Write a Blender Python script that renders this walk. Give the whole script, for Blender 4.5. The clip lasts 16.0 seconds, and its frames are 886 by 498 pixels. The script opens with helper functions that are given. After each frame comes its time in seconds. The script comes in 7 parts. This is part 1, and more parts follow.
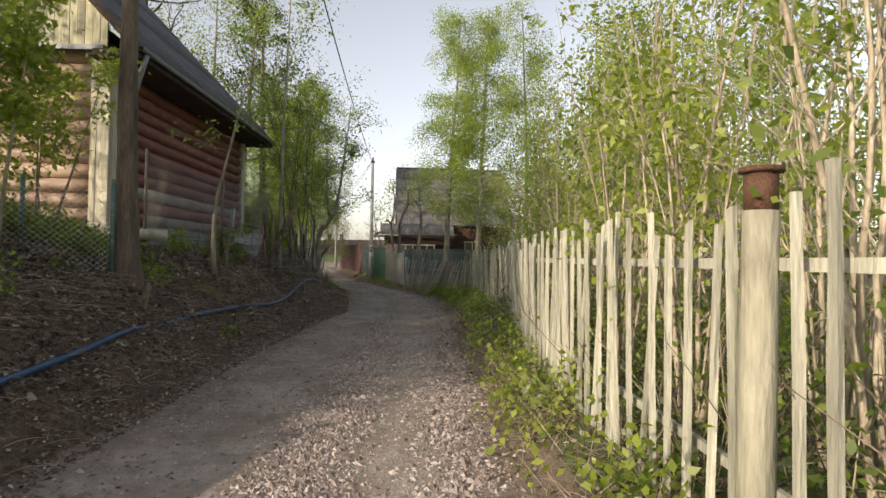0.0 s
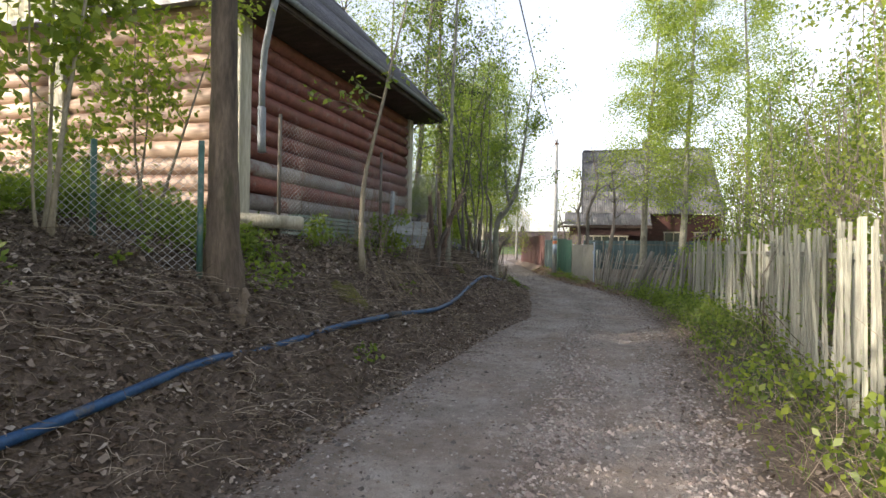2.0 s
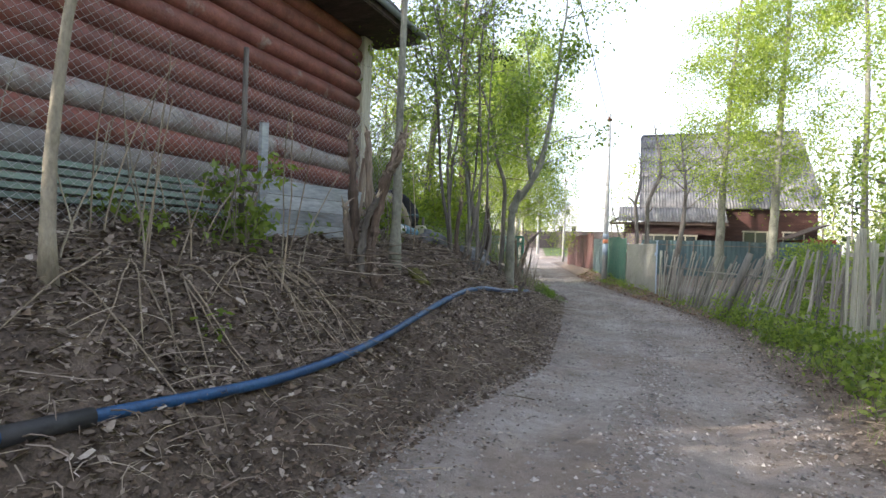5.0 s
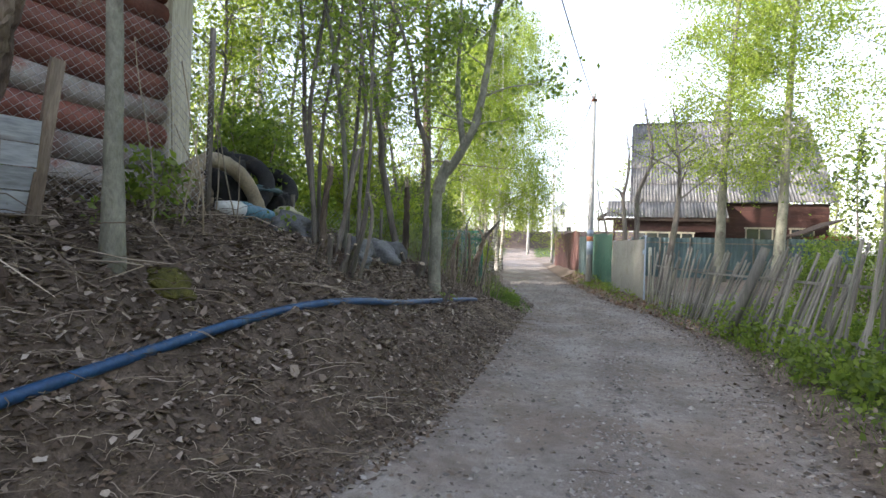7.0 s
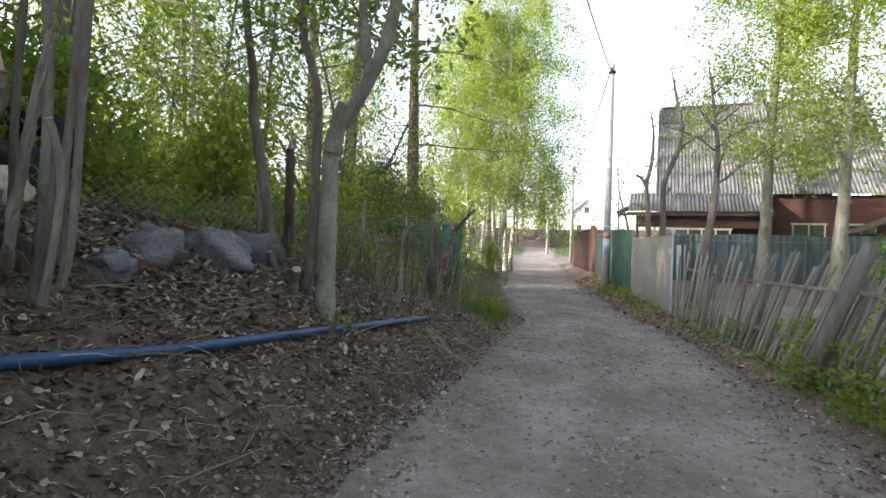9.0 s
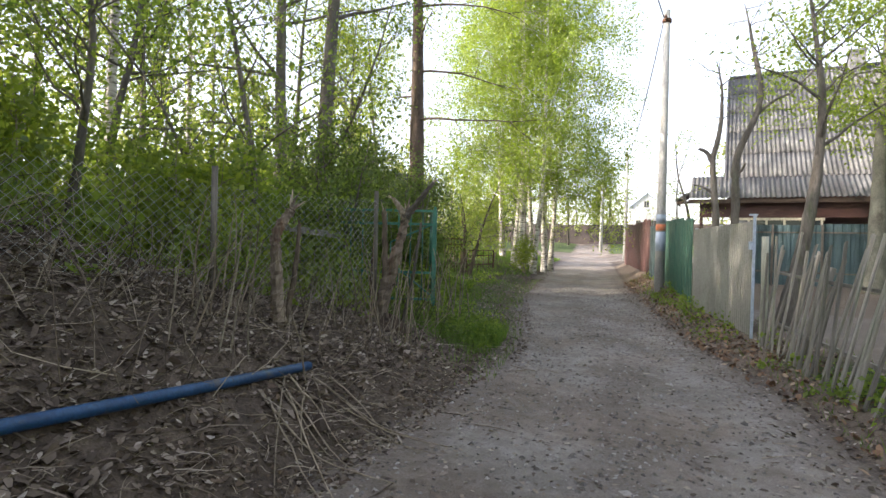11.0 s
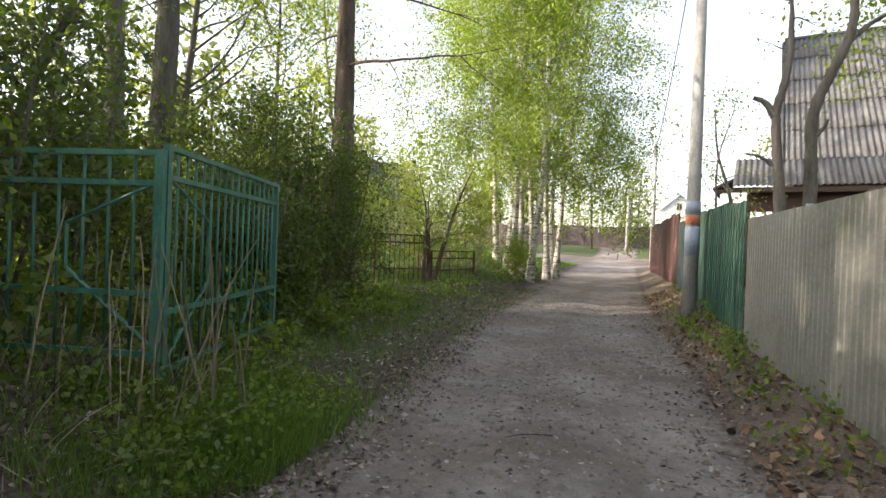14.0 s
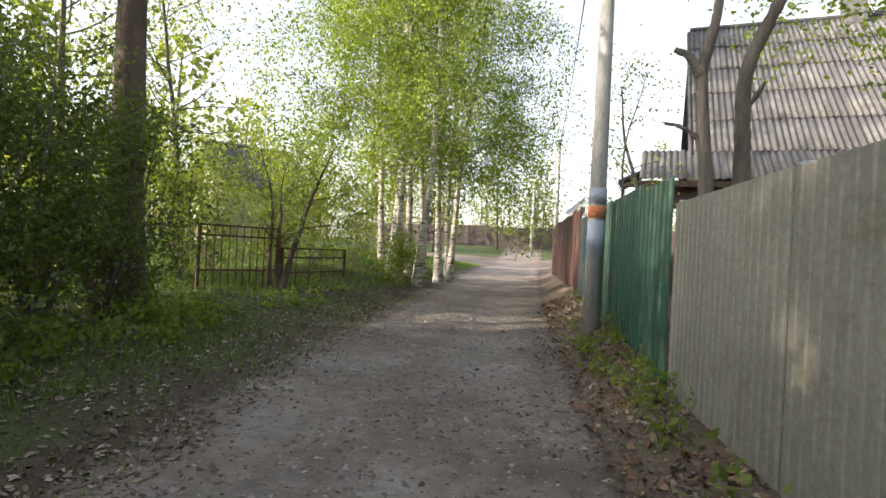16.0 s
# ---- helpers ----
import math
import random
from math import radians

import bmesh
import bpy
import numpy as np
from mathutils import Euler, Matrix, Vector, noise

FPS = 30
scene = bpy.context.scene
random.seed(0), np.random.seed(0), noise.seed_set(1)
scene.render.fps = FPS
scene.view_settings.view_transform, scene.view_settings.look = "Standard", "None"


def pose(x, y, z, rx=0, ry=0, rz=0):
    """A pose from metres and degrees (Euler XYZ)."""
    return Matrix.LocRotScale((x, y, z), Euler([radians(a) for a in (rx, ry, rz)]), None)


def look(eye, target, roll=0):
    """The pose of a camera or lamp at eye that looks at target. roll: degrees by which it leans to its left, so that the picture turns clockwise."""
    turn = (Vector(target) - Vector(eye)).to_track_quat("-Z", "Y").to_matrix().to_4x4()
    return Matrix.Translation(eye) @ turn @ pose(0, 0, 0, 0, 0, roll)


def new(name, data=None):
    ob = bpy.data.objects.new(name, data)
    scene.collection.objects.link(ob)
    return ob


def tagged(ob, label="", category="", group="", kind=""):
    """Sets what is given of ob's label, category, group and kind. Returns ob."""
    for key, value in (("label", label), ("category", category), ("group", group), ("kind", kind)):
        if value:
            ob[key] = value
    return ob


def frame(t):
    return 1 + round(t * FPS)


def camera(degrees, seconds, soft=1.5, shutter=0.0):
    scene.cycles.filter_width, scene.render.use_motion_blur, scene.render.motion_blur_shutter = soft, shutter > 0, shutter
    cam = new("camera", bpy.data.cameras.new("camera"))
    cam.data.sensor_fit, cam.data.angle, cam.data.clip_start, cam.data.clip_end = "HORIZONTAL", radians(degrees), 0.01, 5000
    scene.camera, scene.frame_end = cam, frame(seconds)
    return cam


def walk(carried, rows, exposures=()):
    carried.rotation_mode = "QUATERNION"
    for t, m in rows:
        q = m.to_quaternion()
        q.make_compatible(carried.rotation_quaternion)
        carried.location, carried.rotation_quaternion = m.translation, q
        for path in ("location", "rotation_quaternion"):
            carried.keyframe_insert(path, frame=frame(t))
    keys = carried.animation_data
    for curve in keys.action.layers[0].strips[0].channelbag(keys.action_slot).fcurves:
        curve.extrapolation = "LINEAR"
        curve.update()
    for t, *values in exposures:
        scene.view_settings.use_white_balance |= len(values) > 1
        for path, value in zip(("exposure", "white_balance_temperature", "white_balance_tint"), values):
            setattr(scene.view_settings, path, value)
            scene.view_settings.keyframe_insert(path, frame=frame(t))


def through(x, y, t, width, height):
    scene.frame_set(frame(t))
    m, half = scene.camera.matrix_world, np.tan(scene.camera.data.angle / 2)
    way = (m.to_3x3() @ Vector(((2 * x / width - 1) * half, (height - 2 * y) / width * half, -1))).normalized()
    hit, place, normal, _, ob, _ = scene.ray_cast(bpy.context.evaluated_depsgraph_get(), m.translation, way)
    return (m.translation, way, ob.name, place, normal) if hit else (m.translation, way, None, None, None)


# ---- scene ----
cam = camera(77.2, 16.0)
PATH = [
    (0, (0.643, -0.484, 1.604), (0.676, 1.516, 1.639), 1.0),
    (0.5, (0.597, 0.124, 1.577), (0.604, 2.124, 1.594), 1.2),
    (1, (0.474, 0.946, 1.579), (0.241, 2.932, 1.587), 1.2),
    (1.5, (0.275, 1.814, 1.602), (-0.175, 3.763, 1.601), 1.2),
    (2, (0.112, 2.716, 1.621), (-0.491, 4.623, 1.616), 1.1),
    (2.5, (-0.066, 3.742, 1.606), (-0.753, 5.62, 1.598), 1.2),
    (3, (-0.119, 4.736, 1.619), (-0.835, 6.604, 1.611), 1.2),
    (3.2, (-0.169, 5.133, 1.617), (-0.895, 6.996, 1.603), 1.1),
    (5.3, (-0.316, 9.084, 1.476), (-1.094, 10.926, 1.469), 2.0),
    (5.5, (-0.301, 9.426, 1.448), (-1.075, 11.27, 1.441), 1.9),
    (6, (-0.24, 10.379, 1.47), (-1.007, 12.226, 1.466), 1.8),
    (6.5, (-0.208, 11.337, 1.437), (-0.966, 13.188, 1.434), 1.8),
    (7, (-0.175, 12.257, 1.433), (-0.946, 14.103, 1.433), 1.8),
    (7.5, (-0.177, 13.218, 1.414), (-0.961, 15.058, 1.411), 1.8),
    (8, (-0.194, 14.047, 1.428), (-1.01, 15.873, 1.426), 1.9),
    (8.5, (-0.243, 14.967, 1.436), (-1.077, 16.785, 1.431), 1.9),
    (9, (-0.31, 15.852, 1.449), (-1.163, 17.661, 1.443), 1.9),
    (9.5, (-0.408, 16.758, 1.433), (-1.277, 18.559, 1.424), 2.1),
    (9.7, (-0.447, 17.121, 1.455), (-1.319, 18.921, 1.443), 2.1),
    (11.8, (-0.882, 21.13, 1.41), (-2.015, 22.778, 1.394), 1.7),
    (12, (-0.962, 21.444, 1.356), (-2.108, 23.083, 1.341), 1.9),
    (12.5, (-1.143, 22.278, 1.357), (-2.31, 23.902, 1.341), 1.9),
    (13, (-1.294, 23.11, 1.374), (-2.464, 24.732, 1.359), 2.0),
    (13.5, (-1.421, 23.995, 1.378), (-2.585, 25.621, 1.362), 2.0),
    (14, (-1.482, 24.8, 1.393), (-2.601, 26.458, 1.38), 2.2),
    (14.5, (-1.537, 25.692, 1.368), (-2.393, 27.499, 1.366), 2.8),
    (15, (-1.715, 26.294, 1.357), (-2.389, 28.177, 1.367), 3.0),
    (15.5, (-1.907, 27.063, 1.354), (-2.645, 28.922, 1.359), 3.0),
    (16, (-2.036, 27.812, 1.38), (-2.882, 29.624, 1.381), 2.9),
]
walk(cam, [(t, look(eye, target, roll)) for t, eye, target, roll in PATH], [(t, e, k, 15) for t, e, k in (
    (0, 0.72, 7100), (1, 0.92, 7000), (2, 1.47, 6550), (2.6, 1.88, 6300), (5.5, 2.1, 6150), (9, 1.9, 6250), (12.5, 1.8, 6600), (16, 1.5, 6700))])

# ---- world and sun ----
SUN_TO = Vector((-0.74, -0.62, 0.36)).normalized()
world = bpy.data.worlds.new("world")
scene.world = world
world.use_nodes = True
wn = world.node_tree.nodes
sky = wn.new("ShaderNodeTexSky")
sky.sky_type = "NISHITA"
sky.sun_disc = False
sky.sun_elevation = math.asin(SUN_TO.z)
sky.sun_rotation = math.atan2(SUN_TO.x, SUN_TO.y)
sky.dust_density = 2.0
sky.ozone_density = 0.8
wn["Background"].inputs["Strength"].default_value = 0.15
haze = wn.new("ShaderNodeHueSaturation")
haze.inputs["Saturation"].default_value = 0.5
haze.inputs["Value"].default_value = 1.1
world.node_tree.links.new(sky.outputs[0], haze.inputs["Color"])
world.node_tree.links.new(haze.outputs[0], wn["Background"].inputs["Color"])
sun = new("sun", bpy.data.lights.new("sun", "SUN"))
sun.data.energy = 3.5
sun.data.angle = radians(0.6)
sun.data.color = (1.0, 0.89, 0.72)
sun.matrix_world = look((0, 0, 30), Vector((0, 0, 30)) - SUN_TO)


# ---- materials ----
def tree_of(name):
    m = bpy.data.materials.new(name)
    m.use_nodes = True
    return m, m.node_tree.nodes, m.node_tree.links


def noise_node(n, l, vec, scale, detail=4.0, rough=0.6):
    t = n.new("ShaderNodeTexNoise")
    t.inputs["Scale"].default_value = scale
    t.inputs["Detail"].default_value = detail
    t.inputs["Roughness"].default_value = rough
    l.new(vec, t.inputs["Vector"])
    return t.outputs["Fac"]


def ramp(n, l, fac, stops):
    r = n.new("ShaderNodeValToRGB")
    e = r.color_ramp.elements
    while len(e) < len(stops):
        e.new(0.5)
    for k, (p, c) in enumerate(stops):
        e[k].position = p
        e[k].color = (*c, 1) if len(c) == 3 else c
    l.new(fac, r.inputs["Fac"])
    return r.outputs["Color"]


def blend(n, l, mode, fac, a, b):
    m = n.new("ShaderNodeMix")
    m.data_type, m.blend_type = "RGBA", mode
    for sock, v in ((m.inputs[0], fac), (m.inputs[6], a), (m.inputs[7], b)):
        if isinstance(v, (int, float)):
            sock.default_value = v
        elif isinstance(v, tuple):
            sock.default_value = (*v, 1)
        else:
            l.new(v, sock)
    return m.outputs[2]


def surf(name, dark, light, stain, scale=3.0, stretch=(1, 1, 1), fine=40.0, rough=0.8, bump=0.3, metal=0.0,
         stain_at=0.62, vary=0.25, world_space=False):
    """A worn surface: broad patches, fine grain, stains with an edge, a shade of its own for each piece."""
    m, n, l = tree_of(name)
    b = n["Principled BSDF"]
    tc = n.new("ShaderNodeTexCoord")
    mp = n.new("ShaderNodeMapping")
    mp.inputs["Scale"].default_value = stretch
    info = n.new("ShaderNodeObjectInfo")
    add = n.new("ShaderNodeVectorMath")
    add.operation = "MULTIPLY_ADD"
    l.new(info.outputs["Random"], add.inputs[0])
    add.inputs[1].default_value = (37.0, 23.0, 51.0)
    l.new(tc.outputs["Object"], add.inputs[2])
    l.new(add.outputs[0], mp.inputs["Vector"])
    v = mp.outputs["Vector"]
    broad = noise_node(n, l, v, scale, 5, 0.65)
    grain = noise_node(n, l, v, fine, 3, 0.6)
    col = ramp(n, l, broad, [(0.3, dark), (0.7, light)])
    st = ramp(n, l, noise_node(n, l, v, scale * 0.7, 6, 0.7), [(stain_at - 0.06, (0, 0, 0)), (stain_at + 0.06, (1, 1, 1))])
    col = blend(n, l, "MIX", st, col, stain)
    g = ramp(n, l, grain, [(0.25, (0.6, 0.6, 0.6)), (0.75, (1.15, 1.15, 1.15))])
    col = blend(n, l, "MULTIPLY", 0.8, col, g)
    hv = n.new("ShaderNodeHueSaturation")
    mr = n.new("ShaderNodeMapRange")
    mr.inputs["To Min"].default_value = 1 - vary
    mr.inputs["To Max"].default_value = 1 + vary
    l.new(info.outputs["Random"], mr.inputs["Value"])
    l.new(mr.outputs[0], hv.inputs["Value"])
    l.new(col, hv.inputs["Color"])
    l.new(hv.outputs[0], b.inputs["Base Color"])
    b.inputs["Roughness"].default_value = rough
    b.inputs["Metallic"].default_value = metal
    bp = n.new("ShaderNodeBump")
    bp.inputs["Strength"].default_value = bump
    bp.inputs["Distance"].default_value = 0.02
    l.new(blend(n, l, "ADD", 0.5, grain, broad), bp.inputs["Height"])
    l.new(bp.outputs[0], b.inputs["Normal"])
    return m


def leaf_mat(name, dark, light, through=0.55, rough=0.5):
    m, n, l = tree_of(name)
    n.remove(n["Principled BSDF"])
    geo = n.new("ShaderNodeNewGeometry")
    tc = n.new("ShaderNodeTexCoord")
    big = noise_node(n, l, tc.outputs["Object"], 0.9, 2)
    c1 = ramp(n, l, geo.outputs["Random Per Island"], [(0.0, dark), (1.0, light)])
    c2 = ramp(n, l, big, [(0.35, (0.75, 0.8, 0.7)), (0.7, (1.15, 1.1, 1.0))])
    col = blend(n, l, "MULTIPLY", 0.8, c1, c2)
    d, t, g = (n.new("ShaderNodeBsdf" + k) for k in ("Diffuse", "Translucent", "Glossy"))
    l.new(col, d.inputs["Color"])
    l.new(blend(n, l, "MULTIPLY", 1.0, col, (1.3, 1.38, 0.65)), t.inputs["Color"])
    g.inputs["Roughness"].default_value = rough
    g.inputs["Color"].default_value = (0.6, 0.6, 0.6, 1)
    m1, m2 = n.new("ShaderNodeMixShader"), n.new("ShaderNodeMixShader")
    m1.inputs[0].default_value, m2.inputs[0].default_value = through, 0.05
    l.new(d.outputs[0], m1.inputs[1]), l.new(t.outputs[0], m1.inputs[2])
    l.new(m1.outputs[0], m2.inputs[1]), l.new(g.outputs[0], m2.inputs[2])
    l.new(m2.outputs[0], n["Material Output"].inputs["Surface"])
    return m


def island_mat(name, stops, rough=0.85):
    """Loose bits on the ground: each has a colour of its own."""
    m, n, l = tree_of(name)
    geo = n.new("ShaderNodeNewGeometry")
    tc = n.new("ShaderNodeTexCoord")
    col = ramp(n, l, geo.outputs["Random Per Island"], stops)
    g = ramp(n, l, noise_node(n, l, tc.outputs["Object"], 60, 3), [(0.25, (0.65, 0.65, 0.65)), (0.75, (1.15, 1.15, 1.15))])
    l.new(blend(n, l, "MULTIPLY", 0.8, col, g), n["Principled BSDF"].inputs["Base Color"])
    n["Principled BSDF"].inputs["Roughness"].default_value = rough
    return m


def ground_mat():
    m, n, l = tree_of("ground_soil")
    b = n["Principled BSDF"]
    tc = n.new("ShaderNodeTexCoord")
    v = tc.outputs["Object"]
    at = {}
    for k in ("road", "green", "litter", "track"):
        a = n.new("ShaderNodeAttribute")
        a.attribute_name = k
        at[k] = a.outputs["Fac"]
    broad, mid = noise_node(n, l, v, 0.9, 5, 0.65), noise_node(n, l, v, 7, 5, 0.7)
    fine, grit = noise_node(n, l, v, 55, 4, 0.7), noise_node(n, l, v, 160, 2, 0.6)
    gravel = ramp(n, l, broad, [(0.3, (0.185, 0.165, 0.148)), (0.5, (0.265, 0.240, 0.220)), (0.72, (0.35, 0.322, 0.298))])
    gravel = blend(n, l, "MULTIPLY", 0.85, gravel, ramp(n, l, mid, [(0.3, (0.68, 0.65, 0.63)), (0.7, (1.18, 1.18, 1.18))]))
    gravel = blend(n, l, "MULTIPLY", 0.9, gravel, ramp(n, l, grit, [(0.3, (0.52, 0.50, 0.49)), (0.7, (1.42, 1.42, 1.42))]))
    worn = ramp(n, l, noise_node(n, l, v, 0.55, 6, 0.7), [(0.44, (0, 0, 0)), (0.60, (0.7, 0.7, 0.7))])
    gravel = blend(n, l, "MIX", worn, gravel, blend(n, l, "MULTIPLY", 1.0, gravel, (0.74, 0.63, 0.54)))
    rub = ramp(n, l, fine, [(0.28, (0.050, 0.038, 0.030)), (0.5, (0.150, 0.118, 0.098)), (0.72, (0.30, 0.255, 0.220))])
    tr = n.new("ShaderNodeMath")
    tr.operation = "MULTIPLY_ADD"
    l.new(blend(n, l, "MIX", 0.5, mid, broad), tr.inputs[0])
    tr.inputs[1].default_value = 1.1
    l.new(at["track"], tr.inputs[2])
    gravel = blend(n, l, "MIX", ramp(n, l, tr.outputs[0], [(0.56, (0.62, 0.62, 0.62)), (0.86, (0.0, 0.0, 0.0))]), gravel, rub)
    soil = ramp(n, l, mid, [(0.25, (0.040, 0.029, 0.021)), (0.55, (0.105, 0.077, 0.057)), (0.8, (0.19, 0.145, 0.11))])
    soil = blend(n, l, "MULTIPLY", 0.9, soil, ramp(n, l, fine, [(0.3, (0.5, 0.5, 0.5)), (0.7, (1.35, 1.35, 1.35))]))
    dry = ramp(n, l, fine, [(0.3, (0.068, 0.050, 0.037)), (0.5, (0.155, 0.116, 0.088)), (0.72, (0.28, 0.22, 0.17))])
    grass = ramp(n, l, fine, [(0.25, (0.022, 0.034, 0.010)), (0.55, (0.060, 0.095, 0.022)), (0.8, (0.125, 0.170, 0.045))])
    def edge(fac, w):
        s = n.new("ShaderNodeMath")
        s.operation = "MULTIPLY_ADD"
        l.new(blend(n, l, "MIX", 0.5, mid, broad), s.inputs[0])
        s.inputs[1].default_value = w
        l.new(fac, s.inputs[2])
        return ramp(n, l, s.outputs[0], [(0.42 + w / 2, (0, 0, 0)), (0.62 + w / 2, (1, 1, 1))])
    col = blend(n, l, "MIX", edge(at["litter"], 0.6), soil, dry)
    col = blend(n, l, "MIX", edge(at["green"], 0.7), col, grass)
    col = blend(n, l, "MIX", edge(at["road"], 0.5), col, gravel)
    l.new(col, b.inputs["Base Color"])
    b.inputs["Roughness"].default_value = 0.93
    bp = n.new("ShaderNodeBump")
    bp.inputs["Strength"].default_value = 0.7
    bp.inputs["Distance"].default_value = 0.03
    l.new(blend(n, l, "ADD", 0.6, mid, fine), bp.inputs["Height"])
    l.new(bp.outputs[0], b.inputs["Normal"])
    return m


def birch_mat():
    m, n, l = tree_of("birch_bark")
    b = n["Principled BSDF"]
    tc = n.new("ShaderNodeTexCoord")
    mp = n.new("ShaderNodeMapping")
    mp.inputs["Scale"].default_value = (2.5, 2.5, 11)
    l.new(tc.outputs["Object"], mp.inputs["Vector"])
    v = mp.outputs["Vector"]
    marks = noise_node(n, l, v, 1.5, 5, 0.65)
    low = noise_node(n, l, tc.outputs["Object"], 1.3, 5, 0.7)
    col = ramp(n, l, marks, [(0.38, (0.035, 0.028, 0.024)), (0.47, (0.42, 0.39, 0.35)), (0.6, (0.62, 0.59, 0.54))])
    col = blend(n, l, "MIX", ramp(n, l, low, [(0.5, (0, 0, 0)), (0.64, (1, 1, 1))]), col, (0.10, 0.085, 0.065))
    l.new(col, b.inputs["Base Color"])
    b.inputs["Roughness"].default_value = 0.75
    bp = n.new("ShaderNodeBump")
    bp.inputs["Strength"].default_value = 0.5
    l.new(marks, bp.inputs["Height"])
    l.new(bp.outputs[0], b.inputs["Normal"])
    return m


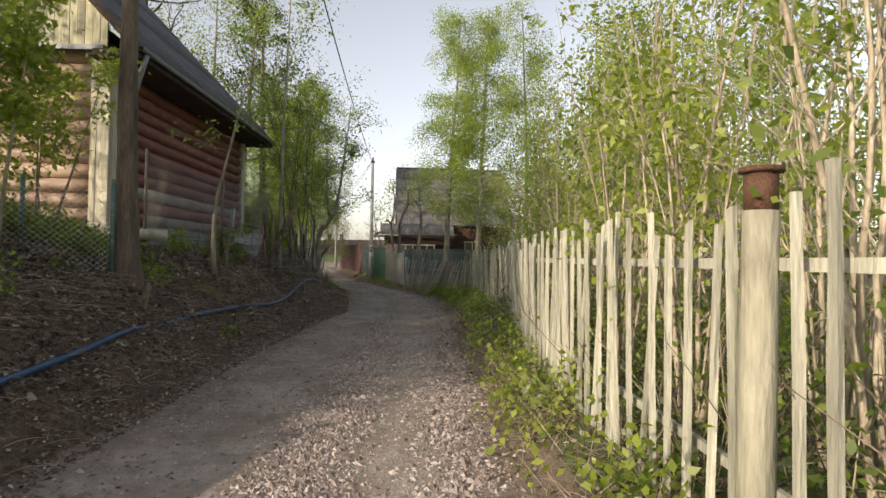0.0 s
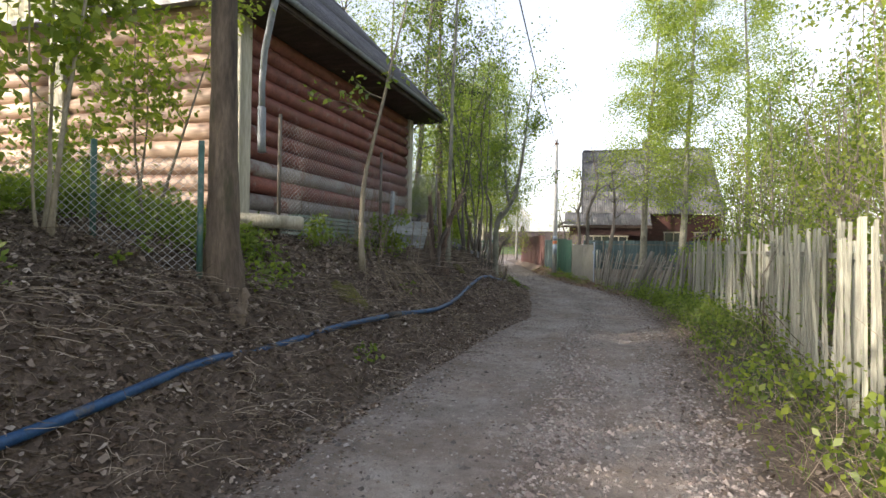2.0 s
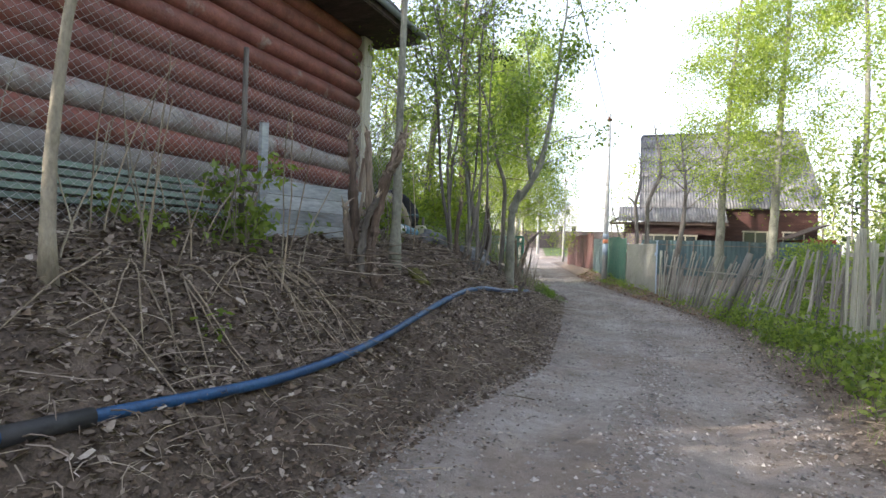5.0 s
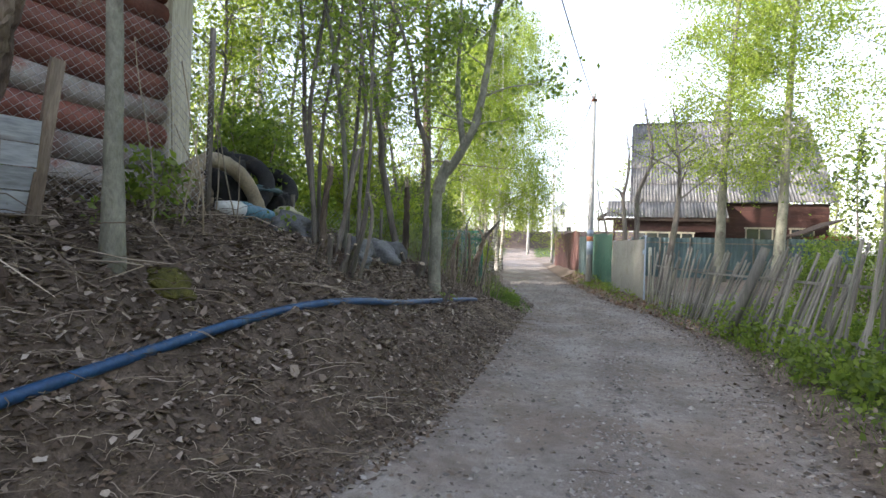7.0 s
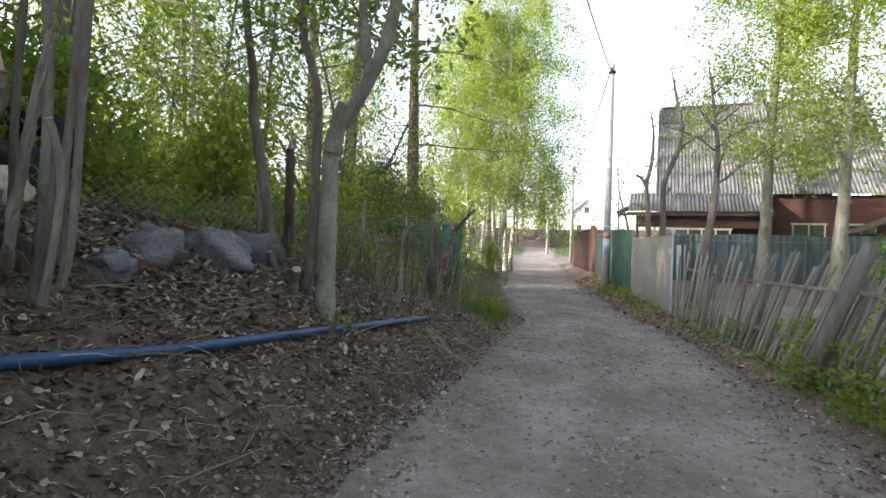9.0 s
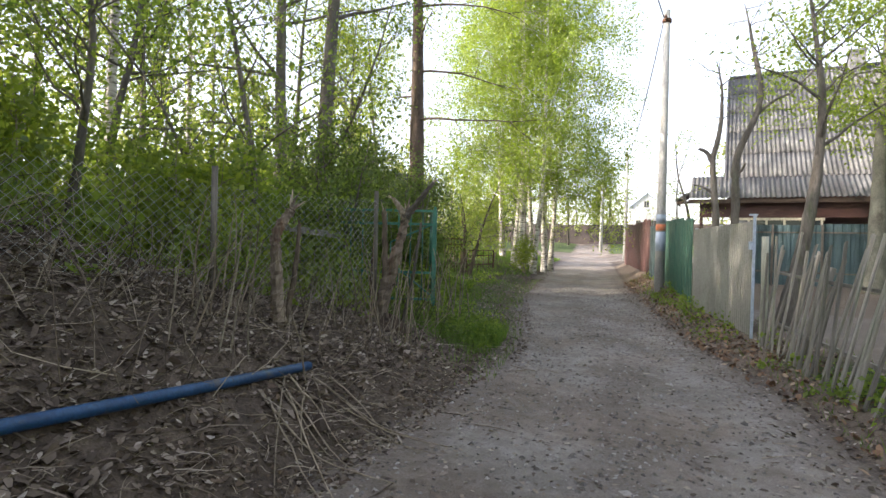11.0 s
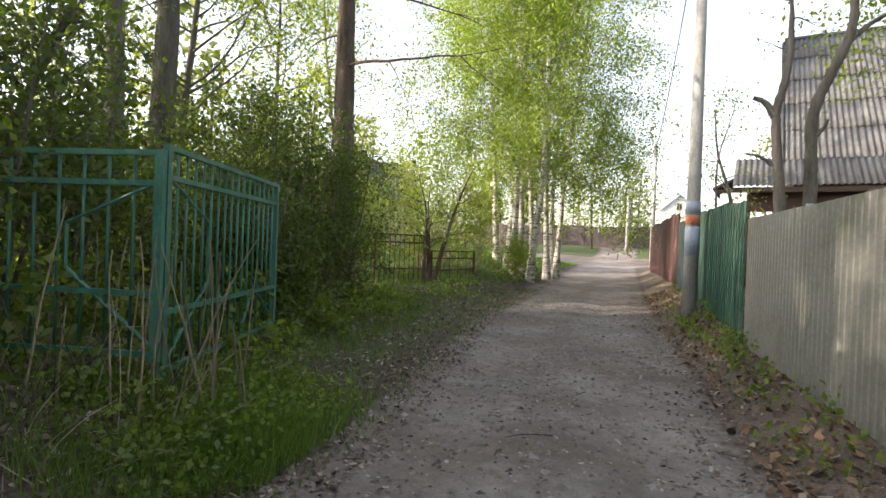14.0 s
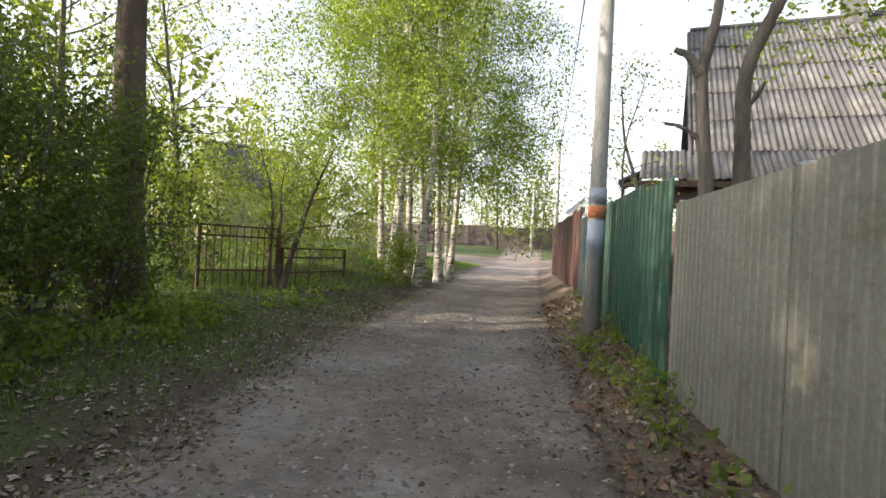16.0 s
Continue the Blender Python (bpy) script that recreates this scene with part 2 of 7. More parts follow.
M = {
    "ground": ground_mat(),
    "birch": birch_mat(),
    "bark": surf("grey_bark", (0.070, 0.060, 0.050), (0.225, 0.20, 0.172), (0.095, 0.105, 0.060), 5, (1, 1, 0.25), 45, 0.9, 1.0),
    "bark_brown": surf("brown_bark", (0.040, 0.029, 0.021), (0.235, 0.178, 0.128), (0.085, 0.075, 0.045), 6, (1, 1, 0.2), 40, 0.9, 1.0),
    "pine": surf("pine_bark", (0.060, 0.045, 0.036), (0.19, 0.132, 0.10), (0.13, 0.11, 0.095), 5, (1, 1, 0.35), 30, 0.9, 1.0),
    "twig": surf("twig_bark", (0.15, 0.125, 0.088), (0.37, 0.325, 0.245), (0.16, 0.14, 0.09), 4, (1, 1, 0.5), 40, 0.85, 0.5),
    "dead": surf("dead_wood", (0.085, 0.060, 0.042), (0.32, 0.26, 0.20), (0.15, 0.085, 0.05), 5, (1, 1, 0.18), 45, 0.9, 1.0),
    "picket": surf("weathered_picket", (0.24, 0.24, 0.19), (0.46, 0.46, 0.375), (0.23, 0.25, 0.18), 6, (1, 1, 0.12), 55, 0.8, 0.5),
    "picket_old": surf("grey_old_picket", (0.15, 0.138, 0.118), (0.32, 0.30, 0.26), (0.23, 0.245, 0.18), 6, (1, 1, 0.12), 55, 0.85, 0.6, vary=0.35),
    "aspen": surf("grey_green_bark", (0.115, 0.115, 0.088), (0.28, 0.275, 0.22), (0.10, 0.09, 0.07), 4, (1, 1, 0.6), 35, 0.85, 0.7),
    "post": surf("fence_post_wood", (0.25, 0.24, 0.175), (0.43, 0.42, 0.32), (0.16, 0.14, 0.10), 4, (1, 1, 0.15), 45, 0.8, 0.5),
    "rust": surf("rusty_iron", (0.075, 0.038, 0.024), (0.17, 0.085, 0.048), (0.075, 0.06, 0.05), 14, (1, 1, 1), 80, 0.75, 0.5, 0.4),
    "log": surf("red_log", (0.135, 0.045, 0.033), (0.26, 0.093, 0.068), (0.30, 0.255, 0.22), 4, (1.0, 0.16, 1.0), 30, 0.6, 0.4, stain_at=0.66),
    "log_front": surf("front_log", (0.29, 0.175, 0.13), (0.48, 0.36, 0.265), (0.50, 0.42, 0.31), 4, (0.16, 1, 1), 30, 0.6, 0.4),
    "log_grey": surf("grey_log", (0.20, 0.17, 0.155), (0.37, 0.34, 0.32), (0.20, 0.075, 0.055), 3, (1.0, 0.16, 1.0), 35, 0.7, 0.5, stain_at=0.58),
    "dead_red": surf("red_brown_dead_wood", (0.032, 0.022, 0.016), (0.15, 0.105, 0.078), (0.29, 0.24, 0.19), 6, (1, 1, 0.18), 45, 0.9, 1.0),
    "splint": surf("torn_pale_wood", (0.30, 0.24, 0.165), (0.50, 0.42, 0.31), (0.22, 0.17, 0.12), 8, (1, 1, 0.15), 60, 0.85, 0.6),
    "cane": surf("dead_cane", (0.20, 0.155, 0.105), (0.40, 0.33, 0.245), (0.16, 0.12, 0.08), 9, (1, 1, 0.3), 60, 0.85, 0.4),
    "casing": surf("casing_board", (0.36, 0.33, 0.25), (0.56, 0.53, 0.42), (0.30, 0.29, 0.21), 5, (1, 1, 0.1), 40, 0.7, 0.3),
    "gable": surf("gable_board", (0.34, 0.33, 0.21), (0.50, 0.48, 0.34), (0.27, 0.25, 0.17), 5, (1, 1, 0.1), 40, 0.7, 0.3),
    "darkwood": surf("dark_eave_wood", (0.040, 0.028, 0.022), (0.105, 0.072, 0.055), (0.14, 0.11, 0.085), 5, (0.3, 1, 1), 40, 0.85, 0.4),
    "slate": surf("old_roof_sheet", (0.092, 0.092, 0.098), (0.185, 0.184, 0.19), (0.255, 0.25, 0.242), 1.6, (1, 0.45, 0.45), 35, 0.85, 0.35, stain_at=0.6, vary=0.14),
    "slate_dark": surf("dark_roof_sheet", (0.055, 0.055, 0.065), (0.125, 0.125, 0.14), (0.16, 0.16, 0.15), 2, (1, 1, 1), 35, 0.8, 0.3, vary=0.12),
    "redwall": surf("red_plank", (0.046, 0.018, 0.015), (0.085, 0.032, 0.026), (0.15, 0.085, 0.07), 4, (0.2, 1, 1), 40, 0.65, 0.3),
    "red_paint": surf("bright_red_paint", (0.24, 0.035, 0.030), (0.36, 0.060, 0.050), (0.20, 0.06, 0.05), 4, (1, 1, 0.3), 40, 0.55, 0.2),
    "grey_sheet": surf("grey_steel_sheet", (0.245, 0.240, 0.212), (0.335, 0.33, 0.292), (0.175, 0.17, 0.125), 1.1, (1, 1, 0.35), 30, 0.55, 0.1, 0.0, vary=0.05),
    "green_sheet": surf("green_steel_sheet", (0.012, 0.068, 0.045), (0.030, 0.125, 0.088), (0.12, 0.20, 0.15), 1.5, (1, 1, 0.5), 30, 0.45, 0.1, 0.0, vary=0.08),
    "red_sheet": surf("red_steel_sheet", (0.046, 0.011, 0.010), (0.084, 0.022, 0.020), (0.19, 0.09, 0.07), 1.5, (1, 1, 0.4), 30, 0.5, 0.1, 0.0, vary=0.1),
    "teal_sheet": surf("teal_steel_sheet", (0.033, 0.068, 0.078), (0.065, 0.111, 0.120), (0.15, 0.19, 0.19), 1.5, (1, 1, 0.4), 30, 0.5, 0.1, 0.0, vary=0.1),
    "brown_sheet": surf("brown_fence_sheet", (0.045, 0.032, 0.030), (0.075, 0.058, 0.053), (0.09, 0.075, 0.066), 1.2, (1, 1, 0.3), 20, 0.6, 0.2),
    "blue_paint": surf("pale_blue_paint", (0.33, 0.40, 0.50), (0.46, 0.53, 0.63), (0.28, 0.24, 0.2), 8, (1, 1, 0.5), 50, 0.5, 0.15, stain_at=0.7),
    "green_paint": surf("green_gate_paint", (0.020, 0.115, 0.078), (0.055, 0.19, 0.135), (0.12, 0.16, 0.12), 6, (1, 1, 0.4), 50, 0.5, 0.2),
    "concrete": surf("pole_concrete", (0.30, 0.30, 0.29), (0.43, 0.43, 0.42), (0.24, 0.23, 0.21), 2.5, (1, 1, 0.25), 45, 0.85, 0.25),
    "wire": surf("galvanised_wire", (0.48, 0.48, 0.49), (0.68, 0.68, 0.69), (0.42, 0.34, 0.28), 8, (1, 1, 1), 60, 0.5, 0.1, 0.2),
    "wire_old": surf("dull_old_wire", (0.24, 0.24, 0.24), (0.42, 0.42, 0.41), (0.24, 0.17, 0.12), 8, (1, 1, 1), 60, 0.6, 0.1, 0.1),
    "wire_green": surf("green_wire", (0.045, 0.13, 0.105), (0.10, 0.21, 0.175), (0.24, 0.27, 0.25), 8, (1, 1, 1), 60, 0.5, 0.1, 0.0),
    "cable": surf("black_cable", (0.015, 0.015, 0.016), (0.03, 0.03, 0.032), (0.05, 0.05, 0.05), 3, (1, 1, 1), 30, 0.6, 0.1),
    "pipe": surf("blue_water_pipe", (0.009, 0.050, 0.135), (0.018, 0.085, 0.215), (0.105, 0.10, 0.095), 5, (1, 1, 1), 40, 0.42, 0.15, stain_at=0.64),
    "pvc": surf("grey_downpipe", (0.20, 0.225, 0.25), (0.31, 0.335, 0.36), (0.22, 0.21, 0.2), 6, (1, 1, 0.3), 40, 0.45, 0.1),
    "stone": surf("grey_stone", (0.075, 0.078, 0.082), (0.19, 0.195, 0.205), (0.06, 0.06, 0.035), 5, (1, 1, 1), 40, 0.9, 0.6),
    "plank_grey": surf("grey_blue_board", (0.27, 0.295, 0.32), (0.43, 0.455, 0.475), (0.24, 0.23, 0.2), 5, (0.2, 0.2, 1), 40, 0.7, 0.3),
    "plank_green": surf("faded_green_board", (0.15, 0.215, 0.175), (0.26, 0.335, 0.285), (0.24, 0.235, 0.2), 5, (1, 0.2, 1), 40, 0.7, 0.3),
    "moss": surf("moss_green", (0.055, 0.058, 0.008), (0.17, 0.155, 0.025), (0.09, 0.07, 0.035), 14, (1, 1, 1), 90, 0.95, 1.0),
    "white": surf("white_render", (0.62, 0.63, 0.63), (0.76, 0.76, 0.75), (0.55, 0.54, 0.5), 2, (1, 1, 0.4), 30, 0.8, 0.1),
    "orange": surf("orange_band_paint", (0.42, 0.13, 0.055), (0.55, 0.19, 0.085), (0.4, 0.3, 0.25), 9, (1, 1, 1), 50, 0.7, 0.1),
    "hose": surf("beige_hose", (0.22, 0.18, 0.12), (0.36, 0.30, 0.21), (0.2, 0.17, 0.12), 6, (1, 1, 1), 50, 0.6, 0.2),
    "rubber": surf("black_rubber", (0.010, 0.010, 0.011), (0.026, 0.026, 0.028), (0.06, 0.05, 0.042), 8, (1, 1, 1), 60, 0.9, 0.3),
    "blue_plastic": surf("light_blue_plastic", (0.09, 0.23, 0.33), (0.17, 0.34, 0.43), (0.3, 0.31, 0.3), 6, (1, 1, 1), 40, 0.4, 0.1),
    "leaf_bright": leaf_mat("bright_spring_leaf", (0.15, 0.215, 0.032), (0.34, 0.39, 0.075), 0.6),
    "leaf_birch": leaf_mat("birch_leaf", (0.145, 0.215, 0.034), (0.33, 0.40, 0.078), 0.6),
    "leaf_mid": leaf_mat("green_leaf", (0.11, 0.17, 0.038), (0.27, 0.34, 0.08), 0.65),
    "leaf_dark": leaf_mat("dark_leaf", (0.060, 0.095, 0.024), (0.16, 0.215, 0.055), 0.55),
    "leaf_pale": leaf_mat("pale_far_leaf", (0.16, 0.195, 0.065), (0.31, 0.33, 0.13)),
    "needle": leaf_mat("conifer_needle", (0.020, 0.034, 0.012), (0.05, 0.072, 0.026), 0.3),
    "grass": leaf_mat("grass_blade", (0.075, 0.14, 0.022), (0.20, 0.30, 0.055), 0.45),
    "litter": island_mat("dead_leaf", [(0, (0.070, 0.051, 0.038)), (0.5, (0.175, 0.132, 0.100)), (0.85, (0.31, 0.25, 0.20)), (1, (0.46, 0.40, 0.34))]),
    "litter_brown": island_mat("curled_dead_leaf", [(0, (0.10, 0.058, 0.034)), (0.5, (0.19, 0.105, 0.058)), (0.9, (0.33, 0.21, 0.125)), (1, (0.42, 0.32, 0.22))]),
    "clod": island_mat("soil_clod", [(0, (0.035, 0.023, 0.015)), (0.6, (0.095, 0.064, 0.043)), (1, (0.19, 0.135, 0.095))]),
    "stalk": island_mat("dry_stalk", [(0, (0.055, 0.040, 0.028)), (0.55, (0.17, 0.13, 0.092)), (1, (0.44, 0.37, 0.285))]),
    "pebble_pink": island_mat("pink_gravel_stone", [(0, (0.11, 0.085, 0.075)), (0.55, (0.25, 0.205, 0.185)), (1, (0.42, 0.37, 0.34))]),
    "pebble": island_mat("gravel_stone", [(0, (0.085, 0.075, 0.068)), (0.55, (0.21, 0.19, 0.175)), (1, (0.40, 0.37, 0.345))]),
}
glass_m, gn, gl_ = tree_of("window_glass")
gn["Principled BSDF"].inputs["Base Color"].default_value = (0.03, 0.035, 0.04, 1)
gn["Principled BSDF"].inputs["Roughness"].default_value = 0.06
gn["Principled BSDF"].inputs["Specular IOR Level"].default_value = 0.8
M["glass"] = glass_m

# ---- the lie of the land ----
ROAD_L = ([-20, 3.6, 6, 9, 13, 16, 20, 25, 27.5, 30, 34, 42, 55, 72, 95], [-2.2, -2.2, -2.3, -2.35, -2.25, -2.0, -2.6, -3.45, -4.2, -5.2, -6.9, -9.4, -13, -18, -24])
ROAD_R = ([-20, 5, 15, 21, 26, 29.3, 33, 40, 52, 72, 95], [1.1, 1.15, 1.05, 0.75, -0.5, -1.9, -3.0, -5.2, -8.6, -14.0, -20])
BANK_D, BANK_Z = [0, 0.12, 0.5, 0.9, 1.4, 2.0, 3.2, 6, 60], [0, 0.06, 0.38, 0.74, 1.22, 1.55, 1.95, 2.1, 2.1]
BANK_Y, BANK_A = [-30, 3, 8, 18, 21, 24, 26, 28.5, 33, 38, 42, 52, 62], [0.9, 0.95, 1.0, 1.0, 0.85, 0.5, 0.30, 0.16, 0.12, 0.26, 0.5, 0.4, 0.1]
BASE_Y, BASE_Z = [38, 55, 74, 80, 92, 140], [0, 0.3, 0.42, 1.0, 2.2, 2.6]


def land(x, y):
    """Height of the ground, for arrays or numbers."""
    x, y = np.asarray(x, float), np.asarray(y, float)
    d, e = np.interp(y, *ROAD_L) - x, x - np.interp(y, *ROAD_R)
    z = np.interp(y, BASE_Y, BASE_Z)
    z = z + np.interp(d, BANK_D, BANK_Z) * np.interp(y, BANK_Y, BANK_A)
    z = z + np.interp(e, [0, 0.3, 0.8, 1.4, 60], [0, 0.05, 0.17, 0.22, 0.25]) * np.interp(y, [33, 36, 50, 70], [1, 2.0, 2.0, 0.3])
    z = z + 0.2 * np.clip((8.5 - y) / 2.5, 0, 1) * np.exp(-((d - 1.2) / 0.35) ** 2)
    bank = np.clip(d / 0.6, 0, 1) * np.clip(np.interp(y, BANK_Y, BANK_A) * 1.5, 0, 1) * np.clip((14 - d) / 6, 0, 1)
    z = z + bank * (0.045 * np.sin(2.3 * x + 1.7 * np.sin(1.1 * y)) * np.sin(1.9 * y + 0.8 * x) + 0.03 * np.sin(5.1 * y + 2 * np.sin(3 * x)) * np.sin(4.3 * x))
    z = z + bank * (0.035 * np.sin(6.3 * x + 2.0 * np.sin(3.7 * y)) * np.sin(5.9 * y + 1.7 * np.sin(4.1 * x)) + 0.022 * np.sin(11.3 * x + 3 * np.sin(5.1 * y)) * np.sin(10.1 * y + 2.5 * np.sin(7.3 * x)))
    on = np.clip(-np.maximum(d, e) / 0.4, 0, 1)
    mid = (np.interp(y, *ROAD_L) + np.interp(y, *ROAD_R)) / 2
    z = z - on * 0.035 * (np.exp(-((x - mid - 0.75) / 0.3) ** 2) + np.exp(-((x - mid + 0.75) / 0.3) ** 2))
    return z + on * 0.012 * np.sin(1.3 * y + 2.1 * x) * np.sin(0.7 * y - 1.3 * x)


def ground_at(x, y):
    return float(land(x, y))


def lines(*runs):
    out = []
    for a, b, step in runs:
        out += list(np.arange(a, b - 1e-6, step))
    return np.array(out + [runs[-1][1]])


# ---- builders ----
class Soup:
    """Gathers vertices and faces of many pieces for one mesh."""

    def __init__(self):
        self.v, self.f, self.n = [], [], 0

    def add(self, verts, faces):
        self.v.append(np.asarray(verts, float).reshape(-1, 3))
        self.f += [tuple(i + self.n for i in q) for q in faces]
        self.n += len(self.v[-1])
        return self

    def mesh(self, name, material, smooth=False):
        me = bpy.data.meshes.new(name)
        me.from_pydata(np.concatenate(self.v).tolist() if self.v else [], [], self.f)
        me.materials.append(material)
        if smooth:
            me.polygons.foreach_set("use_smooth", [True] * len(me.polygons))
        me.update()
        return me

    def tube(self, pts, radii, sides=7, cap=True, rough=0.0):
        pts = np.asarray(pts, float)
        k = len(pts)
        radii = np.broadcast_to(np.asarray(radii, float), (k,))
        way = np.gradient(pts, axis=0)
        way /= np.linalg.norm(way, axis=1)[:, None] + 1e-9
        ref = np.where(np.abs(way[:, 2:3]) > 0.9, [[1.0, 0, 0]], [[0, 0, 1.0]])
        if np.mean(np.abs(way[:, 2])) > 0.6:
            ref = np.tile([[1.0, 0.02, 0]], (k, 1))
        elif np.max(np.abs(way[:, 2])) < 0.97:
            ref = np.tile([[0, 0, 1.0]], (k, 1))
        u = np.cross(way, ref)
        u /= np.linalg.norm(u, axis=1)[:, None] + 1e-9
        w = np.cross(way, u)
        a = np.arange(sides) * 2 * math.pi / sides
        ring = pts[:, None] + radii[:, None, None] * (np.cos(a)[None, :, None] * u[:, None] + np.sin(a)[None, :, None] * w[:, None])
        if rough:
            j = 1 + rough * np.random.default_rng(k * 7 + sides).normal(size=(k, sides, 1))
            ring = pts[:, None] + (ring - pts[:, None]) * j
        faces = []
        for i in range(k - 1):
            for j in range(sides):
                q = (j + 1) % sides
                faces.append((i * sides + j, i * sides + q, (i + 1) * sides + q, (i + 1) * sides + j))
        if cap:
            faces += [tuple(range(sides))[::-1], tuple((k - 1) * sides + j for j in range(sides))]
        return self.add(ring.reshape(-1, 3), faces)

    def box(self, lo, hi, m=None):
        (a, b, c), (d, e, f) = lo, hi
        v = [Vector(p) for p in ((a, b, c), (d, b, c), (d, e, c), (a, e, c), (a, b, f), (d, b, f), (d, e, f), (a, e, f))]
        if m is not None:
            v = [m @ p for p in v]
        return self.add([tuple(p) for p in v], [(0, 3, 2, 1), (4, 5, 6, 7), (0, 1, 5, 4), (1, 2, 6, 5), (2, 3, 7, 6), (3, 0, 4, 7)])


def quads_mesh(name, verts, per, material):
    """A mesh of many loose faces, each with its own per vertices."""
    verts = np.asarray(verts, np.float32).reshape(-1, 3)
    count = len(verts) // per
    me = bpy.data.meshes.new(name)
    me.vertices.add(len(verts))
    me.vertices.foreach_set("co", verts.ravel())
    me.loops.add(len(verts))
    me.loops.foreach_set("vertex_index", np.arange(len(verts), dtype=np.int32))
    me.polygons.add(count)
    me.polygons.foreach_set("loop_start", np.arange(0, len(verts), per, dtype=np.int32))
    me.materials.append(material)
    me.update(calc_edges=True)
    return me


def thing(name, at=(0, 0, 0), label="", category="", group="", kind="", turn=0.0):
    ob = new(name)
    ob.matrix_basis = pose(*at, 0, 0, turn)
    return tagged(ob, label, category, group, kind)


def part(name, data, parent, label="", m=None):
    """One mesh as a part under a thing, in the thing's own space."""
    ob = new(name, data)
    ob.parent = parent
    if m is not None:
        ob.matrix_basis = m
    return tagged(ob, label)


def unit(rng, n):
    v = rng.normal(size=(n, 3))
    return v / np.linalg.norm(v, axis=1)[:, None]


def leaf_quads(rng, centres, size, narrow=0.55, flat=0.35):
    """Leaf blades, kinked a little along the rib, at the centres."""
    n = len(centres)
    along, side = unit(rng, n), unit(rng, n)
    along[:, 2] -= 0.25
    nrm = unit(rng, n)
    nrm[:, 2] += flat
    side = np.cross(along, nrm)
    side /= np.linalg.norm(side, axis=1)[:, None] + 1e-9
    along /= np.linalg.norm(along, axis=1)[:, None]
    up = np.cross(side, along)
    s = size * rng.uniform(0.6, 1.35, n)[:, None]
    w = s * narrow * 0.5
    c = np.asarray(centres)
    return np.stack([c, c + along * s * 0.45 + side * w + up * s * 0.10, c + along * s, c + along * s * 0.45 - side * w + up * s * 0.10], axis=1)


def wander(rng, start, way, length, steps, bend=0.12, rise=0.0):
    p, w = np.array(start, float), np.array(way, float)
    w /= np.linalg.norm(w)
    pts = [p.copy()]
    for _ in range(steps):
        w = w + rng.normal(size=3) * bend + np.array([0, 0, rise])
        w /= np.linalg.norm(w)
        p = p + w * length / steps
        pts.append(p.copy())
    return np.array(pts)


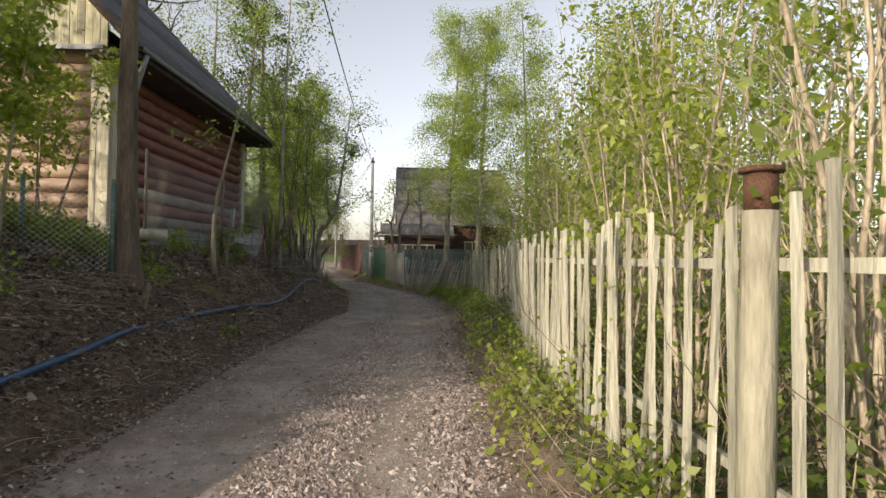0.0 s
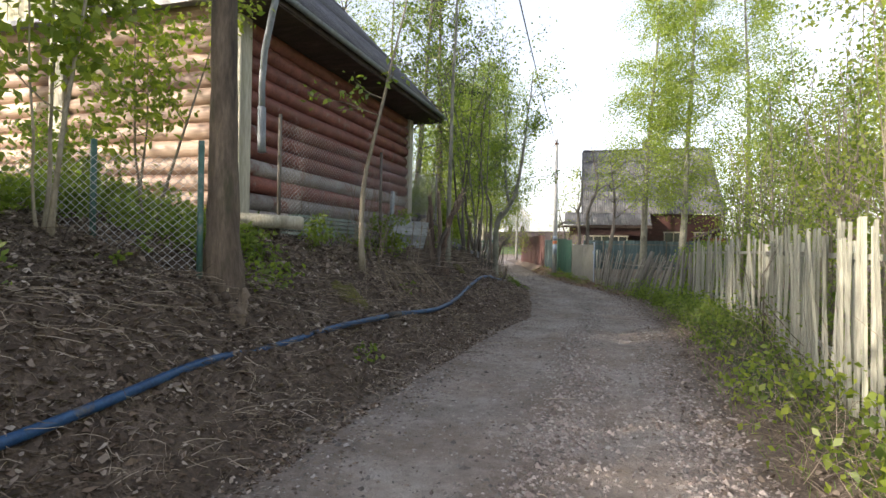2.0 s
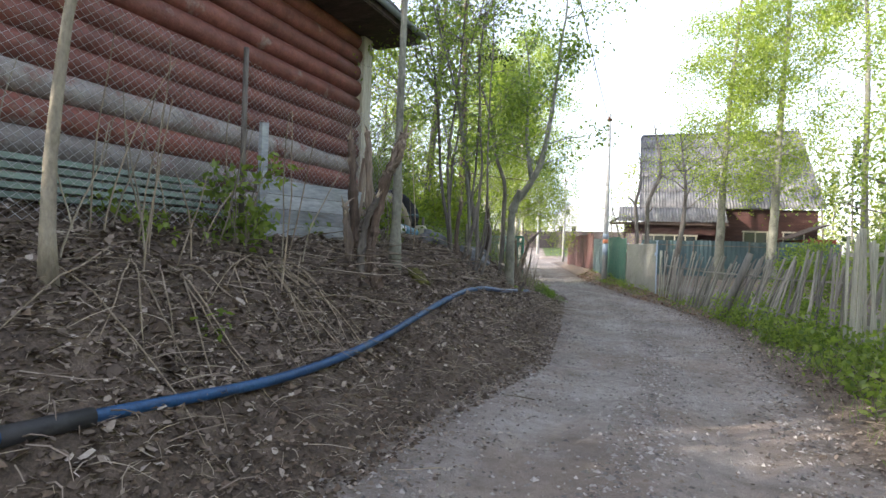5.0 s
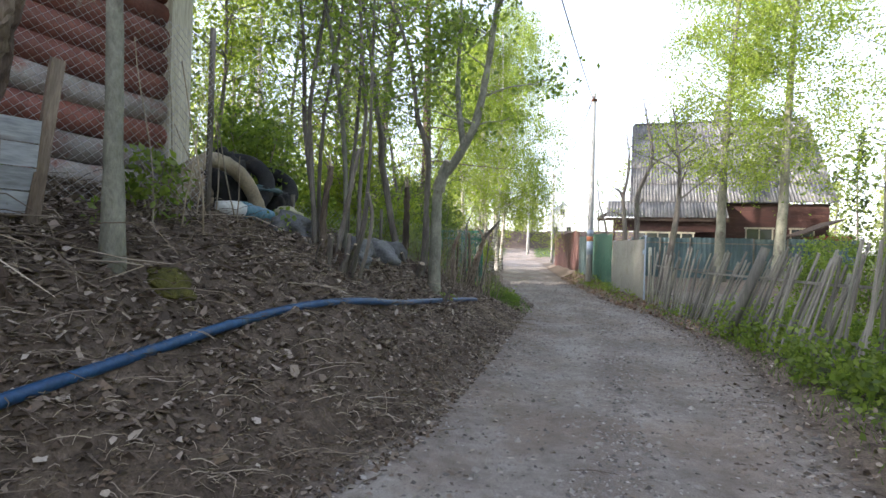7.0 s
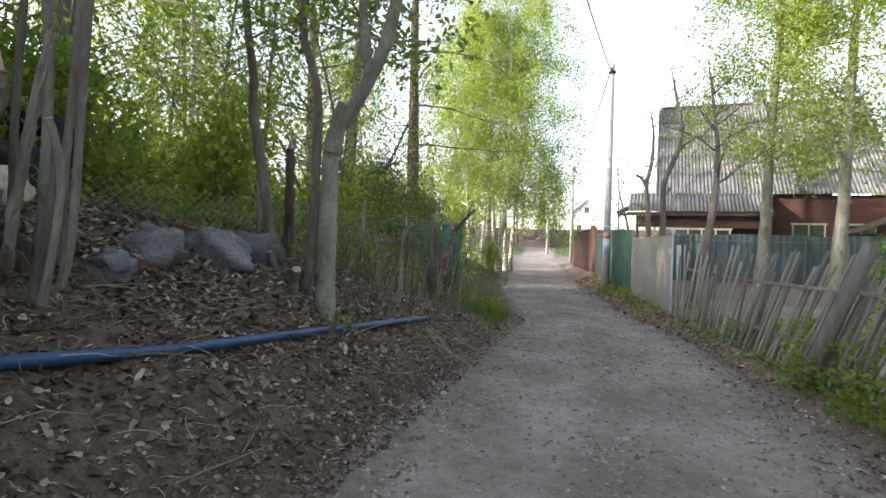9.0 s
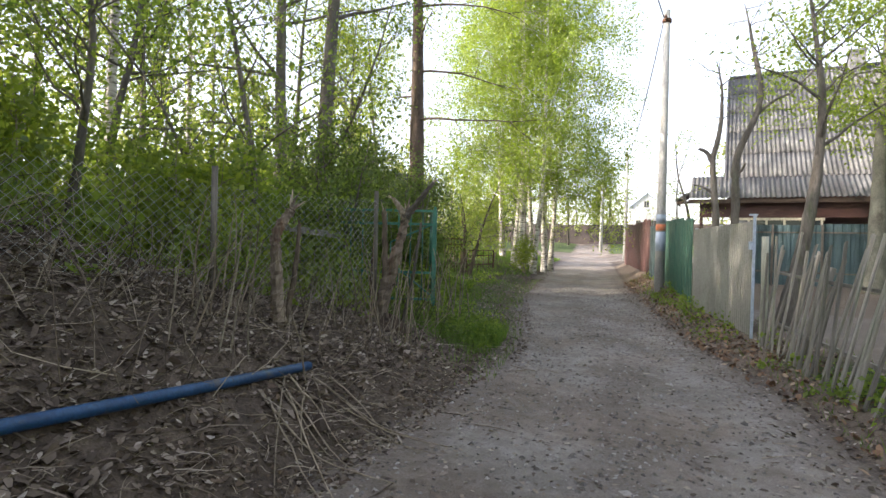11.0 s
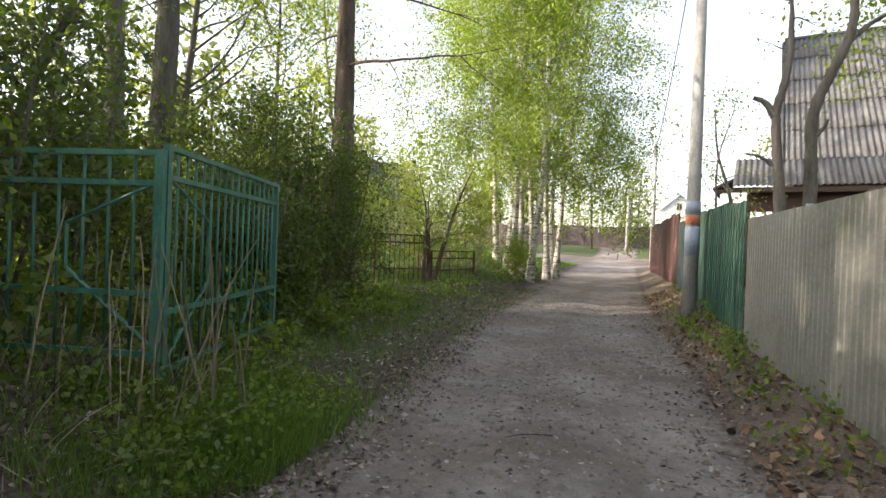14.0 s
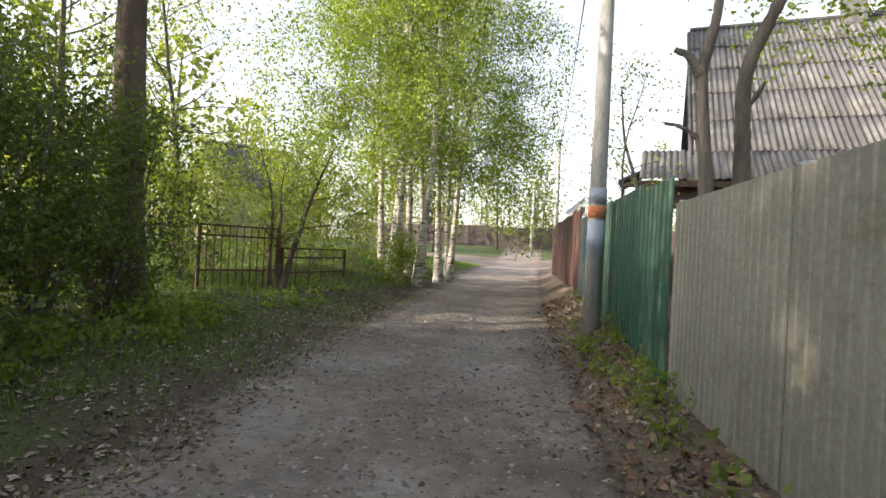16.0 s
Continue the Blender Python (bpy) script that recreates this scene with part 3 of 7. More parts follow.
def plant(name, at, height, radius, seed, bark, leaf, label, category="tree", group="", lean=(0, 0), stems=1, spread=0.25,
          limbs=18, limb_from=0.35, limb_len=0.28, limb_rise=0.5, leaves=3000, leaf_size=0.07, tuft=0.35, hang=0.0, bend=0.05, twigs=3, limb_r=0.42):
    """A tree or shrub: tapered stems, limbs, twigs and a crown of single leaves gathered along the twigs."""
    rng = np.random.default_rng(seed)
    z0 = min(ground_at(at[0] + dx * radius * 1.6, at[1] + dy * radius * 1.6) for dx in (-1, 0, 1) for dy in (-1, 0, 1)) - 0.08
    root = thing(name, (at[0], at[1], z0), label, category, group)
    wood, tips = Soup(), []
    for s in range(stems):
        ang = 2 * math.pi * (s / stems) + rng.uniform(0, 1)
        out = spread if stems > 1 else 0.0
        way = np.array([math.cos(ang) * out + lean[0], math.sin(ang) * out + lean[1], 1.0])
        h = height * (rng.uniform(0.7, 1.0) if s else 1.0)
        start = np.array([math.cos(ang) * radius * 1.3, math.sin(ang) * radius * 1.3, 0]) if stems > 1 else np.zeros(3)
        line = wander(rng, start, way, h, 12, bend, 0.05 if stems < 3 else 0.11)
        f = np.linspace(0, 1, 13)
        rad = radius * (1 - 0.86 * f ** 0.9) * (rng.uniform(0.4, 1.0) if s else 1)
        rad[0] *= 1.45
        rad[1] *= 1.08
        if radius > 0.05:
            fine_f = np.linspace(0, 12, 61)
            wood.tube(np.stack([np.interp(fine_f, range(13), line[:, k]) for k in range(3)], -1), np.interp(fine_f, range(13), rad), 12, True, 0.045)
        else:
            wood.tube(line, rad, 6)
        for _ in range(max(1, limbs // stems)):
            t = rng.uniform(limb_from, 0.98)
            k = t * 12
            i = min(int(k), 11)
            p = line[i] + (line[i + 1] - line[i]) * (k - i)
            a = rng.uniform(0, 2 * math.pi)
            w = np.array([math.cos(a), math.sin(a), limb_rise + rng.normal() * 0.2])
            length = height * limb_len * (1.15 - 0.75 * t) * rng.uniform(0.6, 1.2)
            limb = wander(rng, p, w, length, 6, 0.14, -0.05 if hang else 0.03)
            r0 = max(0.006, rad[i] * limb_r)
            wood.tube(limb, r0 * np.linspace(1, 0.2, 7), 5, False)
            for _ in range(twigs):
                j = rng.integers(2, 7)
                tw = wander(rng, limb[j], limb[j] - limb[j - 1] + rng.normal(size=3) * 0.25 * length / 6, length * 0.45, 4, 0.2, -0.25 if hang else 0.0)
                wood.tube(tw, max(0.004, r0 * 0.3) * np.linspace(1, 0.3, 5), 3, False)
                tips.append(tw[1:])
                if hang:
                    tips.append(tw[-1] - np.linspace(0, 1, 5)[1:, None] * np.array([[0.05, 0.05, hang * rng.uniform(0.4, 1)]]))
            tips.append(limb[3:])
    part("trunk", wood.mesh("trunk", M[bark], True), root)
    tips = np.concatenate(tips)
    if leaves:
        c = tips[rng.integers(0, len(tips), leaves)] + rng.normal(size=(leaves, 3)) * tuft * np.array([0.5, 0.5, 0.45])
        part("crown", quads_mesh("crown", leaf_quads(rng, c, leaf_size), 4, M[leaf]), root)
    return root

# ---- ground ----
gx = lines((-700, -100, 60), (-100, -30, 7), (-30, -9, 0.8), (-9, 5, 0.11), (5, 30, 1.0), (30, 100, 7), (100, 700, 60))
gy = lines((-700, -100, 60), (-100, -12, 8), (-12, 0, 0.6), (0, 38, 0.13), (38, 60, 0.4), (60, 110, 1.2), (110, 700, 40))
GX, GY = np.meshgrid(gx, gy)
GZ = land(GX, GY)
rows_n, cols_n = GX.shape
idx = np.arange(rows_n * cols_n).reshape(rows_n, cols_n)
quad = np.stack([idx[:-1, :-1], idx[:-1, 1:], idx[1:, 1:], idx[1:, :-1]], -1).reshape(-1, 4)
gme = bpy.data.meshes.new("ground")
gme.from_pydata(np.stack([GX, GY, GZ], -1).reshape(-1, 3).tolist(), [], quad.tolist())
gme.polygons.foreach_set("use_smooth", [True] * len(gme.polygons))
D, E_ = np.interp(GY, *ROAD_L) - GX, GX - np.interp(GY, *ROAD_R)
yard = np.clip((E_ - 1.0) / 0.6, 0, 1) * np.clip((GY - 23) / 2, 0, 1) * np.clip((34 - GY) / 2, 0, 1) * np.clip((7 - GX) / 2, 0, 1)
cross = ((GY > 64) & (GY < 77)).astype(float)
road = np.maximum(np.clip(0.52 - np.maximum(D, E_) / 0.9, 0, 1), cross * (np.abs(GX + 16) < 60))
road = np.maximum(road, yard)
green = np.clip((GY - 25) / 4, 0, 1) * np.clip(D / 0.5 + 0.1, 0, 1) * 0.54
green = np.maximum(green, np.clip((GY - 77) / 2, 0, 1) * 0.95)
green = np.maximum(green, np.clip(E_ / 0.6 - 0.35, 0, 0.62) * np.clip((30 - GY) / 3, 0.45, 1))
green = np.maximum(green, np.clip(D / 3 - 0.9, 0, 0.5) * np.clip((20 - GY) / 3, 0, 1))
litter = np.clip(D / 0.5, 0, 0.45) + np.clip(E_ / 0.3 + 0.3, 0, 0.6)
mid_l = (np.interp(GY, *ROAD_L) + np.interp(GY, *ROAD_R)) / 2
track = np.exp(-((GX - mid_l - 0.78) / 0.42) ** 2) + np.exp(-((GX - mid_l + 0.78) / 0.42) ** 2)
for key, arr in (("road", road), ("green", green), ("litter", litter), ("track", track)):
    gme.attributes.new(key, "FLOAT", "POINT").data.foreach_set("value", arr.ravel().astype(np.float32))
gme.materials.append(M["ground"])
ground = tagged(new("ground", gme), "rutted gravel lane between an earth bank and grassy verges", "ground", kind="structure")


# ---- log house on the bank ----
HX, HY0, HY1, HB, HT = -5.42, 9.80, 16.80, 1.95, 5.25


def log_mesh(name, length, r, material, seed):
    """A peeled log along +x, not quite even."""
    rng = np.random.default_rng(seed)
    k = 9
    pts = np.stack([np.linspace(0, length, k), rng.normal(size=k) * 0.006, rng.normal(size=k) * 0.006], -1)
    return Soup().tube(pts, r * (1 + rng.normal(size=k) * 0.025), 12).mesh(name, material, True)


def corrugated(width, length, pitch, depth, material, name="sheet", thick=0.006, per=6, trapeze=False):
    """A ribbed sheet: waves across x, running along y, lying at z = 0."""
    n = int(round(width / pitch * per))
    x = np.linspace(0, width, n + 1)
    ph = (x / pitch) % 1.0
    z = depth * np.interp(ph, [0, 0.2, 0.3, 0.7, 0.8, 1], [0, 0, 1, 1, 0, 0]) if trapeze else depth * 0.5 * (1 - np.cos(2 * math.pi * ph))
    s = Soup()
    top = [np.stack([x, np.full_like(x, y), z + dz], -1) for dz in (0, -thick) for y in (0, length)]
    k = n + 1
    f = [(i, i + 1, k + i + 1, k + i) for i in range(n)] + [(2 * k + i + 1, 2 * k + i, 3 * k + i, 3 * k + i + 1) for i in range(n)]
    f += [(i + 1, i, 2 * k + i, 2 * k + i + 1) for i in range(n)] + [(k + i, k + i + 1, 3 * k + i + 1, 3 * k + i) for i in range(n)]
    return s.add(np.concatenate(top), f).mesh(name, material, not trapeze)


house = thing("log_house", (HX, HY0, HB), "red-painted log house with weathered lower logs and grey sheet roof", "house")
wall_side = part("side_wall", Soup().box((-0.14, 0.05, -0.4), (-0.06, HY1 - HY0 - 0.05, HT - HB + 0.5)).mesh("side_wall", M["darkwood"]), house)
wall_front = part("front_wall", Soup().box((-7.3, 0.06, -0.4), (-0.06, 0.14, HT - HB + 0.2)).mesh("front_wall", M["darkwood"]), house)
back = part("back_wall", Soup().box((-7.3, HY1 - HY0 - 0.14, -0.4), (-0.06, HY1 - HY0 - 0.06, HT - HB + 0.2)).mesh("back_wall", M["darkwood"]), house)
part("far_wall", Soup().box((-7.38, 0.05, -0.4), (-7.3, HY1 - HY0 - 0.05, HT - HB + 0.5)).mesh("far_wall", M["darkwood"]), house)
PITCH = 0.268
side_logs = [log_mesh("log", HY1 - HY0 - 0.1, 0.142, M[k], 3 + i) for i, k in enumerate(("log", "log_grey", "log"))]
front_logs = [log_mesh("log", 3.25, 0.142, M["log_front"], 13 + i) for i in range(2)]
for i in range(13):
    grey = i in (0, 1, 3)
    part("log", side_logs[1 if grey else 2 * (i % 2)], wall_side, "bare grey log" if grey else "", pose(-0.07, 0.05, 0.08 + PITCH * i, 0, 0, 90))
    for x0 in (-3.45, -7.1):
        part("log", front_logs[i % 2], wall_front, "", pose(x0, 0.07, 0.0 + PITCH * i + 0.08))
for x, y in ((0, 0), (0, HY1 - HY0), (-3.55, 0)):
    casing = part("corner_casing", Soup().box((x - 0.25, y - 0.084, -0.25), (x + 0.077, y + 0.15, HT - HB + 0.04)).mesh("corner_casing", M["casing"]), house, "pale unpainted corner boards")
    for lo, hi in (((x - 0.20, y - 0.115, -0.25), (x + 0.104, y - 0.085, HT - HB + 0.05)), ((x + 0.078, y - 0.084, -0.25), (x + 0.105, y + 0.16, HT - HB + 0.05)), ((x - 0.16, y - 0.125, -0.25), (x - 0.12, y - 0.116, HT - HB + 0.05))):
        part("board", Soup().box(lo, hi).mesh("board", M["casing"]), casing)
# roof: two slopes, with the ridge along y
SL = math.tan(radians(46))
EX, EZ = 0.86, 5.20 - HB
RX = -3.65
rl = (EX - RX) / math.cos(radians(46)) + 0.05
roof = part("roof", Soup().box((RX, -0.62, -0.04), (RX + 0.02, HY1 - HY0 + 0.6, 0.0)).mesh("roof", M["slate_dark"]), house, m=pose(0, 0, EZ + (EX - RX) * SL))
rs = corrugated(1.03, rl / 3 + 0.12, 0.15, 0.05, M["slate_dark"], "roof_sheet")
for side in (1, -1):
    for c in range(8):
        for r in range(3):
            along = r * rl / 3
            m = Matrix.Translation((RX + side * (EX - RX - along * math.cos(radians(46))), 0, -(EX - RX) * SL + along * math.sin(radians(46)) + 0.012 * r))
            y = -0.6 + c * 1.02
            turn = Matrix(((0, -side * math.cos(radians(46)), side * math.sin(radians(46)), 0), (1, 0, 0, y), (0, math.sin(radians(46)), math.cos(radians(46)), 0), (0, 0, 0, 1)))
            part("roof_sheet", rs, roof, "", m @ turn)
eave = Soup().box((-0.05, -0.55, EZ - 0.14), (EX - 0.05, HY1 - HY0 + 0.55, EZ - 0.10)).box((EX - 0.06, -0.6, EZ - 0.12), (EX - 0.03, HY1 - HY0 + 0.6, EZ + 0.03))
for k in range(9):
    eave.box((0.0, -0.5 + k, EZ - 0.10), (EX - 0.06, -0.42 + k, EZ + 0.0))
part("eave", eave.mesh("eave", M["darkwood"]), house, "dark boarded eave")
ang = np.linspace(math.pi, 2 * math.pi, 7)
gut = Soup()
prof = np.stack([np.cos(ang) * 0.06, np.sin(ang) * 0.06], -1)
for y in (-0.6, HY1 - HY0 + 0.6):
    gut.add(np.stack([EX + 0.04 + prof[:, 0], np.full(7, y), EZ + prof[:, 1]], -1), [])
gut.f = [(i, i + 1, 8 + i, 7 + i) for i in range(6)]
part("gutter", gut.mesh("gutter", M["pvc"], True), house)
dp = Soup()
dp.tube([(EX + 0.02, -0.35, EZ - 0.05), (EX - 0.05, -0.33, EZ - 0.25), (0.55, -0.15, EZ - 0.75), (0.5, -0.13, EZ - 1.2), (0.5, -0.12, 1.62)], 0.05, 10)
dp.tube([(0.5, -0.12, 1.68), (0.5, -0.12, 1.20), (0.52, -0.13, 1.02)], 0.062, 10)
part("downpipe", dp.mesh("downpipe", M["pvc"], True), house, "grey-blue plastic downpipe ending above ground")
gab = part("gable", Soup().box((-7.2, 0.03, HT - HB + 0.1), (-0.1, 0.05, HT - HB + 0.4)).mesh("gable", M["gable"]), house, "pale boarded gable")
top = EZ + (EX - RX) * SL
for k in range(52):
    x = -7.3 + k * 0.14
    h = top - abs(x + 0.07 - RX) * SL - 0.1
    if h > HT - HB + 0.12:
        bd = Soup().box((x + 0.003, -0.02 + 0.006 * (k % 2), HT - HB + 0.1), (x + 0.137, 0.02 + 0.006 * (k % 2), h))
        part("board", bd.mesh("board", M["gable"]), gab)
led = Soup().box((-7.4, -0.34, HT - HB + 0.05), (0.1, -0.02, HT - HB + 0.075), Matrix.Rotation(0.0, 4, "X")).box((-7.4, -0.35, HT - HB - 0.02), (0.1, -0.315, HT - HB + 0.048))
part("ledge", led.mesh("ledge", M["pvc"]), house, "narrow sheet-covered ledge under the gable")
vg = Soup()
for side in (1, -1):
    a = np.array([RX + side * (EX - RX), -0.6, EZ - 0.03]), np.array([RX, -0.6, top - 0.03])
    vg.tube([a[0], a[1]], 0.07, 4)
part("verge_board", vg.mesh("verge_board", M["darkwood"]), house)


# ---- chain-link nets ----
def chain_net(name, a, b, low, high, material, label, cell=0.065, sag=0.05, seed=1, posts=2, r=0.007, post_mat="wire_green"):
    rng = np.random.default_rng(seed)
    a, b = np.array(a, float), np.array(b, float)
    length = float(np.linalg.norm(b - a))
    n, k = int(length / cell), int((high - low) / (cell * 0.9))
    s = Soup()
    def place(u, z):
        q = a + (b - a) * (u / length)
        side = np.array([-(b - a)[1], (b - a)[0]]) / length
        off = sag * np.sin(u * 1.3 + z) + 0.02 * np.sin(4.1 * u + 3 * z)
        return (q[0] + side[0] * off, q[1] + side[1] * off, z - 0.06 * abs(math.sin(u * 0.9)) * (z - low) / (high - low))
    for i in range(n):
        pts = [place((i + ((j + i) % 2)) * cell, low + j * cell * 0.9) for j in range(k + 1)]
        s.tube(pts, r, 3, False)
    root = thing(name, (0, 0, 0), label, "fence")
    part("net", s.mesh("net", M[material]), root)
    for i in range(posts):
        u = length * i / max(1, posts - 1)
        x, y, _ = place(u, low)
        p = Soup().tube([(x, y, ground_at(x, y) - 0.1), (x, y, high + 0.08)], 0.028, 8)
        part("post", p.mesh("post", M[post_mat], True), root)
    return root


chain_net("chain_link_fence", (-4.62, 9.75), (-4.45, 16.4), 1.62, 3.45, "wire", "sagging galvanised chain-link fence along the log wall", 0.042, posts=3, r=0.0030, post_mat="bark")
chain_net("chain_link_fence", (-5.6, 6.3), (-3.72, 7.12), ground_at(-4.4, 6.8) - 0.25, ground_at(-4.4, 6.8) + 0.95, "wire", "grey-green chain-link fence by the big trunk", 0.045, 0.08, 4, 3, 0.0042)
chain_net("chain_link_fence", (-4.75, 18.2), (-5.0, 25.2), 0.75, 2.0, "wire_old", "grey chain-link fence overgrown with dry stems", 0.05, 0.06, 6, 4, 0.0025, "bark")


# ---- sheet fences along the lane ----
def sheet_fence(name, a, b, h, material, label, pitch=0.2, depth=0.02, panel=1.15, lift=0.08, post="blue_paint", vary=0.0, seed=0):
    rng = np.random.default_rng(seed)
    a, b = Vector(a), Vector(b)
    length = (b - a).length
    turn = math.degrees(math.atan2(b.y - a.y, b.x - a.x))
    za, zb = ground_at(*a), ground_at(*b)
    root = thing(name, (a.x, a.y, 0), label, "fence", turn=turn)
    count = max(1, round(length / panel))
    w = length / count
    me = corrugated(w - 0.01, h, pitch, depth, M[material], "sheet", 0.003, 10, True)
    for i in range(count):
        z = za + (zb - za) * (i + 0.5) / count + lift
        part("sheet", me, root, "", pose(i * w + 0.005, 0, z + rng.uniform(-vary, vary), 90))
        pz = za + (zb - za) * i / count
        part("post", Soup().box((-0.03, -0.09, -0.2), (0.03, -0.035, h + 0.05)).mesh("post", M[post]), root, m=pose(i * w, 0, pz) @ Matrix.Diagonal((1, -1, 1, 1)))
    for z in (0.35, h - 0.25):
        rail = Soup().box((0, 0.004, z), (length, 0.034, z + 0.04))
        part("rail", rail.mesh("rail", M[post]), root, m=pose(0, 0, za + lift))
    return root


sheet_fence("sheet_fence", (-2.27, 33.28), (-0.97, 29.08), 1.70, "grey_sheet", "grey ribbed steel gate panels, dull and streaked", 0.115, 0.008, 2.27, 0.02)
sheet_fence("sheet_fence", (-3.72, 38.2), (-2.30, 33.40), 1.95, "green_sheet", "dark green ribbed steel fence, faded in streaks", 0.2, 0.022, 1.2, 0.03, "bark", 0.03, 2)
sheet_fence("sheet_fence", (-4.75, 41.6), (-3.76, 38.3), 1.85, "teal_sheet", "dull teal ribbed steel fence panels", 0.2, 0.022, 1.2, 0.03, "bark", 0.03, 6)
sheet_fence("sheet_fence", (-8.40, 53.6), (-4.80, 41.9), 2.15, "red_sheet", "dark red ribbed steel fence, rust-streaked", 0.22, 0.025, 1.2, 0.05, "bark", 0.06, 3)


# ---- utility poles and cable ----
def pole(at, h, r, label, bands=False):
    z = ground_at(*at) - 0.1
    root = thing("utility_pole", (at[0], at[1], z), label, "pole", "poles along the lane")
    s = Soup().tube([(0, 0, 0), (0, 0, h * 0.5), (0, 0, h + 0.1)], [r, r * 0.8, r * 0.6], 10)
    part("shaft", s.mesh("shaft", M["concrete"], True), root)
    cap = Soup().tube([(0, 0, h - 0.25), (0, 0, h - 0.15)], r * 0.9, 8).tube([(0.0, -0.16, h - 0.2), (0, 0.16, h - 0.2)], 0.02, 6)
    for y in (-0.16, 0.16):
        cap.tube([(0, y, h - 0.22), (0, y, h - 0.08)], 0.035, 7)
    part("insulator_bracket", cap.mesh("insulator_bracket", M["rust"], True), root)
    if bands:
        rr = r * 0.93
        part("painted_band", Soup().tube([(0, 0, 1.84), (0, 0, 2.02)], rr + 0.004, 10).mesh("band", M["orange"], True), root, "faded orange band")
        part("notice", Soup().tube([(0, 0, 2.06), (0, 0, 2.30)], rr + 0.006, 10).mesh("notice", M["blue_paint"], True), root, "pale weathered paper notice")
        part("notice", Soup().tube([(0, 0, 1.25), (0, 0, 1.80)], rr + 0.005, 10).mesh("notice", M["blue_paint"], True), root, "pale weathered paper notice")
    return root


pole((-3.54, 36.6), 8.05, 0.145, "tall grey concrete utility pole with paper notices and an orange band", True)
pole((-10.3, 61.8), 8.0, 0.15, "grey concrete utility pole far along the lane")
pole((-17.3, 81.0), 7.0, 0.2, "pale utility pole by the crossing")


def cable(a, b, sag, r=0.012):
    a, b = np.array(a, float), np.array(b, float)
    t = np.linspace(0, 1, 40)[:, None]
    pts = a + (b - a) * t - np.array([[0, 0, 1.0]]) * sag * 4 * t * (1 - t)
    ob = new("cable", Soup().tube(pts, r, 5).mesh("cable", M["cable"], True))
    tagged(ob, "black overhead cable strung between the poles", "cable")


cable((-3.62, 36.6, 8.1), (-0.75, -6.0, 8.2), 0.7, 0.017)
cable((-3.62, 36.6, 8.05), (-10.3, 61.8, 8.2), 0.5)
cable((-3.62, 36.45, 7.85), (-10.3, 61.7, 8.0), 0.6)
cable((-10.3, 61.8, 8.2), (-17.3, 81, 8.0), 0.5)

# ---- picket fence on the outer side of the lane ----
FENCE = [(2.2, -0.6), (2.14, 1.0), (2.12, 2.0), (2.08, 3.0), (2.08, 5), (2.12, 8), (2.3, 10.5), (2.55, 13.2), (2.35, 15.8), (1.9, 18.9), (1.2, 21.4), (0.75, 23.4), (0.2, 25.2), (-0.88, 28.7)]
fp = np.array(FENCE)
fd = np.r_[0, np.cumsum(np.linalg.norm(np.diff(fp, axis=0), axis=1))]


def on_fence(s):
    x, y = np.interp(s, fd, fp[:, 0]), np.interp(s, fd, fp[:, 1])
    s2 = min(s + 0.2, fd[-1])
    s1 = s2 - 0.2
    t = math.degrees(math.atan2(np.interp(s2, fd, fp[:, 1]) - np.interp(s1, fd, fp[:, 1]), np.interp(s2, fd, fp[:, 0]) - np.interp(s1, fd, fp[:, 0])))
    return float(x), float(y), t


def picket_mesh(seed, h, w, t, mat="picket"):
    """A rough split picket, waney edged, with a chipped top."""
    rng = np.random.default_rng(seed)
    s = Soup()
    zs = np.linspace(0, h, 6)
    k = rng.normal(size=(6, 4)) * 0.004
    dx = np.cumsum(rng.normal(size=6) * 0.004)
    v = []
    for i, z in enumerate(zs):
        tp = 1.0 - 0.12 * i / 5
        cut = rng.uniform(-0.02, 0.02) if i == 5 else 0
        v += [(dx[i] - w / 2 * tp + k[i, 0], -t / 2, z + cut), (dx[i] + w / 2 * tp + k[i, 1], -t / 2, z - cut), (dx[i] + w / 2 * tp + k[i, 2], t / 2, z - cut), (dx[i] - w / 2 * tp + k[i, 3], t / 2, z + cut)]
    f = [(3, 2, 1, 0), (20, 21, 22, 23)]
    for i in range(5):
        for j in range(4):
            q = (j + 1) % 4
            f.append((4 * i + j, 4 * i + q, 4 * i + 4 + q, 4 * i + 4 + j))
    return s.add(v, f).mesh("picket", M[mat])


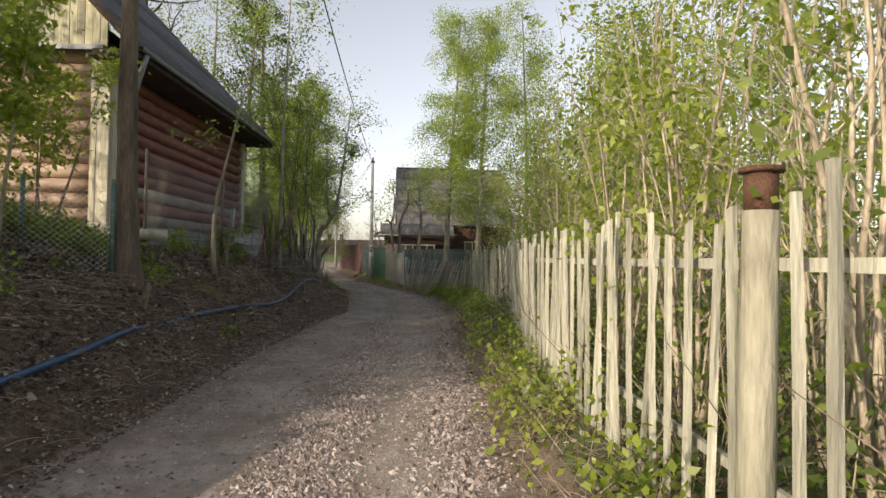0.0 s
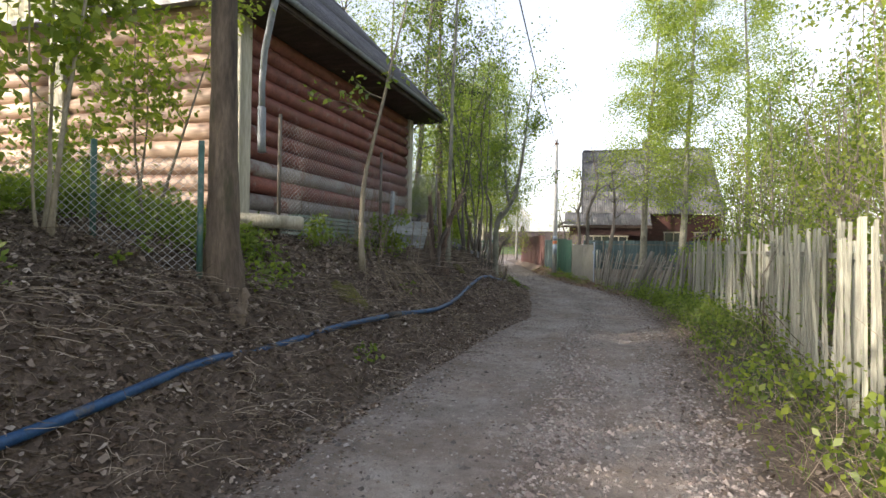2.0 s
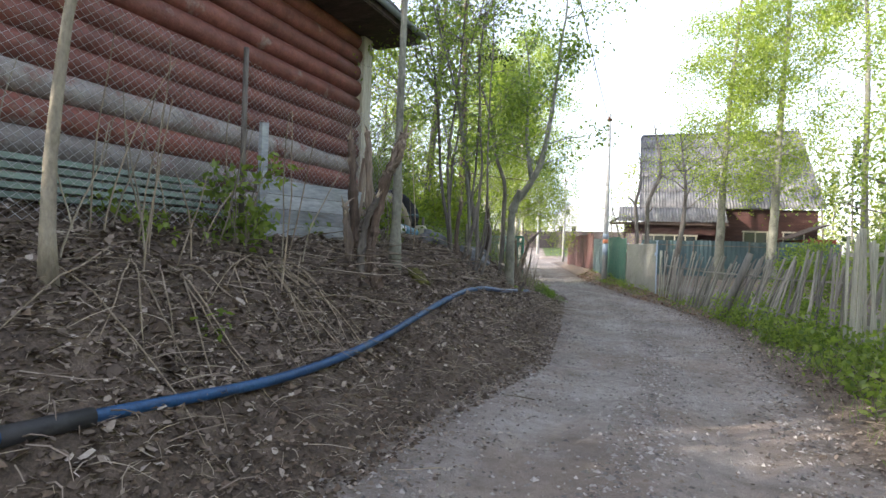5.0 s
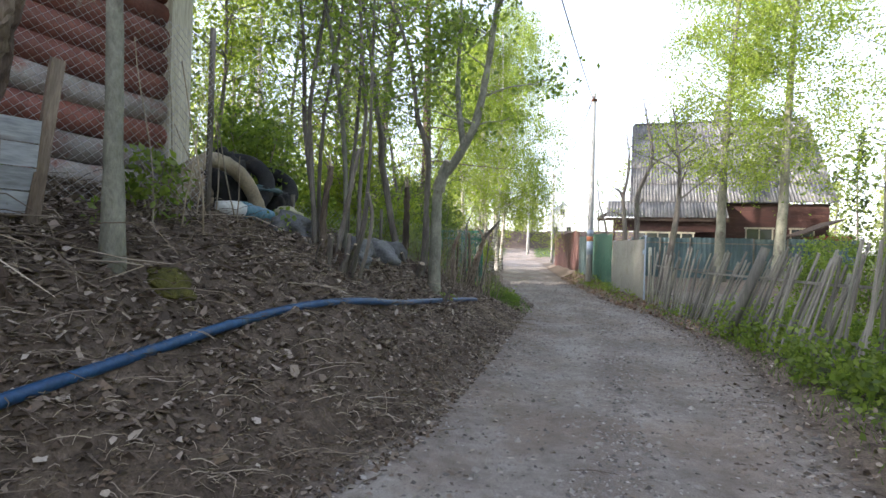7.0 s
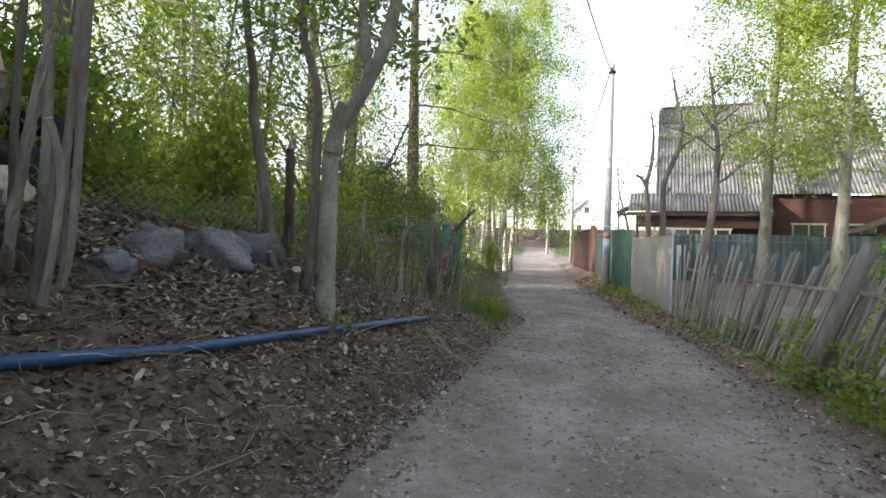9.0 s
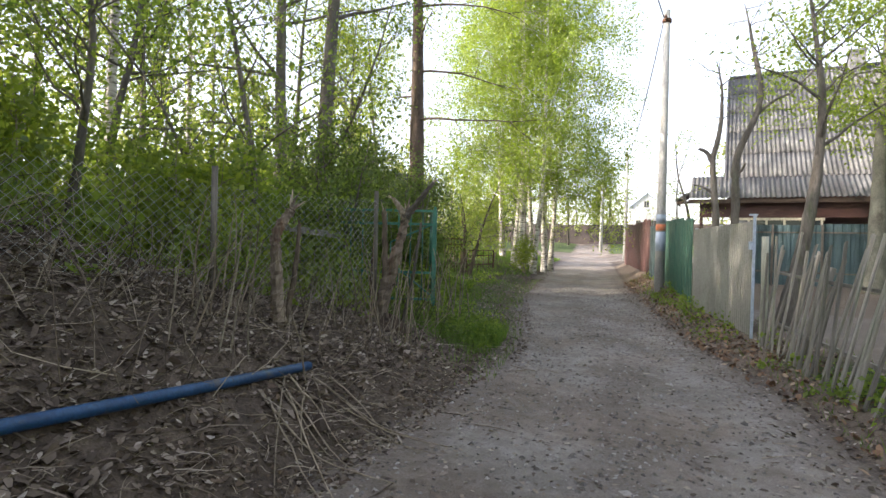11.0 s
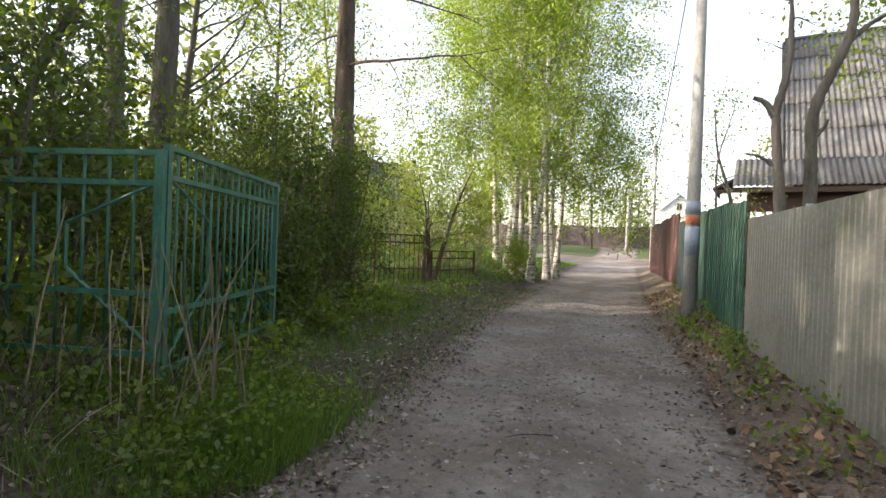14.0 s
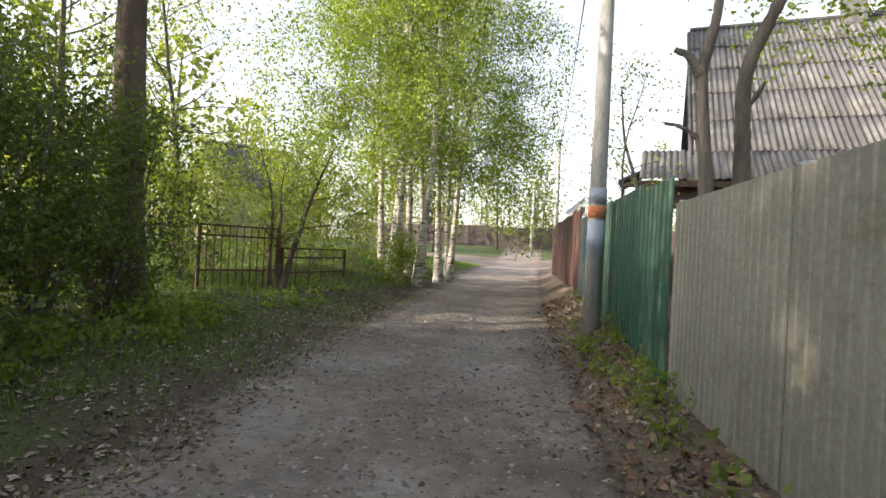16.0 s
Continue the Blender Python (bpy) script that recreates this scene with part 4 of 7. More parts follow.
rng = np.random.default_rng(5)
near_set = [picket_mesh(40 + i, 1.62 + 0.06 * (i % 4), 0.044 + 0.008 * (i % 3), 0.026) for i in range(8)]
old_set = [picket_mesh(60 + i, 1.32 + 0.08 * (i % 4), 0.040 + 0.007 * (i % 3), 0.022, "picket_old") for i in range(8)]
fence_a = thing("picket_fence", (0, 0, 0), "tall weathered wooden picket fence along the lane", "fence")
fence_b = thing("picket_fence", (0, 0, 0), "low grey picket fence leaning and gappy", "fence")
SPLIT = 19.0
s = 0.05
while s < fd[-1] - 0.05:
    x, y, t = on_fence(s)
    old = s > SPLIT
    if abs(y - 1.95) < 0.13:
        s += 0.1
        continue
    slump = (0 if not old else rng.normal() * 4 + 15 * math.exp(-((y - 23.2) / 3.0) ** 2) + 9)
    jut = 0.02 + rng.uniform(0, 0.02)
    nx, ny = math.cos(radians(t + 90)) * jut, math.sin(radians(t + 90)) * jut
    part("picket", (old_set if old else near_set)[rng.integers(0, 8)], fence_b if old else fence_a, "",
         pose(x + nx, y + ny, ground_at(x, y) - 0.02 + rng.uniform(-0.05, 0.05)) @ pose(0, 0, 0, 0, 0, t + rng.normal() * 3) @ pose(0, 0, 0, rng.normal() * 2 + slump * 0.75, rng.normal() * 1.2 - slump * 0.4, 0))
    s += (0.122 if not old else 0.128) * (1.22 if s < 10 else 1.0) * rng.uniform(0.7, 1.35) if s > 4.3 else 0.225 * rng.uniform(0.9, 1.1)
for fence_ob, s0, s1, zz in ((fence_a, 0.0, SPLIT, (0.42, 1.42)), (fence_b, SPLIT, fd[-1], (0.35, 1.0))):
    cuts = np.arange(s0, s1 - 0.5, 2.4)
    for c0 in cuts:
        c1 = min(c0 + 2.4, s1)
        for z in zz:
            (xa, ya, _), (xb, yb, _) = on_fence(c0), on_fence(c1)
            off = 0.03 if fence_ob is fence_a else 0.05 + 0.2 * z
            a, b = Vector((xa + off, ya, ground_at(xa, ya) + z)), Vector((xb + off, yb, ground_at(xb, yb) + z))
            th = 0.028 if fence_ob is fence_a else 0.018
            bar = Soup().box((0, -0.016, -th), ((b - a).length, 0.016, th), Matrix.Translation(a) @ (b - a).to_track_quat("X", "Z").to_matrix().to_4x4())
            part("rail", bar.mesh("rail", M["picket" if fence_ob is fence_a else "picket_old"]), fence_ob)
        xa, ya, _ = on_fence(c0)
        tip = 0.0 if fence_ob is fence_a else 0.32
        ps = Soup().tube([(xa + 0.12, ya, ground_at(xa, ya) - 0.2), (xa + 0.12 + tip, ya - tip * 0.4, ground_at(xa, ya) + zz[1] + 0.15)], 0.055 if not tip else 0.036, 8)
        if c0 > 5:
            part("post", ps.mesh("post", M["picket" if fence_ob is fence_a else "picket_old"], True), fence_ob)
px, py = 2.07, 1.95
gz = ground_at(px, py)
big = Soup().tube([(px, py, gz - 0.2), (px + 0.01, py, gz + 0.8), (px + 0.02, py, gz + 1.66)], [0.085, 0.078, 0.075], 12)
part("post", big.mesh("post", M["post"], True), fence_a, "thick round fence post with flaking bark")
cap = Soup().tube([(px + 0.02, py, gz + 1.66), (px + 0.02, py, gz + 1.83)], 0.070, 12).tube([(px + 0.02, py, gz + 1.83), (px + 0.02, py, gz + 1.852)], [0.095, 0.09], 14)
part("post_cap", cap.mesh("post_cap", M["rust"], True), fence_a, "rusty iron cap")

lp = Soup().tube([(0.66, 22.9, 0.0), (0.92, 22.85, 0.75), (1.22, 22.8, 1.62)], [0.085, 0.08, 0.075], 9, True, 0.05)
part("post", lp.mesh("post", M["picket_old"], True), fence_b, "thick grey post leaning with the fence")

# ---- red house behind the sheet fence ----
KX, KY = -2.4, 43.9
cot = thing("red_house", (KX, KY, 0.35), "dark red boarded house with steep grey corrugated roof and porch", "house", turn=4)
W2, D2, E2 = 9.5, 11.0, 3.92
walls = part("wall", Soup().box((0.25, 0.3, -0.3), (W2 - 0.25, 0.42, 3.9)).box((0.25, 0.42, -0.3), (0.37, D2, 3.9)).box((W2 - 0.37, 0.42, -0.3), (W2 - 0.25, D2, 3.9)).box((0.37, D2 - 0.12, -0.3), (W2 - 0.37, D2, 3.9)).mesh("wall", M["redwall"]), cot)
plank = Soup().box((0, -0.012, 0), (W2 - 0.5, 0.0, 0.145)).mesh("plank", M["redwall"])
for k in range(26):
    part("plank", plank, walls, "", pose(0.25, 0.298 - 0.004 * (k % 2), -0.2 + 0.155 * k))
tilt = 43
rl2 = 5.75 / math.cos(radians(tilt))
roof2 = part("roof", Soup().box((0, 5.7, E2 + 5.4), (W2, 5.9, E2 + 5.46)).mesh("roof", M["slate"]), cot)
sh = corrugated(1.0, rl2 / 5 + 0.14, 0.155, 0.055, M["slate"], "roof_sheet", per=6)
for c in range(10):
    for r in range(5):
        d = r * rl2 / 5
        part("roof_sheet", sh, roof2, "", pose(c * 0.95, d * math.cos(radians(tilt)), E2 + d * math.sin(radians(tilt)) + 0.02 * r, tilt - 0.6))
rearsheet = corrugated(W2, rl2, 0.155, 0.055, M["slate"], "roof_sheet", per=4)
part("roof_sheet", rearsheet, roof2, "", pose(W2, 11.5, E2, tilt, 0, 180))
gb = Soup().add([(0.3, 0.2, 3.6), (0.3, 11.3, 3.6), (0.3, 5.75, E2 + 5.25), (0.36, 0.2, 3.6), (0.36, 11.3, 3.6), (0.36, 5.75, E2 + 5.25)], [(0, 1, 2), (5, 4, 3), (0, 3, 4, 1), (1, 4, 5, 2), (2, 5, 3, 0)])
part("gable", gb.mesh("gable", M["darkwood"]), cot)
rv = Soup()
rv.tube([(-0.03, -0.1, E2 - 0.08), (-0.03, 5.75, E2 + 5.38)], 0.07, 4).tube([(0, 5.75, E2 + 5.46), (W2, 5.75, E2 + 5.46)], 0.1, 6)
part("verge_board", rv.mesh("verge_board", M["slate_dark"]), cot)
chim = Soup().box((4.6, 5.3, E2 + 4.6), (5.2, 5.9, E2 + 6.0)).box((4.55, 5.25, E2 + 6.0), (5.25, 5.95, E2 + 6.1))
part("chimney", chim.mesh("chimney", M["stone"]), cot)
# porch
por = part("porch", Soup().box((-0.9, -0.95, -0.3), (4.6, -0.87, 1.2)).box((-0.9, -0.87, -0.3), (-0.82, 0.3, 2.75)).box((-0.9, -0.96, 2.35), (4.6, -0.87, 3.02)).mesh("porch", M["redwall"]), cot)
ps = corrugated(0.98, 1.78, 0.155, 0.05, M["slate"], "roof_sheet")
pt = 33
for c in range(6):
    part("roof_sheet", ps, por, "", pose(-1.25 + c * 0.965, -1.35, 3.03, pt))
hip = Soup().add([(-1.75, -1.36, 3.01), (-1.75, 0.5, 3.01), (-0.3, 0.1, 3.95), (-1.75, -1.36, 2.93), (-1.75, 0.5, 2.93), (-0.3, 0.1, 3.84)], [(0, 2, 1), (3, 4, 5), (0, 1, 4, 3), (1, 2, 5, 4), (2, 0, 3, 5)])
part("hip", hip.mesh("hip", M["slate"]), por)
part("fascia", Soup().box((-1.3, -1.3, 2.86), (4.6, -1.27, 3.01)).box((-1.70, -1.3, 2.84), (-1.67, 0.4, 2.94)).box((-1.67, -1.3, 2.84), (-1.3, -1.27, 2.95)).mesh("fascia", M["darkwood"]), por)


ent = part("entrance_porch", Soup().box((8.0, -2.6, -0.3), (8.1, 0.28, 2.2)).box((8.1, -2.6, -0.3), (9.3, -2.5, 2.2)).mesh("entrance_porch", M["red_paint"]), cot, "bright red boarded entrance porch")
part("canopy", Soup().box((-0.9, -1.6, 0), (0.9, 1.6, 0.06), Matrix.Translation((8.1, -1.3, 2.55)) @ Matrix.Rotation(radians(-24), 4, "Y")).mesh("canopy", M["darkwood"]), ent, "dark slanting canopy")


def window(parent, x0, x1, z0, z1, y, panes):
    fr = Soup()
    fr.box((x0 - 0.09, y - 0.03, z0 - 0.09), (x1 + 0.09, y + 0.02, z0)).box((x0 - 0.09, y - 0.03, z1), (x1 + 0.09, y + 0.02, z1 + 0.09))
    w = (x1 - x0) / panes
    for i in range(panes + 1):
        fr.box((x0 + i * w - 0.035, y - 0.028, z0), (x0 + i * w + 0.035, y + 0.02, z1))
    wn_ = part("window", fr.mesh("window", M["casing"]), parent)
    for i in range(panes):
        part("pane", Soup().box((x0 + i * w + 0.036, y - 0.004, z0), (x0 + (i + 1) * w - 0.036, y + 0.004, z1)).mesh("pane", M["glass"]), wn_)


window(cot, 0.2, 3.0, 1.35, 2.25, -0.93, 5)
window(cot, 5.6, 6.8, 1.3, 2.6, 0.27, 2)
window(cot, 7.6, 8.6, 1.3, 2.6, 0.27, 2)
sheet_fence("sheet_fence", (6.5, 38.7), (-2.0, 38.7), 1.75, "teal_sheet", "low dark teal sheet fence inside the yard", 0.2, 0.022, 1.2, 0.05, "bark", 0.03, 8)

# ---- many-stemmed trees, pollards and broken stumps ----
def eased(pts, times=2):
    """Rounds the corners of a line of points, keeping its ends."""
    p = np.asarray(pts, float)
    for _ in range(times):
        p = np.concatenate([p[:1], np.stack([0.75 * p[:-1] + 0.25 * p[1:], 0.25 * p[:-1] + 0.75 * p[1:]], 1).reshape(-1, 3), p[-1:]])
    return p


def stem_clump(name, at, stems, seed, label, category, bark="bark", leaf="leaf_mid", leaves=0, leaf_size=0.085, tuft=0.3, base=0.0, thin=1.0):
    """Stems out of one root: each has a line (x and y from the root, z above the lane), a foot and tip radius, and an end:
    metres that it goes on growing, 0 for a sawn end, -1 for a torn one; then its bark."""
    rng = np.random.default_rng(seed)
    z0 = min(ground_at(at[0] + dx, at[1] + dy) for dx in (-0.15, 0, 0.15) for dy in (-0.15, 0, 0.15)) - 0.1
    root = thing(name, (at[0], at[1], z0), label, category)
    tips = []
    if base:
        n, k = 20, 8
        a = np.arange(n) * 2 * math.pi / n
        flute = 1 + 0.22 * np.sin(5 * a + seed) + 0.2 * rng.normal(size=n)
        v = []
        for i in range(k):
            f = i / (k - 1)
            rr = base * flute * (1.7 - 0.8 * f) * (1 + 0.12 * rng.normal(size=n)) * (1 if i < k - 1 else 0.3)
            v.append(np.stack([np.cos(a) * rr, np.sin(a) * rr, f * base * 3.2 * (0.75 + 0.35 * rng.uniform(size=n))], -1))
        f = [(i * n + j, i * n + (j + 1) % n, (i + 1) * n + (j + 1) % n, (i + 1) * n + j) for i in range(k - 1) for j in range(n)]
        f.append(tuple((k - 1) * n + j for j in range(n)))
        part("stump_base", Soup().add(np.concatenate(v), f).mesh("stump_base", M["dead_red"]), root)
    for line, r0, r1, end, *own in stems:
        mat = M[own[0] if own else bark]
        r0, r1 = r0 * thin, r1 * thin
        pts = np.array([(x, y, z - z0) for x, y, z in line])
        if pts[0][2] > 0.12 and len(own) < 2:
            pts = np.concatenate([[pts[0] * (0.8, 0.8, 0.0)], pts])
        pts = eased(pts)
        way = pts[-1] - pts[-2]
        low = len(pts)
        if end > 0:
            pts = np.concatenate([pts, wander(rng, pts[-1], way / np.linalg.norm(way) + np.array([0, 0, 0.6]), end, 9, 0.07, 0.06)[1:]])
        fine = np.linspace(0, len(pts) - 1, max(14, len(pts) * 2))
        dense = np.stack([np.interp(fine, range(len(pts)), pts[:, k]) for k in range(3)], -1)
        reach = np.r_[0, np.cumsum(np.linalg.norm(np.diff(dense, axis=0), axis=1))]
        mid_r = np.interp(reach, [0, 0.12, reach[min(len(reach) - 1, low * 2)], reach[-1] + 1e-3], [r0 * 1.35, r0, r1, r1 if end <= 0 else r1 * 0.15])
        mid_r = mid_r * (1 + (0.07 if end < 0 else 0.05) * rng.normal(size=len(mid_r)))
        if end < 0:
            mid_r[-1] *= 0.3
        wood = Soup().tube(dense, np.abs(mid_r) + 0.002, 10, True, 0.17 if end < 0 else 0.05)
        if end > 0 and leaves:
            for _ in range(int(6 + end * 2)):
                i = int(rng.uniform(low - 1, len(pts) - 1))
                a = rng.uniform(0, 2 * math.pi)
                limb = wander(rng, pts[i], (math.cos(a), math.sin(a), 0.5), rng.uniform(0.5, 1.5), 6, 0.16, 0.02)
                wood.tube(limb, max(0.007, r1 * 0.3) * np.linspace(1, 0.2, 7), 5, False)
                tips.append(limb[2:])
                for _ in range(3):
                    j = rng.integers(2, 7)
                    tw = wander(rng, limb[j], limb[j] - limb[j - 1] + rng.normal(size=3) * 0.1, 0.5, 4, 0.2)
                    wood.tube(tw, 0.005 * np.linspace(1, 0.3, 5), 3, False)
                    tips.append(tw[1:])
        stem = part("stem", wood.mesh("stem", mat, end >= 0), root)
        w = way / np.linalg.norm(way)
        if end == 0:
            part("sawn_end", Soup().tube([dense[-1] - w * 0.004, dense[-1] + w * 0.006], r1 * 0.97, 9).mesh("sawn_end", M["splint"]), stem, "pale sawn end")
        if end < 0:
            for q in range(4):
                tip = wander(rng, dense[-2 - q], w + rng.normal(size=3) * 0.25, r1 * rng.uniform(2.5, 6), 4, 0.15)
                part("splinter", Soup().tube(tip, r1 * np.linspace(0.6, 0.06, 5), 5, True, 0.25).mesh("splinter", M["splint" if q % 2 else "dead"]), stem, "pale torn wood")
    if leaves:
        t = np.concatenate(tips)
        c = t[rng.integers(0, len(t), leaves)] + rng.normal(size=(leaves, 3)) * tuft * 0.5
        part("crown", quads_mesh("crown", leaf_quads(rng, c, leaf_size), 4, M[leaf]), root)
    return root


stem_clump("coppiced_tree", (-3.75, 17.55), [
    ([(-0.22, 0.0, 1.35), (-0.28, 0.05, 1.85), (-0.43, 0.1, 2.42), (-0.50, 0.1, 2.9)], 0.038, 0.030, 4.5),
    ([(-0.16, -0.1, 1.5), (-0.21, -0.1, 2.1), (-0.27, -0.12, 2.9)], 0.034, 0.028, 5.0),
    ([(-0.02, -0.08, 1.3), (-0.11, -0.05, 1.73), (-0.03, 0.0, 2.34)], 0.052, 0.036, -1, "bark_brown"),
    ([(0.09, 0.15, 1.5), (0.03, 0.2, 2.34), (-0.04, 0.2, 2.9)], 0.036, 0.030, 5.5, "aspen"),
    ([(0.10, -0.02, 1.4), (0.18, 0.0, 1.85), (0.29, 0.05, 2.52)], 0.034, 0.028, -1),
    ([(0.26, 0.1, 1.36), (0.37, 0.1, 1.8), (0.40, 0.12, 2.44), (0.37, 0.15, 2.8)], 0.026, 0.020, 4.0),
    ([(0.47, 0.0, 1.4), (0.53, 0.0, 1.77), (0.48, -0.05, 2.02)], 0.024, 0.022, 0),
    ([(-0.3, 0.2, 1.4), (-0.36, 0.22, 2.2), (-0.33, 0.25, 3.0)], 0.03, 0.024, 4.0),
    ([(0.2, 0.25, 1.4), (0.16, 0.3, 2.2), (0.22, 0.3, 3.0)], 0.03, 0.024, 4.6),
    ([(0.02, 0.3, 1.4), (0.0, 0.32, 2.1), (0.08, 0.35, 2.9)], 0.026, 0.02, 4.2),
    ([(0.34, 0.0, 1.35), (0.42, 0.02, 1.65), (0.45, 0.0, 1.95)], 0.022, 0.02, 0),
    ([(0.12, -0.25, 1.3), (0.2, -0.32, 1.55)], 0.026, 0.024, 0), ([(-0.1, -0.25, 1.3), (-0.12, -0.34, 1.5)], 0.024, 0.022, 0), ([(0.36, -0.2, 1.25), (0.5, -0.3, 1.45)], 0.02, 0.019, 0)],
    16, "clump of grey cut-back stems on the bank", "tree", leaves=4600, leaf_size=0.08, base=0.11, thin=0.8)
stem_clump("coppiced_tree", (-4.1, 20.2), [
    ([(-0.12, 0.05, 1.15), (-0.32, 0.1, 1.62), (-0.50, 0.1, 2.53), (-0.60, 0.1, 2.84), (-0.58, 0.1, 3.17), (-0.68, 0.1, 3.6)], 0.058, 0.042, 4.5),
    ([(-0.15, 0.2, 1.25), (-0.14, 0.2, 1.9), (-0.15, 0.2, 2.43)], 0.055, 0.042, -1, "bark_brown"),
    ([(0.24, 0.12, 1.3), (0.25, 0.12, 2.29), (0.27, 0.12, 2.95), (0.12, 0.12, 3.32), (0.05, 0.12, 3.5)], 0.048, 0.036, 4.5),
    ([(0.08, -0.15, 1.1), (0.02, -0.25, 1.35)], 0.03, 0.028, 0), ([(0.3, -0.22, 1.05), (0.4, -0.3, 1.2)], 0.045, 0.042, 0)],
    27, "clump of grey forked stems on the bank", "tree", leaves=3800, leaf_size=0.08, base=0.12)
stem_clump("pollard_tree", (-3.67, 20.3), [
    ([(0.0, 0.0, 1.0), (0.0, 0.0, 1.7), (0.01, 0.0, 2.5), (0.22, 0.0, 2.7), (0.42, 0.0, 3.0), (0.60, 0.02, 3.35)], 0.105, 0.055, 4.0),
    ([(0.02, 0.0, 2.35), (0.10, -0.02, 2.6), (0.20, -0.05, 2.80)], 0.085, 0.07, 0, "aspen", "fork"),
    ([(0.44, 0.0, 3.05), (0.38, 0.02, 3.25), (0.33, 0.05, 3.5)], 0.05, 0.04, 3.0, "aspen", "fork")],
    28, "thick pollarded grey trunk forking above the bank", "tree", "aspen", leaves=4200, leaf_size=0.085)
stem_clump("broken_stump", (-3.52, 13.95), [
    ([(-0.10, 0.0, 1.3), (-0.16, 0.0, 1.6), (-0.19, 0.0, 2.17), (-0.24, 0.0, 2.72)], 0.065, 0.036, -1, "dead_red"),
    ([(-0.02, 0.08, 1.3), (-0.02, 0.08, 2.1), (-0.08, 0.08, 2.82)], 0.055, 0.030, -1, "dead"),
    ([(0.06, -0.05, 1.3), (0.12, -0.05, 1.75), (0.27, -0.05, 2.32), (0.47, -0.05, 2.74)], 0.065, 0.042, -1, "dead_red"),
    ([(-0.12, -0.12, 1.3), (-0.2, -0.14, 1.95)], 0.05, 0.035, -1, "dead"),
    ([(0.02, -0.14, 1.3), (0.06, -0.16, 1.75), (0.22, -0.16, 2.05)], 0.045, 0.03, -1, "bark"),
    ([(0.25, -0.05, 2.3), (0.42, -0.1, 2.4), (0.5, -0.12, 2.62)], 0.032, 0.02, -1, "dead", "fork")],
    3, "tall split stump with jagged weathered prongs", "stump", base=0.12)
stem_clump("broken_stump", (-4.72, 25.15), [
    ([(-0.13, 0.0, 0.4), (-0.02, 0.0, 0.91), (0.10, 0.0, 1.25), (0.21, 0.0, 1.61), (0.25, 0.0, 1.80)], 0.10, 0.045, -1, "dead"),
    ([(0.25, 0.0, 1.72), (0.16, 0.0, 1.86), (0.06, -0.02, 1.98)], 0.035, 0.02, -1, "splint", "fork"),
    ([(0.24, 0.0, 1.74), (0.40, 0.0, 1.92), (0.63, 0.0, 2.16)], 0.034, 0.018, -1, "bark", "fork"),
    ([(-0.15, 0.16, 0.4), (-0.18, 0.18, 1.1), (-0.22, 0.18, 1.85)], 0.045, 0.028, -1, "bark_brown"),
    ([(-0.26, 0.05, 0.4), (-0.30, 0.05, 0.9), (-0.27, 0.06, 1.4)], 0.03, 0.02, -1, "dead_red"),
    ([(0.08, 0.2, 0.4), (0.22, 0.22, 1.0), (0.30, 0.25, 1.7)], 0.024, 0.012, -1, "bark")],
    6, "tall rotten stump with peeling bark and a forked top", "stump", base=0.12)
stem_clump("broken_stump", (-4.5, 23.2), [
    ([(0.0, 0.02, 0.75), (0.0, 0.0, 1.0), (0.0, -0.03, 1.3), (0.02, -0.07, 1.5), (0.08, 0.08, 1.72)], 0.065, 0.038, -1, "dead"),
    ([(0.0, 0.12, 0.75), (0.02, 0.2, 1.2), (0.0, 0.25, 1.6)], 0.03, 0.015, -1, "bark_brown")],
    7, "crooked dead trunk standing in the net", "stump")
stem_clump("apple_tree", (-2.05, 35.5), [
    ([(0.03, 0, 0.8), (0.03, 0, 2.2), (-0.04, 0, 2.98), (-0.10, 0, 3.8), (-0.04, 0, 4.05), (0.04, 0, 4.4), (0.08, 0, 4.8)], 0.115, 0.05, 1.6),
    ([(-0.10, 0, 3.75), (-0.24, -0.02, 4.0), (-0.42, -0.05, 4.08)], 0.06, 0.035, 0, "bark", "fork"),
    ([(-0.05, -0.02, 2.9), (-0.3, -0.05, 3.1), (-0.5, -0.06, 3.14)], 0.03, 0.016, -1, "bark", "fork")],
    31, "lopped fruit tree behind the fence, few leaves", "tree", "bark", leaves=160, leaf_size=0.07)
stem_clump("apple_tree", (-1.66, 36.0), [
    ([(0.02, 0, 0.8), (0.04, 0, 2.44), (0.03, 0, 3.06), (0.0, 0, 3.87), (0.26, 0, 4.5), (0.52, 0, 5.1), (0.55, 0, 5.7), (0.38, 0, 6.5)], 0.13, 0.05, 1.4),
    ([(0.45, 0, 4.95), (0.8, 0.05, 5.3), (1.2, 0.1, 5.45)], 0.04, 0.02, 1.2, "bark", "fork"),
    ([(0.03, 0, 3.4), (0.2, -0.05, 3.6), (0.24, -0.06, 3.72)], 0.035, 0.022, 0, "bark", "fork")],
    36, "leaning fruit tree behind the fence, few leaves", "tree", "bark", leaves=220, leaf_size=0.07)
plant("tree", (-11.4, 22.2), 16, 0.30, 501, "bark", "leaf_mid", "thick dark trunk standing in the small wood", limbs=26, limb_from=0.45, limb_len=0.26, leaves=3200, leaf_size=0.11, tuft=0.6, bend=0.01)
plant("tree", (-10.2, 29.4), 15, 0.23, 502, "bark", "leaf_mid", "stout leaning grey trunk in the small wood", lean=(0.12, 0.03), limbs=26, limb_from=0.42, limb_len=0.26, leaves=3000, leaf_size=0.11, tuft=0.6, bend=0.012)
